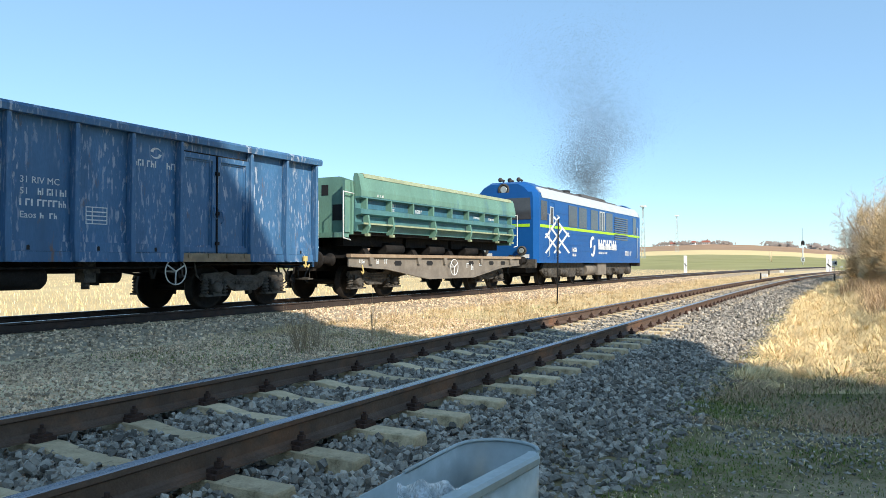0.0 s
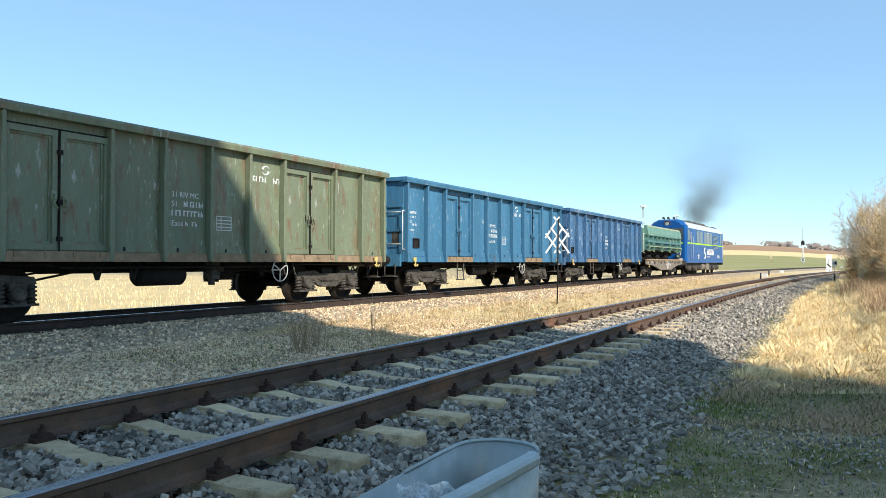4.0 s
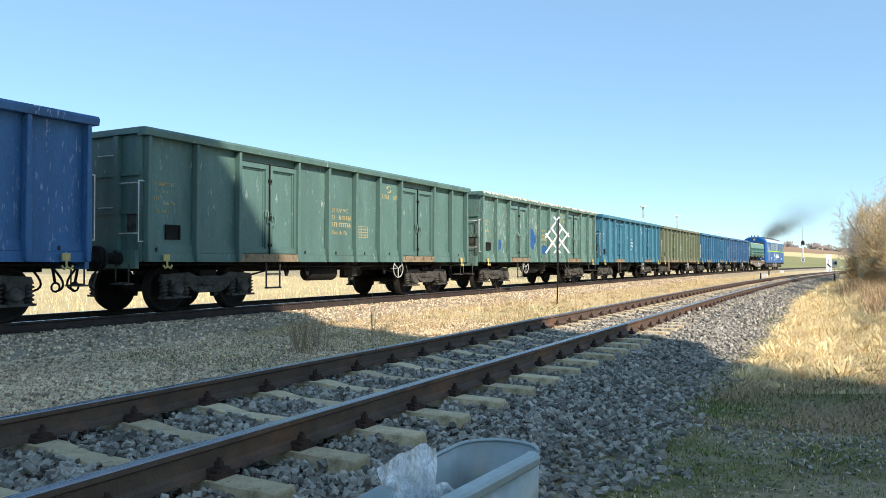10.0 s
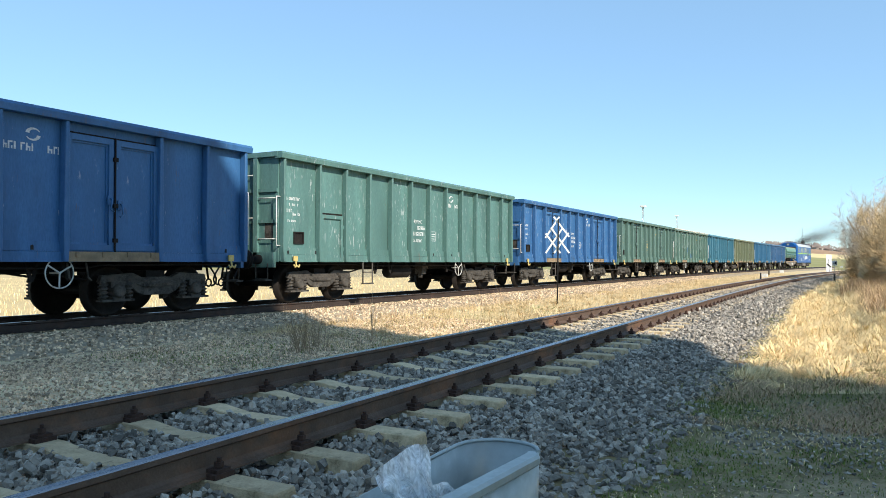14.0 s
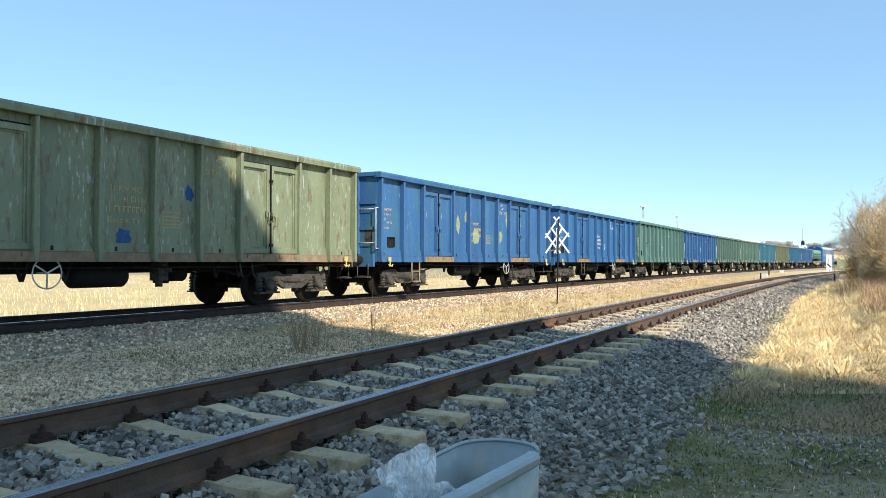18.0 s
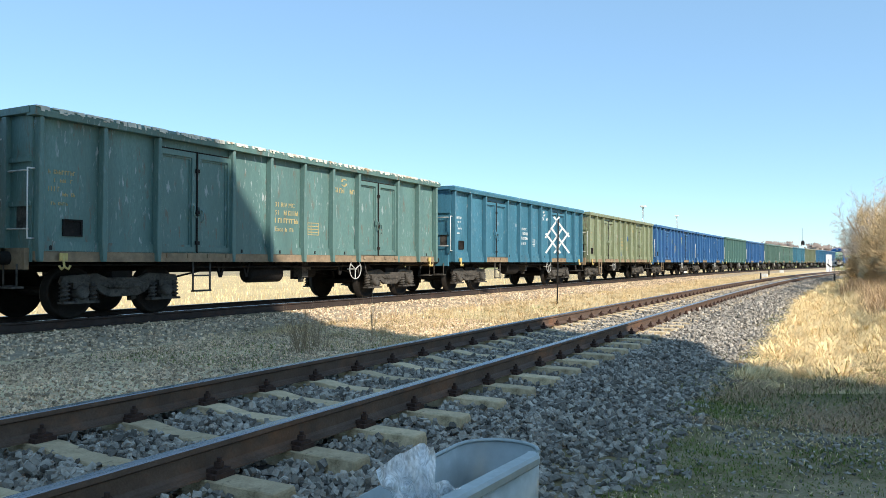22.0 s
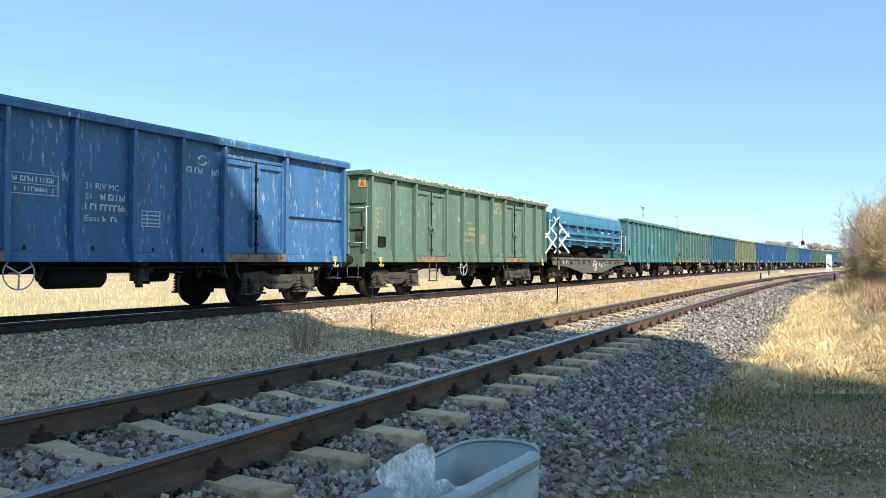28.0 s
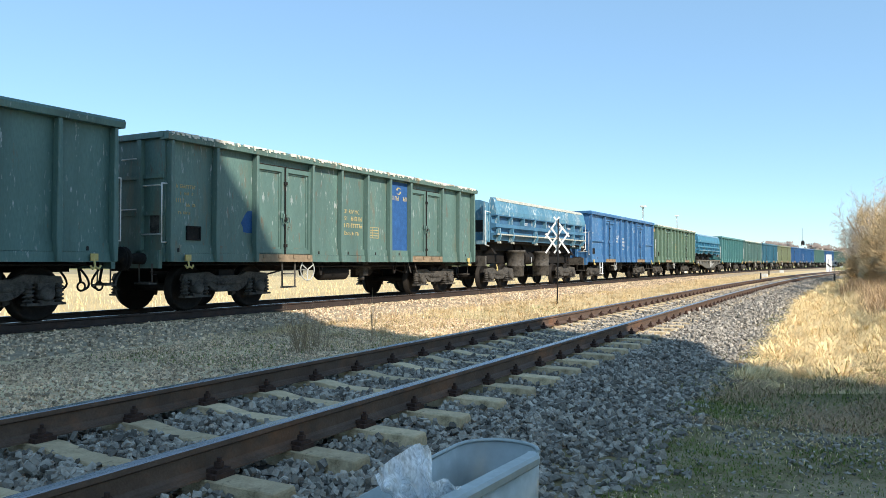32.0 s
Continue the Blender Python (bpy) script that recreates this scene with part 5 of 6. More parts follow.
def bush(x, y, h, spread, stems, seed, label, tall):
    rnd = random.Random(seed)
    wood, twigs = [], []

    def grow(p, d, ln, r, depth):
        n = 3
        for i in range(n):
            d = (d + Vector((rnd.gauss(0, 0.14), rnd.gauss(0, 0.14), rnd.gauss(0.03, 0.08)))).normalized()
            q = p + d * ln / n
            (wood if depth < 2 else twigs).append((p, q, max(r, 0.0045), max(r * 0.82, 0.0035)))
            r *= 0.82
            p = q
            if depth < 4 and len(twigs) < 5600:
                for _ in range(3 if depth < 3 else 2):
                    a = rnd.uniform(0, 6.283)
                    side = d.orthogonal().normalized()
                    side.rotate(Matrix.Rotation(a, 3, d))
                    grow(p, (d + side * rnd.uniform(0.5, 1.25) + Vector((0, 0, 0.04))).normalized(), ln * rnd.uniform(0.4, 0.6), r * 0.6, depth + 1)

    for k in range(stems):
        a = rnd.uniform(0, 6.283)
        o = Vector((math.cos(a), math.sin(a), 0)) * rnd.uniform(0, spread * 0.35)
        s = spread * rnd.uniform(0.2, 1.1) / h
        d = Vector((math.cos(a) * s, math.sin(a) * s, 1)).normalized()
        grow(o, d, h * rnd.uniform(0.45, 0.75), rnd.uniform(0.02, 0.036) * h / 3, 1)
    def inside(b):
        q = b[1]
        return (q.z / (1.22 * h)) ** 2 + (q.x * q.x + q.y * q.y) / (1.5 * spread) ** 2 < 1.0

    twigs[:] = [b for b in twigs if inside(b)]
    wood[:] = [b for b in wood if inside(b)]
    g = thing("bare_bush", label, "bush", pose(x, y, ground_z(x, y) - 0.05), group="bare bushes on the bank")
    part("stem_cluster", twig_mesh("stem_cluster", wood, M_bark), None, g, "brown bare stems")["kind"] = "stuff"
    t = part("twig_crown", twig_mesh("twig_crown", twigs, M_grey if tall else M_twig), None, g, "dense bare twigs")
    t["kind"] = "stuff"
    vs = []
    for _ in range(11000):
        p, q = rnd.choice(twigs)[:2]
        o = p.lerp(q, rnd.random())
        d = ((q - p).normalized() * 0.8 + Vector((rnd.gauss(0, 0.6), rnd.gauss(0, 0.6), rnd.gauss(0.25, 0.5)))).normalized()
        u = d.orthogonal().normalized() * rnd.uniform(0.003, 0.006)
        vs += [o - u, o + u, o + d * rnd.uniform(0.12, 0.42)]
    me = bpy.data.meshes.new("twig_haze")
    me.from_pydata([tuple(v) for v in vs], [], [(k, k + 1, k + 2) for k in range(0, len(vs), 3)])
    me.materials.append(M_grey if tall else M_twig)
    part("twig_haze", me, None, g, "haze of finest twigs")["kind"] = "stuff"


BUSHES = [(58.0, -1.7, 6.2, 2.4, 24, 1, True), (62.5, -2.9, 6.4, 2.6, 22, 2, True), (68.0, -2.6, 6.6, 2.6, 20, 3, True), (54.0, -3.6, 6.0, 2.3, 20, 4, True), (61.5, -0.9, 5.0, 1.5, 26, 5, True),
          (47.0, -1.9, 4.2, 1.6, 30, 6, False), (40.0, -2.1, 3.9, 1.5, 32, 7, False), (35.0, -2.0, 3.0, 1.3, 32, 8, False), (51.5, -1.5, 3.4, 1.2, 26, 9, False), (44.0, -1.0, 2.0, 1.0, 26, 10, False),
          (30.5, -2.0, 1.9, 1.0, 24, 11, False), (37.0, -0.9, 1.1, 0.9, 20, 12, False), (27.0, -2.0, 1.2, 0.8, 22, 13, False), (75.0, -0.6, 4.2, 2.0, 18, 14, True), (48.0, -0.6, 1.3, 1.1, 18, 15, False), (55.0, -0.4, 1.5, 1.0, 18, 16, False), (41.0, -0.6, 1.2, 1.0, 18, 17, False), (34.0, -1.3, 1.2, 1.0, 18, 18, False)]
for bx, by, bh, bsp, bn, bseed, btall in BUSHES:
    bush(bx, by, bh, bsp, bn, bseed, "tall leafless grey-brown shrub with fine twigs" if btall else "dense leafless ochre-brown bush on the bank" if bh > 1.5 else "low leafless brown bush in dry grass", btall)


# ---- far off: woods and houses along the ridge ----
def far_woods():
    rnd = random.Random(5)
    vs, fs = [], []
    for k in range(230):
        a = radians(rnd.uniform(-8, 24))
        r = rnd.uniform(895, 960)
        if math.sin(a * 40 + 1.0) + math.sin(a * 97) < -0.55:
            continue
        x, y = r * math.cos(a), r * math.sin(a)
        z = ground_z(x, y)
        w, h = rnd.uniform(3, 8), rnd.uniform(2.0, 6.5)
        for _ in range(26):
            c = Vector((x + rnd.gauss(0, w * 0.5), y + rnd.gauss(0, w * 0.5), z + h * rnd.random() ** 0.7))
            s = rnd.uniform(0.6, 1.6)
            o = len(vs)
            for p in ((1, 0, -0.7), (-0.5, 0.87, -0.7), (-0.5, -0.87, -0.7), (0.1, 0, 1)):
                vs.append((c.x + p[0] * s * rnd.uniform(0.6, 1.3), c.y + p[1] * s * rnd.uniform(0.6, 1.3), c.z + p[2] * s * rnd.uniform(0.6, 1.3)))
            fs += [(o, o + 2, o + 1), (o, o + 1, o + 3), (o + 1, o + 2, o + 3), (o + 2, o, o + 3)]
    me = bpy.data.meshes.new("far_woods")
    me.from_pydata(vs, [], fs)
    me.materials.append(mat("bare_far_wood", (0.36, 0.3, 0.26), 0.95, var=0.25, scale=0.05, bump=0.0, isl=0.2))
    single("far_woods", me, None, "bare brown trees along the ridge", "woods", kind="stuff")


far_woods()
M_tile = mat("red_roof", (0.35, 0.12, 0.08), 0.8, var=0.2, scale=0.5, bump=0.1)
M_render = mat("pale_house_wall", (0.75, 0.72, 0.68), 0.85, var=0.08, scale=0.4, bump=0.05)
for hx, hw, hh, red, back in ((1178, 13, 3.5, 0, 0), (1191, 9, 4, 1, 6), (1228, 6, 5, 1, 0), (1250, 12, 4.5, 1, 4), (1285, 10, 3, 0, 9), (1440, 14, 4, 0, 0), (1452, 7, 4, 0, 8), (1490, 13, 3.5, 0, 0), (1497, 9, 4, 1, 10)):
    ha = 0.49806 - math.atan((hx - 784) / 1338.4)
    hr = 905 + back
    hw, hh = 0.62 * hw, 0.6 * hh
    px, py = hr * math.cos(ha), hr * math.sin(ha)
    hs = thing("house", "distant pale house with a red roof" if red else "distant pale house with a grey roof", "house", pose(px, py, ground_z(px, py) - 0.5, 0, 0, math.degrees(ha) + 80), group="houses along the ridge")
    bm = bmesh.new()
    box(bm, -hw / 2, hw / 2, -3.5, 3.5, 0, hh)
    part("wall", bm, M_render, hs)
    bm = bmesh.new()
    prism(bm, [(-4.0, hh + 0.01), (4.0, hh + 0.01), (0, hh + 2.2)], -hw / 2 - 0.4, hw / 2 + 0.4, "x")
    part("roof", bm, M_tile if red else M_flat, hs)
    for wx in (-hw * 0.28, hw * 0.05, hw * 0.3):
        bm = bmesh.new()
        box(bm, wx - 0.5, wx + 0.5, 3.5, 3.53, hh * 0.35, hh * 0.75)
        part("window", bm, M_black, hs)


# ---- litter bin with a plastic bag ----
def bin_outline(k=1.0):
    pts = []
    for x in (1.3, 1.5, 1.7, 1.9):
        pts.append((x, 0.93 - k * (0.088 + 0.06 * (x - 1.3))))
    for i in range(11):
        a = -math.pi / 2 + math.pi * i / 10
        pts.append((2.03 + k * 0.13 * math.cos(a), 0.93 + k * 0.128 * math.sin(a)))
    for x in (1.9, 1.7, 1.5, 1.3):
        pts.append((x, 0.93 + k * (0.088 + 0.06 * (x - 1.3))))
    return pts


def litter_bin():
    g = thing("litter_bin", "galvanised steel litter bin on a post beside the track", "bin")
    bm = bmesh.new()
    levels = [(0.42, 1.0), (0.2, 0.97), (-0.12, 0.93)]
    outer, inner = [], []
    for z, k in levels:
        outer.append([bm.verts.new((x, y, z)) for x, y in bin_outline(k)])
        inner.append([bm.verts.new((x, y, z + (0.006 if z < 0.4 else 0))) for x, y in bin_outline(k - 0.035)])
    n = len(outer[0])
    fs = []
    for A in (outer, inner):
        for P, Q in zip(A, A[1:]):
            for i in range(n):
                f = bm.faces.new((P[i], P[(i + 1) % n], Q[(i + 1) % n], Q[i]))
                f.smooth = True
                fs.append(f)
        fs.append(bm.faces.new(A[-1]))
    for i in range(n):
        fs.append(bm.faces.new((outer[0][i], outer[0][(i + 1) % n], inner[0][(i + 1) % n], inner[0][i])))
    bmesh.ops.recalc_face_normals(bm, faces=fs)
    part("tub", bm, M_galv, g)
    bm = bmesh.new()
    pts = [(x, y, 0.42) for x, y in bin_outline(0.99)]
    pipe(bm, pts[5:15] + pts[15:17], 0.006, 8)
    part("rim", bm, M_galv, g, "rolled steel rim")
    bm = bmesh.new()
    prism(bm, [(1.2, 0.812), (2.0, 0.776), (2.035, 0.8), (2.03, 0.83), (1.99, 0.826), (1.2, 0.862)], 0.4, 0.432, "z")
    part("lip", bm, M_galv, g, "wide folded steel lip", bevel=0.008)
    bm = bmesh.new()
    box(bm, 1.62, 1.72, 0.775, 0.845, -0.45, 0.25)
    part("post", bm, M_galv, g)


litter_bin()
M_bag = bpy.data.materials.new("clear_plastic_film")
M_bag.use_nodes = True
_b = M_bag.node_tree.nodes["Principled BSDF"]
_b.inputs["Base Color"].default_value = (0.95, 0.96, 0.97, 1)
_b.inputs["Roughness"].default_value = 0.3
_b.inputs["Transmission Weight"].default_value = 0.0
_n = M_bag.node_tree.nodes.new("ShaderNodeTexNoise")
_n.inputs["Scale"].default_value, _n.inputs["Detail"].default_value = 11.0, 3.0
_r = M_bag.node_tree.nodes.new("ShaderNodeMapRange")
_r.inputs["From Min"].default_value, _r.inputs["From Max"].default_value, _r.inputs["To Min"].default_value, _r.inputs["To Max"].default_value = 0.35, 0.65, 0.45, 0.95
M_bag.node_tree.links.new(_n.outputs["Fac"], _r.inputs["Value"])
M_bag.node_tree.links.new(_r.outputs["Result"], _b.inputs["Alpha"])
BAG = []


def film_sheet(name, corners, crumple, seed, parent, label):
    """A crumpled film between four edges: corners (u, v) in the order apex left, apex right, tip right, tip left."""
    n, m = 15, 12
    a, b, c, d = [Vector((*p, 0)) for p in corners]
    bm = bmesh.new()
    V = []
    for i in range(n):
        row = []
        for j in range(m):
            s, t = i / (n - 1), j / (m - 1)
            p = (a * (1 - s) + b * s) * (1 - t) + (d * (1 - s) + c * s) * t
            p.y += 0.016 * math.sin(s * 3.14) * t
            fold = crumple * math.sin(s * 17 + seed) * (0.35 + t) + crumple * 1.6 * noise.noise((s * 4 + seed, t * 4, seed))
            row.append(bm.verts.new((p.x + 0.2 * fold, fold, p.y + 0.25 * crumple * noise.noise((s * 9, t * 9, seed)))))
        V.append(row)
    for i in range(n - 1):
        for j in range(m - 1):
            f = bm.faces.new((V[i][j], V[i + 1][j], V[i + 1][j + 1], V[i][j + 1]))
            f.smooth = True
    return part(name, bm, M_bag, parent, label)


def plastic_bag():
    g = thing("plastic_bag", "crumpled clear plastic bag blowing out of the bin", "bag", pose(1.56, 0.9, 0.42, 0, 0, -61.5))
    fan = film_sheet("bag_flap", [(-0.06, -0.035), (0.04, -0.06), (0.022, 0.122), (-0.125, 0.045)], 0.018, 1.3, g, "thin clear film standing up")
    tip = film_sheet("bag_tip", [(-0.06, -0.04), (0.03, -0.04), (-0.012, 0.055), (-0.028, 0.055)], 0.01, 4.1, g, "clear film tip")
    heap = film_sheet("bag_fold", [(-0.07, -0.06), (0.12, -0.06), (0.09, 0.018), (-0.07, 0.02)], 0.018, 7.7, g, "crumpled film at the rim")
    BAG.extend([fan, tip, heap])


plastic_bag()


# ---- smoke ----
SMOKE = []


def smoke():
    """Puffs of drifting soot: clouds of specks, thinner outwards."""
    rng = np.random.default_rng(11)
    rnd = random.Random(11)
    m = mat("soot_specks", (0.13, 0.12, 0.11), 1.0, var=0.1, bump=0.0, spec=0.0)
    m.node_tree.nodes["Principled BSDF"].inputs["Alpha"].default_value = 0.34
    for k, (h, r, f) in enumerate(((0.3, 0.75, 1.0), (0.85, 0.85, 0.95), (1.5, 1.05, 0.85), (2.2, 1.25, 0.68), (3.0, 1.45, 0.5), (3.9, 1.65, 0.36), (4.9, 1.85, 0.25), (6.1, 2.1, 0.17), (7.5, 2.4, 0.12))):
        n = int(34000 * r * r * f)
        c = rng.normal(size=(n, 3)) * r * 0.42
        c[:, 2] *= 0.9
        c[:, :2] *= 2.0
        c += 0.25 * r * np.sin(c[:, [1, 2, 0]] * 2.2 / r + k)
        sz = 0.017 * rng.uniform(0.6, 1.4, n)
        a = rng.normal(size=(n, 3, 3))
        V = c[:, None] + a * sz[:, None, None] * 0.8
        F = (np.array([(0, 1, 2)])[None] + 3 * np.arange(n)[:, None, None]).reshape(-1, 3)
        me = bpy.data.meshes.new("smoke_puff")
        me.from_pydata(V.reshape(-1, 3).tolist(), [], F.tolist())
        me.materials.append(m)
        ob = single("smoke_puff", me, None, "grey-brown puff of diesel exhaust smoke", "smoke", "puffs of exhaust smoke", kind="stuff")
        SMOKE.append((ob, h, rnd.uniform(-1, 1), rnd.uniform(-1, 1)))


smoke()


def move_air():
    stack = 40.4
    for ob, h, a, b in SMOKE:
        rows = []
        for k in range(33):
            t = float(k)
            lean, drift = -0.1 + 0.08 * t, 0.055 * min(t, 7) + 0.11 * max(0.0, min(t, 14) - 7)
            p, head = main_at(stack + run(t))
            up = h * max(0.3, 1 - 0.04 * t)
            w = 0.07 * h
            rows.append((t, Matrix.Translation(p + Vector((lean * h + w * math.sin(1.3 * t + 6 * a), -drift * h + w * math.cos(1.1 * t + 6 * b), 4.5 + up + 0.1 * math.sin(2 * t + a)))) @ Matrix.Rotation(0.35 * t * a, 4, "Z")))
        walk(ob, rows)
    fan, tip, heap = BAG
    rows = []
    for k in range(65):
        t = 0.5 * k
        lift = -0.17 if t < 7.9 else -0.075 if t < 8.4 else -0.03 if t < 8.8 else 0.0
        sway = 0 if t < 8.9 else 4 * math.sin(2.1 * t) + 3 * math.sin(5.3 * t)
        rows.append((t, pose(0, 0, lift, 0.6 * sway, sway, 0.5 * sway)))
    walk(fan, rows)
    tips = {0.5: -0.05, 1.0: 0.0, 1.5: -0.045, 2.0: -0.005, 2.5: -0.06, 5.5: -0.045, 6.0: -0.06}
    walk(tip, [(0.5 * k, pose(0, 0.01, tips.get(0.5 * k, -0.07))) for k in range(65)])
    walk(heap, [(float(k), pose(0, 0.02, -0.004 + 0.004 * math.sin(3 * k), 2 * math.sin(2 * k), 0, 0)) for k in range(33)])


B1, B2 = (0.03, 0.1, 0.225), (0.028, 0.12, 0.235)
CONSIST = []


def build_train():
    P = wagon_paint
    PB = mat("blue_touch_up", (0.03, 0.095, 0.25), 0.6, var=0.25, scale=6, bump=0.05)
    PG = mat("pale_scrawl", (0.27, 0.33, 0.21), 0.7, var=0.3, scale=5, bump=0.05)
    PN = mat("navy_touch_up", (0.03, 0.06, 0.15), 0.6, var=0.25, scale=6, bump=0.05)
    PR = mat("rust_patch", (0.16, 0.08, 0.05), 0.8, var=0.3, scale=6, bump=0.2)
    green = (0.11, 0.155, 0.12)
    specs = [
        ("royal-blue open steel wagon with flaking paint", P("blue_paint_a", B1, chips=0.6, rust=0.4), "A", {}),
        ("blue open steel wagon with faded sides", P("blue_paint_b", B2, chips=0.38, rust=0.4), "A", {}),
        ("olive-brown open steel wagon, rust-stained", P("olive_paint", (0.13, 0.15, 0.1), other=(0.18, 0.12, 0.07), oamount=0.42, chips=0.4, rust=0.65), "A", {'letters': M_letter, 'sill': M_plate, 'step_m': M_plate, 'step_x': -4.5}),
        ("teal-blue open steel wagon with scraped paint", P("teal_blue_paint", (0.035, 0.14, 0.215), chips=0.45, rust=0.4), "A", {}),
        ("grey-green open steel wagon with blue and ochre patches", P("grey_green_paint", (0.08, 0.15, 0.135), other=(0.12, 0.13, 0.09), oamount=0.3, chips=0.62, rust=0.55), "A", {'wheel_x': -2.35, 'crust': M_crust, 'letters': M_letter_y, 'patches': [(-1.65, 1.9, 0.85, 0.75, PB), (-0.25, 1.5, 0.6, 0.42, PB), (5.65, 1.6, 0.4, 0.4, PB), (-4.85, 1.6, 0.5, 0.4, PB)]}),
        ("dull green open steel wagon with worn lettering", P("dull_green_paint", (0.075, 0.135, 0.125), chips=0.3), "A", {'letters': M_letter_y}),
        ("royal-blue open steel wagon", P("blue_paint_c", (0.02, 0.092, 0.245), chips=0.42), "A", {}),
        ("sea-green open steel wagon without doors", P("sea_green_paint", (0.068, 0.145, 0.142), chips=0.42), "B", {"top": 3.44}),
        ("bright royal-blue open steel wagon", P("blue_paint_d", (0.02, 0.095, 0.25), chips=0.12), "A", {}),
        ("blue open steel wagon with yellowish scrawls", P("blue_paint_e", (0.022, 0.09, 0.245), other=(0.055, 0.16, 0.21), oamount=0.55, chips=0.25), "A", {'letters': M_letter_y, 'wheel_x': 2.1, 'step_m': M_plate, 'step_x': -4.5, 'patches': [(-1.7 + 0.66 * k, 2.2 + 0.35 * math.sin(2.3 * k), 0.25 + 0.12 * (k % 3), 0.55 - 0.15 * (k % 2), PG) for k in range(10) if k not in (4, 7)]}),
        ("pale olive-green open steel wagon with rusty sill", P("pale_olive_paint", (0.17, 0.19, 0.12), other=(0.13, 0.17, 0.115), chips=0.5, rust=0.65), "A", {'letters': M_letter_y, 'wheel_x': -1.95, 'step_m': M_plate, 'step_x': -4.5, 'sill': M_plate, 'patches': [(-4.0, 2.35, 0.3, 0.35, PB), (1.0, 2.3, 0.2, 0.3, PB), (-0.5, 1.4, 0.3, 0.35, PB)]}),
        ("dark teal-blue open steel wagon", P("dark_teal_paint", (0.03, 0.12, 0.19), chips=0.35), "A", {}),
        ("weathered grey-green open steel wagon", P("weathered_green_paint", (0.08, 0.15, 0.15), other=(0.13, 0.13, 0.1), oamount=0.15, chips=0.4, rust=0.5), "A", {'crust': M_crust, 'letters': M_letter_y, 'sill': M_plate}),
        ("teal open steel wagon without doors", P("teal_paint", (0.055, 0.165, 0.18), chips=0.1), "B", {'letters': M_letter, 'top': 3.43, 'wheel_x': -1.2, 'patches': [(-1.75, 1.75, 0.45, 0.6, PB), (-1.0, 1.7, 0.25, 0.5, PN), (3.4, 1.7, 0.3, 0.5, PN), (4.2, 1.6, 0.35, 0.7, PR), (4.9, 1.8, 0.35, 0.6, PN), (5.95, 1.4, 0.35, 0.3, PB)]}),
        ("bottle-green open steel wagon", P("bottle_green_paint", (0.095, 0.15, 0.115), other=(0.12, 0.13, 0.08), oamount=0.3, chips=0.4, rust=0.4), "A", {'crust': M_crust, 'sticker': True, 'wheel_x': -0.9, 'plate': M_plate, 'letters': M_letter_y}),
        ("royal-blue open steel wagon with plain end bays", P("blue_paint_f", (0.03, 0.115, 0.275), chips=0.5), "C", {'wheel_x': -1.95, 'step_m': M_white, 'step_x': -4.6, 'top': 3.47}),
        ("grey-green open steel wagon with blue door panels", P("patched_green_paint", (0.075, 0.13, 0.122), other=(0.15, 0.15, 0.1), oamount=0.3, chips=0.38, rust=0.5), "A", {'wheel_x': -2.3, 'crust': M_crust, 'letters': M_letter_y, 'patches': [(1.9, 2.2, 1.08, 2.08, PB), (-4.1, 1.8, 0.7, 0.5, PB)]}),
        ("dark green open steel wagon with worn sides", P("dark_green_paint", (0.058, 0.12, 0.118), chips=0.35), "A", {'top': 3.44, 'patches': [(-4.1, 1.7, 0.6, 0.5, PB)]}),
    ]
    joint = 14.95
    g = P("tub_green_paint", (0.1, 0.2, 0.165), other=(0.06, 0.15, 0.19), oamount=0.25, chips=0.1)
    b1 = P("tub_blue_paint", (0.028, 0.15, 0.25), chips=0.2)
    b2 = P("tub_pale_blue_paint", (0.06, 0.17, 0.27), other=(0.2, 0.29, 0.34), oamount=0.4, chips=0.6, chip=(0.5, 0.56, 0.55))
    CONSIST.append((loco(), joint + 12.5 + 9.6))
    CONSIST.append((tipper("sea-green side-tipping wagon tub on a fish-bellied flat frame", g, False, mat("faded_green_edge", (0.3, 0.34, 0.22), 0.8, var=0.25, scale=6, bump=0.2), P("recess_dark_teal_paint", (0.03, 0.11, 0.17), chips=0.1), lower=P("tub_teal_paint", (0.055, 0.15, 0.165), other=(0.045, 0.12, 0.17), oamount=0.4, chips=0.1)), joint + 6.26))
    for i, (label, paint, style, extra) in enumerate(specs):
        if i == 14:
            CONSIST.append((tipper("blue side-tipping wagon tub on a fish-bellied flat frame", b1, False, mat("faded_blue_edge", (0.2, 0.32, 0.42), 0.7, var=0.25, scale=6, bump=0.2), P("recess_dark_blue_paint", (0.02, 0.11, 0.25), chips=0.1), mat("dark_grey_frame", (0.12, 0.115, 0.1), 0.8, var=0.3, scale=5, bump=0.2), mat("grimy_deck_edge", (0.15, 0.135, 0.11), 0.85, var=0.35, scale=5, bump=0.3)), joint - 5.85))
            joint -= 11.7
        if i == 16:
            CONSIST.append((tipper("pale-blue side-tipping wagon with upright cylinders, dusty rim", b2, True, M_pale, P('recess_dark_mid_blue_paint', (0.035, 0.1, 0.2), chips=0.2), lower=P('tub_mid_blue_paint', (0.042, 0.13, 0.24), chips=0.2)), joint - 5.55))
            joint -= 11.7
        w = gondola(label, paint, style, **extra)
        undergear(w)
        CONSIST.append((w, joint - 7.02))
        joint -= 14.04


build_train()


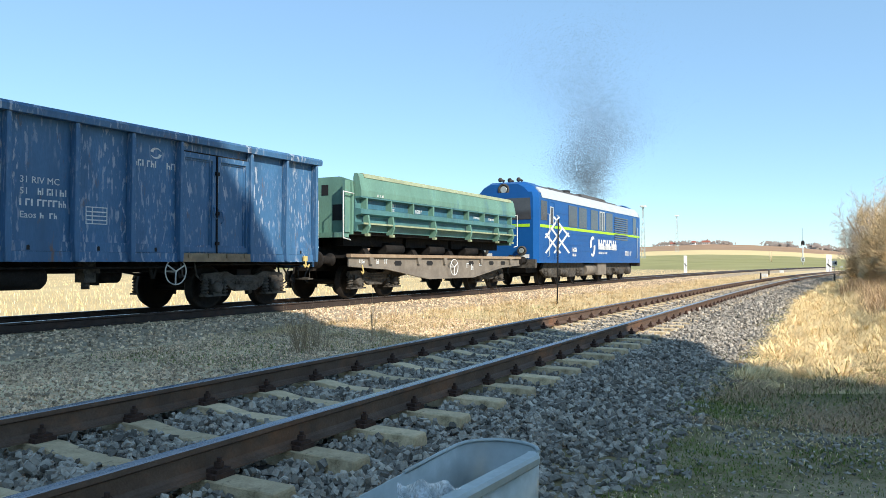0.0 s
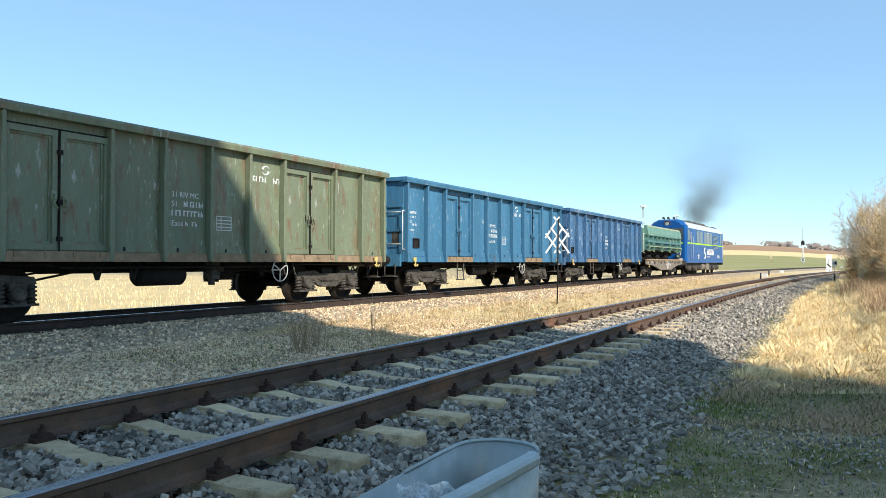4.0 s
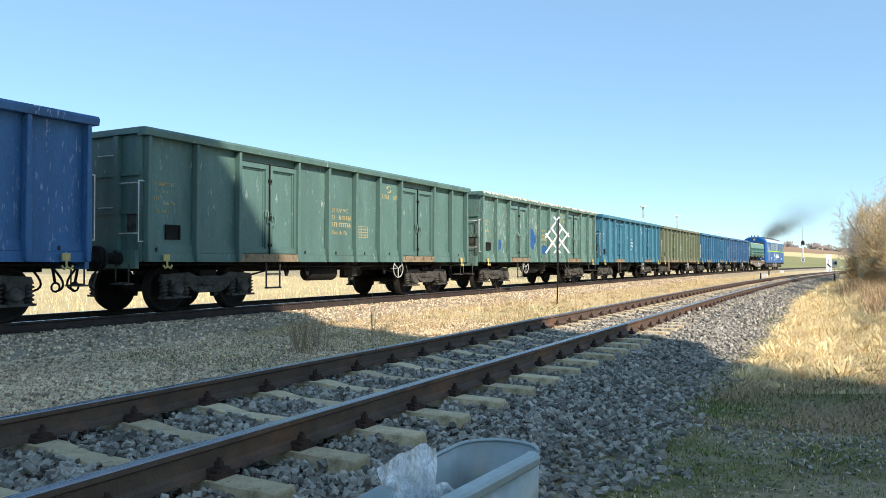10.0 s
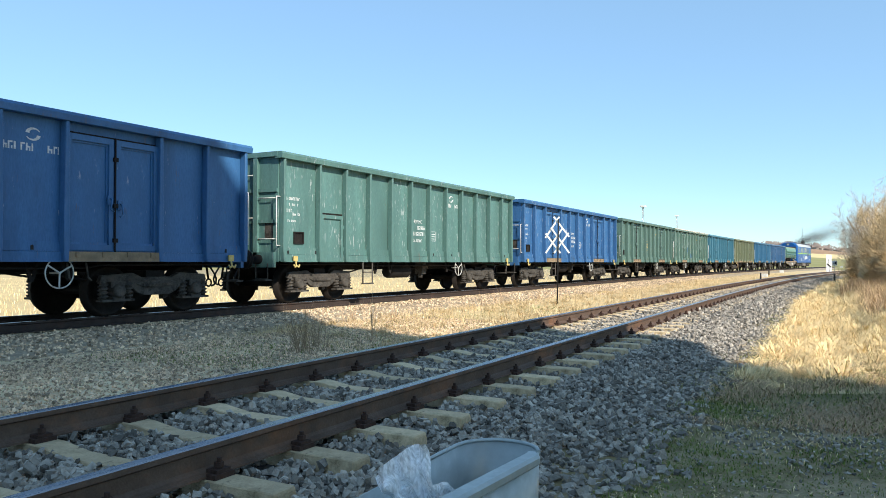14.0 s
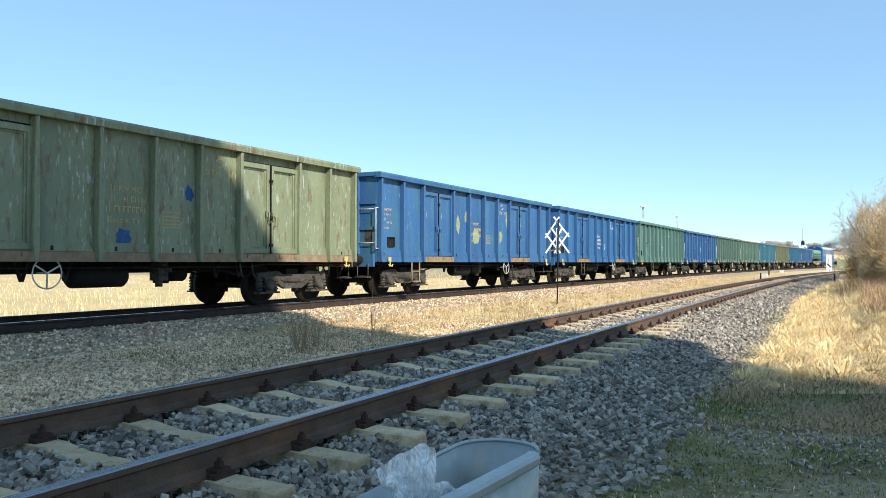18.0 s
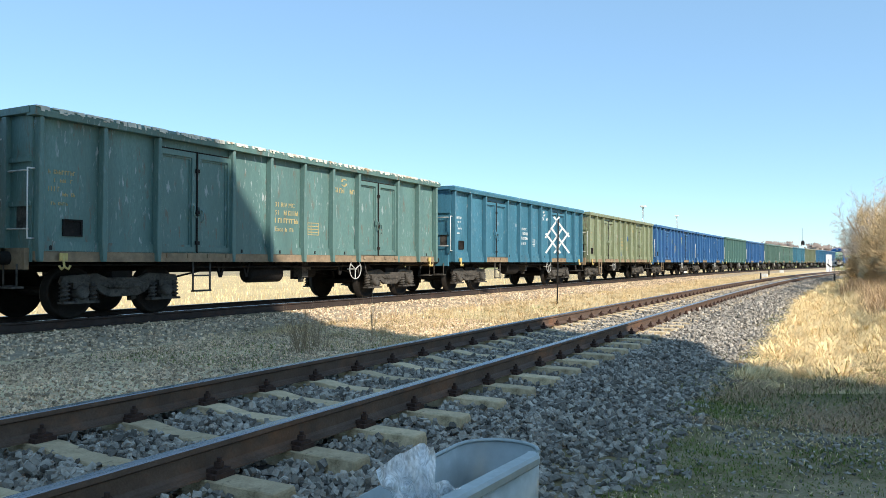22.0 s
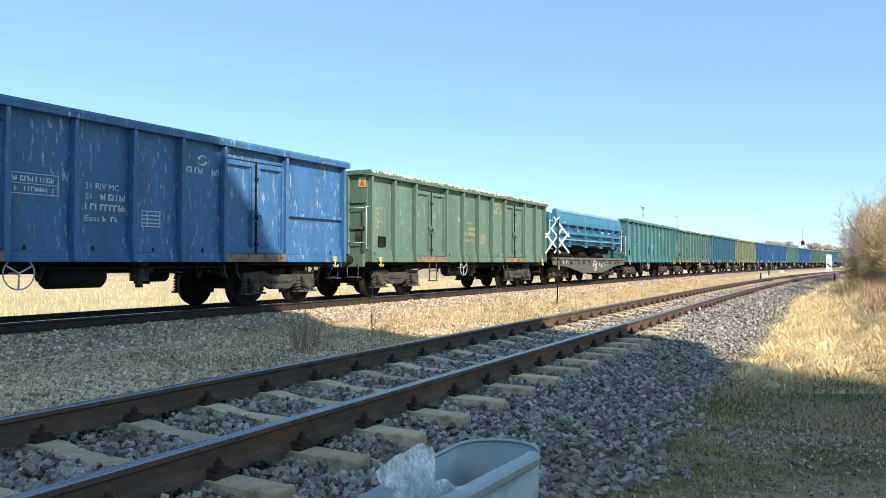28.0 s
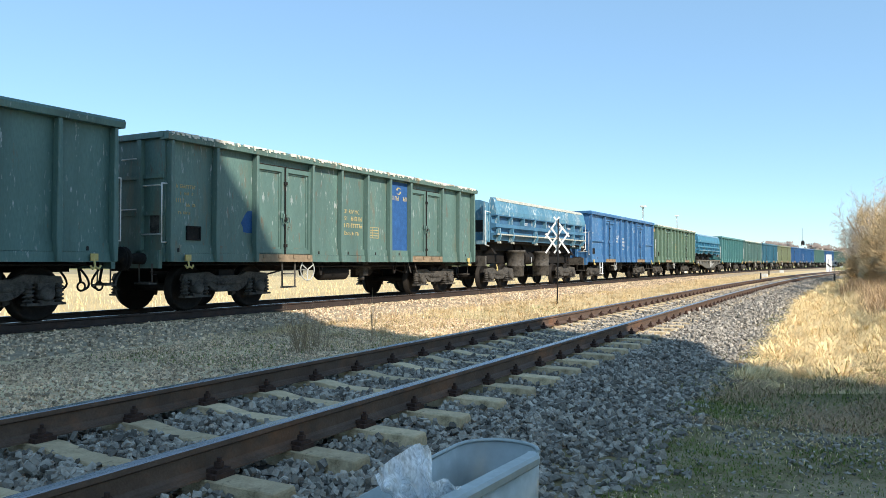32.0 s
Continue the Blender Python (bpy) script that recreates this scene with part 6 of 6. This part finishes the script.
def motions():
    move_air()
    ticks = [0.5 * k for k in range(65)]
    for w, s0 in CONSIST:
        rows = []
        for t in ticks:
            s = s0 + run(t)
            a, b = main_at(s + 4.5)[0], main_at(s - 4.5)[0]
            d = a - b
            rows.append((t, Matrix.Translation((a + b) / 2) @ Matrix.Rotation(math.atan2(d.y, d.x), 4, "Z")))
        walk(w, rows)
    step = 2.0 / FPS
    n = int(round(32.0 / step))
    for w, a, r in WHEELS:
        p = w.matrix_basis.translation.copy()
        walk(w, [(k * step, Matrix.Translation(p) @ Matrix.Rotation(run(k * step) / r + a, 4, "Y")) for k in range(n + 1)])



# ---- loose stone and grass ----
def stones(name, pts, size, material, label, seed, flat=0.65, blocks=False):
    """Many angular stones in one mesh; pts are their places. blocks: eight-cornered lumps, else six-cornered wedges."""
    rng = np.random.default_rng(seed)
    n = len(pts)
    P = np.asarray(pts, float)
    if blocks:
        base = np.array([(0.5, 0.42, -0.4), (-0.5, 0.36, -0.42), (-0.46, -0.42, -0.36), (0.42, -0.5, -0.42), (0.38, 0.36, 0.42), (-0.36, 0.42, 0.38), (-0.42, -0.34, 0.44), (0.42, -0.38, 0.36)])
        faces = [(3, 2, 1, 0), (4, 5, 6, 7), (0, 1, 5, 4), (1, 2, 6, 5), (2, 3, 7, 6), (3, 0, 4, 7)]
        V = base[None] * rng.uniform(0.6, 1.25, (n, 8, 3))
    else:
        base = np.array([(c, q, z) for z in (-0.5, 0.5) for c, q in ((0.62, 0.0), (-0.36, 0.56), (-0.36, -0.56))], float)
        faces = [(2, 1, 0), (3, 4, 5), (0, 1, 4, 3), (1, 2, 5, 4), (2, 0, 3, 5)]
        V = base[None] * rng.uniform(0.6, 1.3, (n, 6, 3))
    c = len(base)
    V *= (size * rng.uniform(0.6, 1.35, (n, 1, 1))) * np.stack([rng.uniform(0.8, 1.4, n), rng.uniform(0.7, 1.1, n), rng.uniform(flat * 0.7, flat * 1.3, n)], 1)[:, None]
    q = rng.normal(size=(n, 4))
    q[:, 0] += 0.6
    q /= np.linalg.norm(q, axis=1, keepdims=True)
    w, x, y, z = q.T
    R = np.stack([1 - 2 * (y * y + z * z), 2 * (x * y - z * w), 2 * (x * z + y * w), 2 * (x * y + z * w), 1 - 2 * (x * x + z * z), 2 * (y * z - x * w), 2 * (x * z - y * w), 2 * (y * z + x * w), 1 - 2 * (x * x + y * y)], 1).reshape(n, 3, 3)
    V = np.einsum("nij,nkj->nki", R, V) + P[:, None]
    loop = np.array([v for f in faces for v in f])
    first = np.cumsum([0] + [len(f) for f in faces[:-1]])
    me = bpy.data.meshes.new(name)
    me.vertices.add(c * n)
    me.vertices.foreach_set("co", V.reshape(-1))
    me.loops.add(len(loop) * n)
    me.loops.foreach_set("vertex_index", (loop[None] + c * np.arange(n)[:, None]).reshape(-1))
    me.polygons.add(len(faces) * n)
    me.polygons.foreach_set("loop_start", (first[None] + len(loop) * np.arange(n)[:, None]).reshape(-1))
    me.update(calc_edges=True)
    me.shade_flat()
    me.materials.append(material)
    return single(name, me, None, label, "stones", kind="stuff")


M_track_gravel = mat("grey_brown_gravel", (0.66, 0.5, 0.335), 0.85, var=0.4, scale=10, bump=0.8, bscale=30, isl=0.6, second=(0.24, 0.2, 0.15), amount=0.42, spread=0.25, sscale=0.5)


def ballast_points(n, s0, s1, o0, o1, rng, dense):
    out = []
    S = s0 + (s1 - s0) * rng.random(n) ** dense
    O = rng.uniform(o0, o1, n)
    for s, o in zip(S, O):
        k = (s - (3.03 - 4 * 0.711) + 0.3555) % 0.711 - 0.3555
        deep = min(1.0, max(0.0, (s - 11) / 6)) if o < -0.85 else 0.0
        if abs(k) < (0.085 if o > -0.7 else 0.1) and abs(o) < 1.3 and deep < 0.6:
            continue
        if abs(abs(o) - 0.7525) < 0.09:
            continue
        p, h = near_at(s)
        z = -0.228 if abs(o) < 0.85 else max(-0.228 - 0.09 * (abs(o) - 0.85), -0.258) if abs(o) < 1.6 else max(-0.258 - 0.13 * (abs(o) - 1.6), -0.335)
        out.append((p.x - math.sin(h) * o, p.y + math.cos(h) * o, p.z + z + 0.06 * deep * max(0.0, min(1.0, 2.4 + o)) + 0.0185 * o + rng.normal(-0.004, 0.022)))
    return out


def scatter():
    rng = np.random.default_rng(3)
    pts = [p for p in ballast_points(88000, 0.6, 16.0, -3.05, 1.5, rng, 1.35) if near_at(p[0])[0].y - p[1] < 2.75 + 0.25 * noise.noise((p[0] * 1.3, 0.0, 6.0)) + 0.06 * rng.normal()]
    stones("siding_ballast", pts, 0.046, M_ballast, "dark blue-grey crushed stone ballast of the siding", 1, flat=0.8, blocks=True)
    pts = ballast_points(48000, 16.0, 75.0, -3.0, 1.5, rng, 1.5)
    stones("siding_ballast_beyond", pts, 0.054, M_ballast, "grey crushed stone ballast of the siding further on", 2)
    # pale gravel beside the main line
    pts = []
    for _ in range(34000):
        s = 3 + 75 * rng.random() ** 1.6
        o = -rng.uniform(0.85, 3.6)
        z = -0.2 if o > -1.65 else -0.2 - 0.2 * (-o - 1.65)
        pts.append((s, MAIN_Y + o, max(z, -0.4) + rng.normal(0, 0.01)))
    stones("main_line_gravel", pts, 0.045, M_track_gravel, "pale gravel at the side of the main line", 3)
    pts = []
    for _ in range(52000):
        x, y = 1.0 + 15 * rng.random(), rng.uniform(4.9, 9.8)
        if noise.noise((x * 0.8, y * 0.8, 4.0)) < rng.uniform(-0.9, 0.35):
            continue
        pts.append((x, y, ground_z(x, y) + rng.normal(0.004, 0.004)))
    stones("loose_pebbles", pts, 0.024, M_gravel, "loose pebbles on the trodden ground", 4)
    pts = []
    for _ in range(9000):
        x, y = 1.0 + 15 * rng.random(), rng.uniform(5.2, 10.6)
        if noise.noise((x * 0.45, y * 0.45, 14.0)) > rng.uniform(-0.5, 0.6):
            pts.append((x, y, ground_z(x, y) + 0.004))
    stones("larger_pebbles", pts, 0.046, M_track_gravel, "larger stones strewn on the trodden ground", 6)
    pts = []
    for _ in range(2600):
        x, y = (rng.uniform(3.0, 9.5), rng.uniform(-2.5, 1.3)) if rng.random() < 0.6 else (rng.normal(6.2, 0.35), rng.uniform(-3.0, 0.9))
        pts.append((x, y, ground_z(x, y) + 0.004))
    stones("path_stones", pts, 0.022, M_ballast, "scattered stones on the path and turf", 5)


scatter()


def blades(name, P, height, width, lean, material, label, seed, flop=0.0):
    """Grass: two-segment blades in one mesh."""
    rng = np.random.default_rng(seed)
    P = np.asarray(P, float)
    n = len(P)
    a = rng.uniform(0, 2 * math.pi, n)
    h = height * rng.uniform(0.45, 1.3, n)
    ln = lean * rng.uniform(0.2, 1.6, n) + flop
    u = np.stack([np.cos(a), np.sin(a), np.zeros(n)], 1)
    v = np.stack([-np.sin(a), np.cos(a), np.zeros(n)], 1) * (width * rng.uniform(0.6, 1.3, n))[:, None]
    up = np.array([0, 0, 1.0])
    m = P + u * (0.35 * ln * h)[:, None] + up * (0.6 * h)[:, None]
    t = P + u * (1.1 * ln * h)[:, None] + up * (h * np.clip(1.1 - 0.5 * ln, 0.15, 1))[:, None]
    V = np.stack([P - v, P + v, m + v * 0.7, m - v * 0.7, t], 1).reshape(-1)
    me = bpy.data.meshes.new(name)
    me.vertices.add(5 * n)
    me.vertices.foreach_set("co", V)
    idx = (np.array([0, 1, 2, 3, 3, 2, 4])[None] + 5 * np.arange(n)[:, None]).reshape(-1)
    me.loops.add(7 * n)
    me.loops.foreach_set("vertex_index", idx)
    me.polygons.add(2 * n)
    me.polygons.foreach_set("loop_start", (np.array([0, 4])[None] + 7 * np.arange(n)[:, None]).reshape(-1))
    me.update(calc_edges=True)
    me.materials.append(material)
    return single(name, me, None, label, "grass", kind="stuff")


M_straw = mat("straw_blades", (0.95, 0.72, 0.38), 0.9, var=0.1, scale=0.8, bump=0.0, isl=0.36)
M_verge_straw = mat("dull_straw_blades", (0.66, 0.5, 0.28), 0.9, var=0.2, scale=0.8, bump=0.0, isl=0.4)
M_tan = mat("tan_stalks", (0.46, 0.31, 0.18), 0.9, var=0.15, scale=0.8, bump=0.0, isl=0.35)
M_blade = mat("green_blades", (0.15, 0.19, 0.04), 0.9, var=0.2, scale=0.8, bump=0.0, isl=0.35)


def clump_points(n, x0, x1, y0, y1, rng, bias, keep, patch=0.0, fx=0.5):
    out = []
    while len(out) < n:
        x = x0 + (x1 - x0) * rng.random() ** bias
        y = rng.uniform(y0, y1)
        if patch and noise.noise((x * fx, y * fx, 7.0)) < patch * (rng.random() * 2 - 1):
            continue
        if keep(x, y):
            out.append((x, y, ground_z(x, y) - 0.01))
    return out


EDGE = [(8.0, 2.75), (13.0, 2.85), (20.0, 2.75), (39.0, 2.5), (60.0, 2.3), (80.0, 2.2)]


def tussocks(name, centres, n, height, width, material, label, seed):
    """Tufts of long grass that fall outwards and lie over."""
    rng = np.random.default_rng(seed)
    C = np.asarray(centres, float)
    m = len(C)
    big = rng.uniform(0.6, 1.35, m)
    lie = rng.uniform(0, 2 * math.pi, m)
    k = np.repeat(np.arange(m), n)
    q = len(k)
    a = lie[k] + rng.normal(0, 1.1, q)
    ln = height * big[k] * rng.uniform(0.5, 1.3, q)
    u = np.stack([np.cos(a), np.sin(a), np.zeros(q)], 1)
    w = np.stack([-np.sin(a), np.cos(a), np.zeros(q)], 1) * (width * rng.uniform(0.6, 1.4, q))[:, None]
    up = np.array([0, 0, 1.0])
    P = C[k] + np.concatenate([rng.normal(0, 0.035, (q, 2)), np.zeros((q, 1))], 1)
    rise = rng.uniform(0.25, 0.75, q)
    A = P + u * (0.3 * ln)[:, None] + up * (rise * 0.55 * ln)[:, None]
    B = P + u * (0.68 * ln)[:, None] + up * (rise * 0.6 * ln)[:, None]
    T = P + u * ln[:, None] + up * (rise * 0.22 * ln)[:, None]
    V = np.stack([P - w, P + w, A + w, A - w, B + 0.7 * w, B - 0.7 * w, T], 1).reshape(-1)
    me = bpy.data.meshes.new(name)
    me.vertices.add(7 * q)
    me.vertices.foreach_set("co", V)
    me.loops.add(11 * q)
    me.loops.foreach_set("vertex_index", (np.array([0, 1, 2, 3, 3, 2, 4, 5, 5, 4, 6])[None] + 7 * np.arange(q)[:, None]).reshape(-1))
    me.polygons.add(3 * q)
    me.polygons.foreach_set("loop_start", (np.array([0, 4, 8])[None] + 11 * np.arange(q)[:, None]).reshape(-1))
    me.update(calc_edges=True)
    me.materials.append(material)
    return single(name, me, None, label, "grass", kind="stuff")


def grasses():
    rng = np.random.default_rng(9)

    def mid(x, y):
        return y > near_at(x)[0].y + 1.7 and y < main_at(x)[0].y - 2.3 and x + 0.8 * noise.noise((x, y, 2.0)) * 3 > 9.5

    blades("verge_grass", clump_points(26000, 8, 95, 4.5, 10.4, rng, 1.7, mid, 0.25), 0.12, 0.004, 0.9, M_verge_straw, "dry straw-coloured grass between the tracks", 21)
    blades("verge_tufts", clump_points(5000, 15, 95, 5.5, 10.4, rng, 1.5, mid, 0.55, 0.9), 0.28, 0.0045, 0.7, M_verge_straw, "taller dry tufts between the tracks", 22)
    blades("verge_green", clump_points(7000, 6.5, 22, 5.6, 9.6, rng, 1.2, lambda x, y: y > 5.4 and y < 9.8, 0.3, 0.7), 0.06, 0.005, 0.8, M_blade, "short green grass among the pebbles", 23)

    def side(x, y):
        return y < near_at(x)[0].y - between(EDGE, x) + 0.22 * noise.noise((x * 0.8, y * 0.8, 5.0)) and x > 8.3 + 2.8 * rng.random() ** 0.8 + 1.2 * noise.noise((x, y, 1.0))

    blades("bank_straw", clump_points(60000, 6.2, 60, -7, 2.0, rng, 1.9, side), 0.12, 0.0032, 1.5, M_straw, "matted pale straw on the bank", 24, flop=1.0)
    tussocks("bank_tussocks", clump_points(900, 8.5, 26, -3.5, 1.6, rng, 1.3, side), 58, 0.34, 0.0042, M_straw, "tufts of long pale straw lying over on the bank", 40)
    tussocks("bank_far_tussocks", clump_points(900, 24, 75, -3.5, 2.0, rng, 1.2, side), 40, 0.4, 0.006, M_straw, "tufts of long pale straw further along the bank", 41)
    tussocks("verge_tussocks", clump_points(420, 11, 60, 5.6, 10.2, rng, 1.4, mid, 0.35, 0.8), 45, 0.24, 0.0036, M_verge_straw, "tufts of dry straw between the tracks", 42)
    blades("bank_mat", clump_points(55000, 8, 36, -5, 2.0, rng, 1.9, side), 0.085, 0.0065, 1.5, M_straw, "flattened pale straw lying on the bank", 30, flop=2.0)
    blades("edge_green", clump_points(6000, 5.5, 24, -1.0, 2.4, rng, 1.2, lambda x, y: abs(y - near_at(x)[0].y + 2.75 + 0.25 * noise.noise((x, 1.0, 5.0))) < 0.5 * rng.random(), 0.5, 1.3), 0.055, 0.0035, 1.1, M_blade, "green grass along the edge of the stones", 31)
    blades("slope_grass", clump_points(30000, 6.6, 11, -5, 1.6, rng, 1.0, lambda x, y: y < near_at(x)[0].y - 2.6, 0.35, 0.9), 0.09, 0.0036, 1.4, M_tan, "matted brown grass on the lower slope", 32, flop=0.8)
    blades("slope_green", clump_points(14000, 6.8, 11.5, -5, 1.6, rng, 1.0, lambda x, y: y < near_at(x)[0].y - 2.6, 0.45, 0.7), 0.08, 0.0036, 1.2, M_blade, "green blades in the lower slope", 33)
    blades("leaf_litter", clump_points(7000, 2.8, 8.5, -4.5, 1.5, rng, 1.2, lambda x, y: y < near_at(x)[0].y - 2.55), 0.018, 0.007, 2.0, M_tan, "dead leaf litter on the trodden turf", 34, flop=1.0)
    blades("bank_tufts", clump_points(4500, 13, 60, -7, 2.0, rng, 1.4, side, 0.3, 0.8), 0.26, 0.004, 0.9, M_straw, "dry upright tufts on the bank", 25)
    blades("bank_stalks", clump_points(42000, 15, 56, -6, 1.2, rng, 1.4, lambda x, y: side(x, y) and y < near_at(x)[0].y - (4.3 if x < 30 else 3.7), 0.1), 0.5, 0.004, 0.9, M_tan, "reddish-brown dead stalks under the bushes", 26)
    blades("turf_green", clump_points(56000, 2.8, 8.5, -4.5, 1.5, rng, 1.2, lambda x, y: y < near_at(x)[0].y - 2.55 and abs(x - 6.2 - 0.3 * y) > 0.45 * rng.random(), 0.5, 1.1), 0.035, 0.0035, 1.1, M_blade, "short trodden green turf", 27)
    blades("turf_dry", clump_points(9000, 3.0, 9.8, -4.5, 1.5, rng, 1.2, lambda x, y: y < near_at(x)[0].y - 2.6, 0.3, 0.6), 0.04, 0.003, 1.6, M_straw, "dry blades in the turf", 28)
    blades("meadow_grass", clump_points(36000, 4, 150, 18.6, 75, rng, 1.4, lambda x, y: y < 18.6 + 60 * rng.random() ** 2), 0.2, 0.007, 0.6, M_straw, "tall dry meadow grass beyond the main line", 29)


grasses()


def dead_weeds():
    rnd = random.Random(8)
    for x, y, h, n in ((8.9, 7.25, 0.75, 26), (9.6, 7.6, 0.6, 16), (10.9, 7.3, 0.9, 5), (12.2, 8.2, 0.8, 4), (13.6, 9.6, 0.5, 7), (21.0, 10.0, 0.55, 10), (22.6, 10.2, 0.6, 9), (25.5, 10.0, 0.5, 8), (14.6, 9.2, 0.45, 6)):
        br = []
        for _ in range(n):
            a, s = rnd.uniform(0, 6.283), rnd.uniform(0.1, 0.45)
            p = Vector((rnd.gauss(0, 0.09), rnd.gauss(0, 0.09), 0))
            d = Vector((math.cos(a) * s, math.sin(a) * s, 1)).normalized()
            ln = h * rnd.uniform(0.5, 1.1)
            q = p + d * ln * 0.55
            e = q + (d + Vector((rnd.gauss(0, 0.15), rnd.gauss(0, 0.15), 0))).normalized() * ln * 0.45
            br += [(p, q, 0.0045, 0.0035), (q, e, 0.0035, 0.0015)]
            for _ in range(3):
                k = rnd.uniform(0.3, 1)
                o = p.lerp(q, k)
                br.append((o, o + Vector((rnd.gauss(0, 0.08), rnd.gauss(0, 0.08), rnd.uniform(0.05, 0.16))), 0.0025, 0.001))
        single("dead_weed", twig_mesh("dead_weed", br, M_tan if n < 10 else M_bark), None, "dry dead weed stems in the gravel", "weed", "dead weeds between the tracks", kind="stuff", m=pose(x, y, ground_z(x, y) - 0.01))


dead_weeds()


motions()
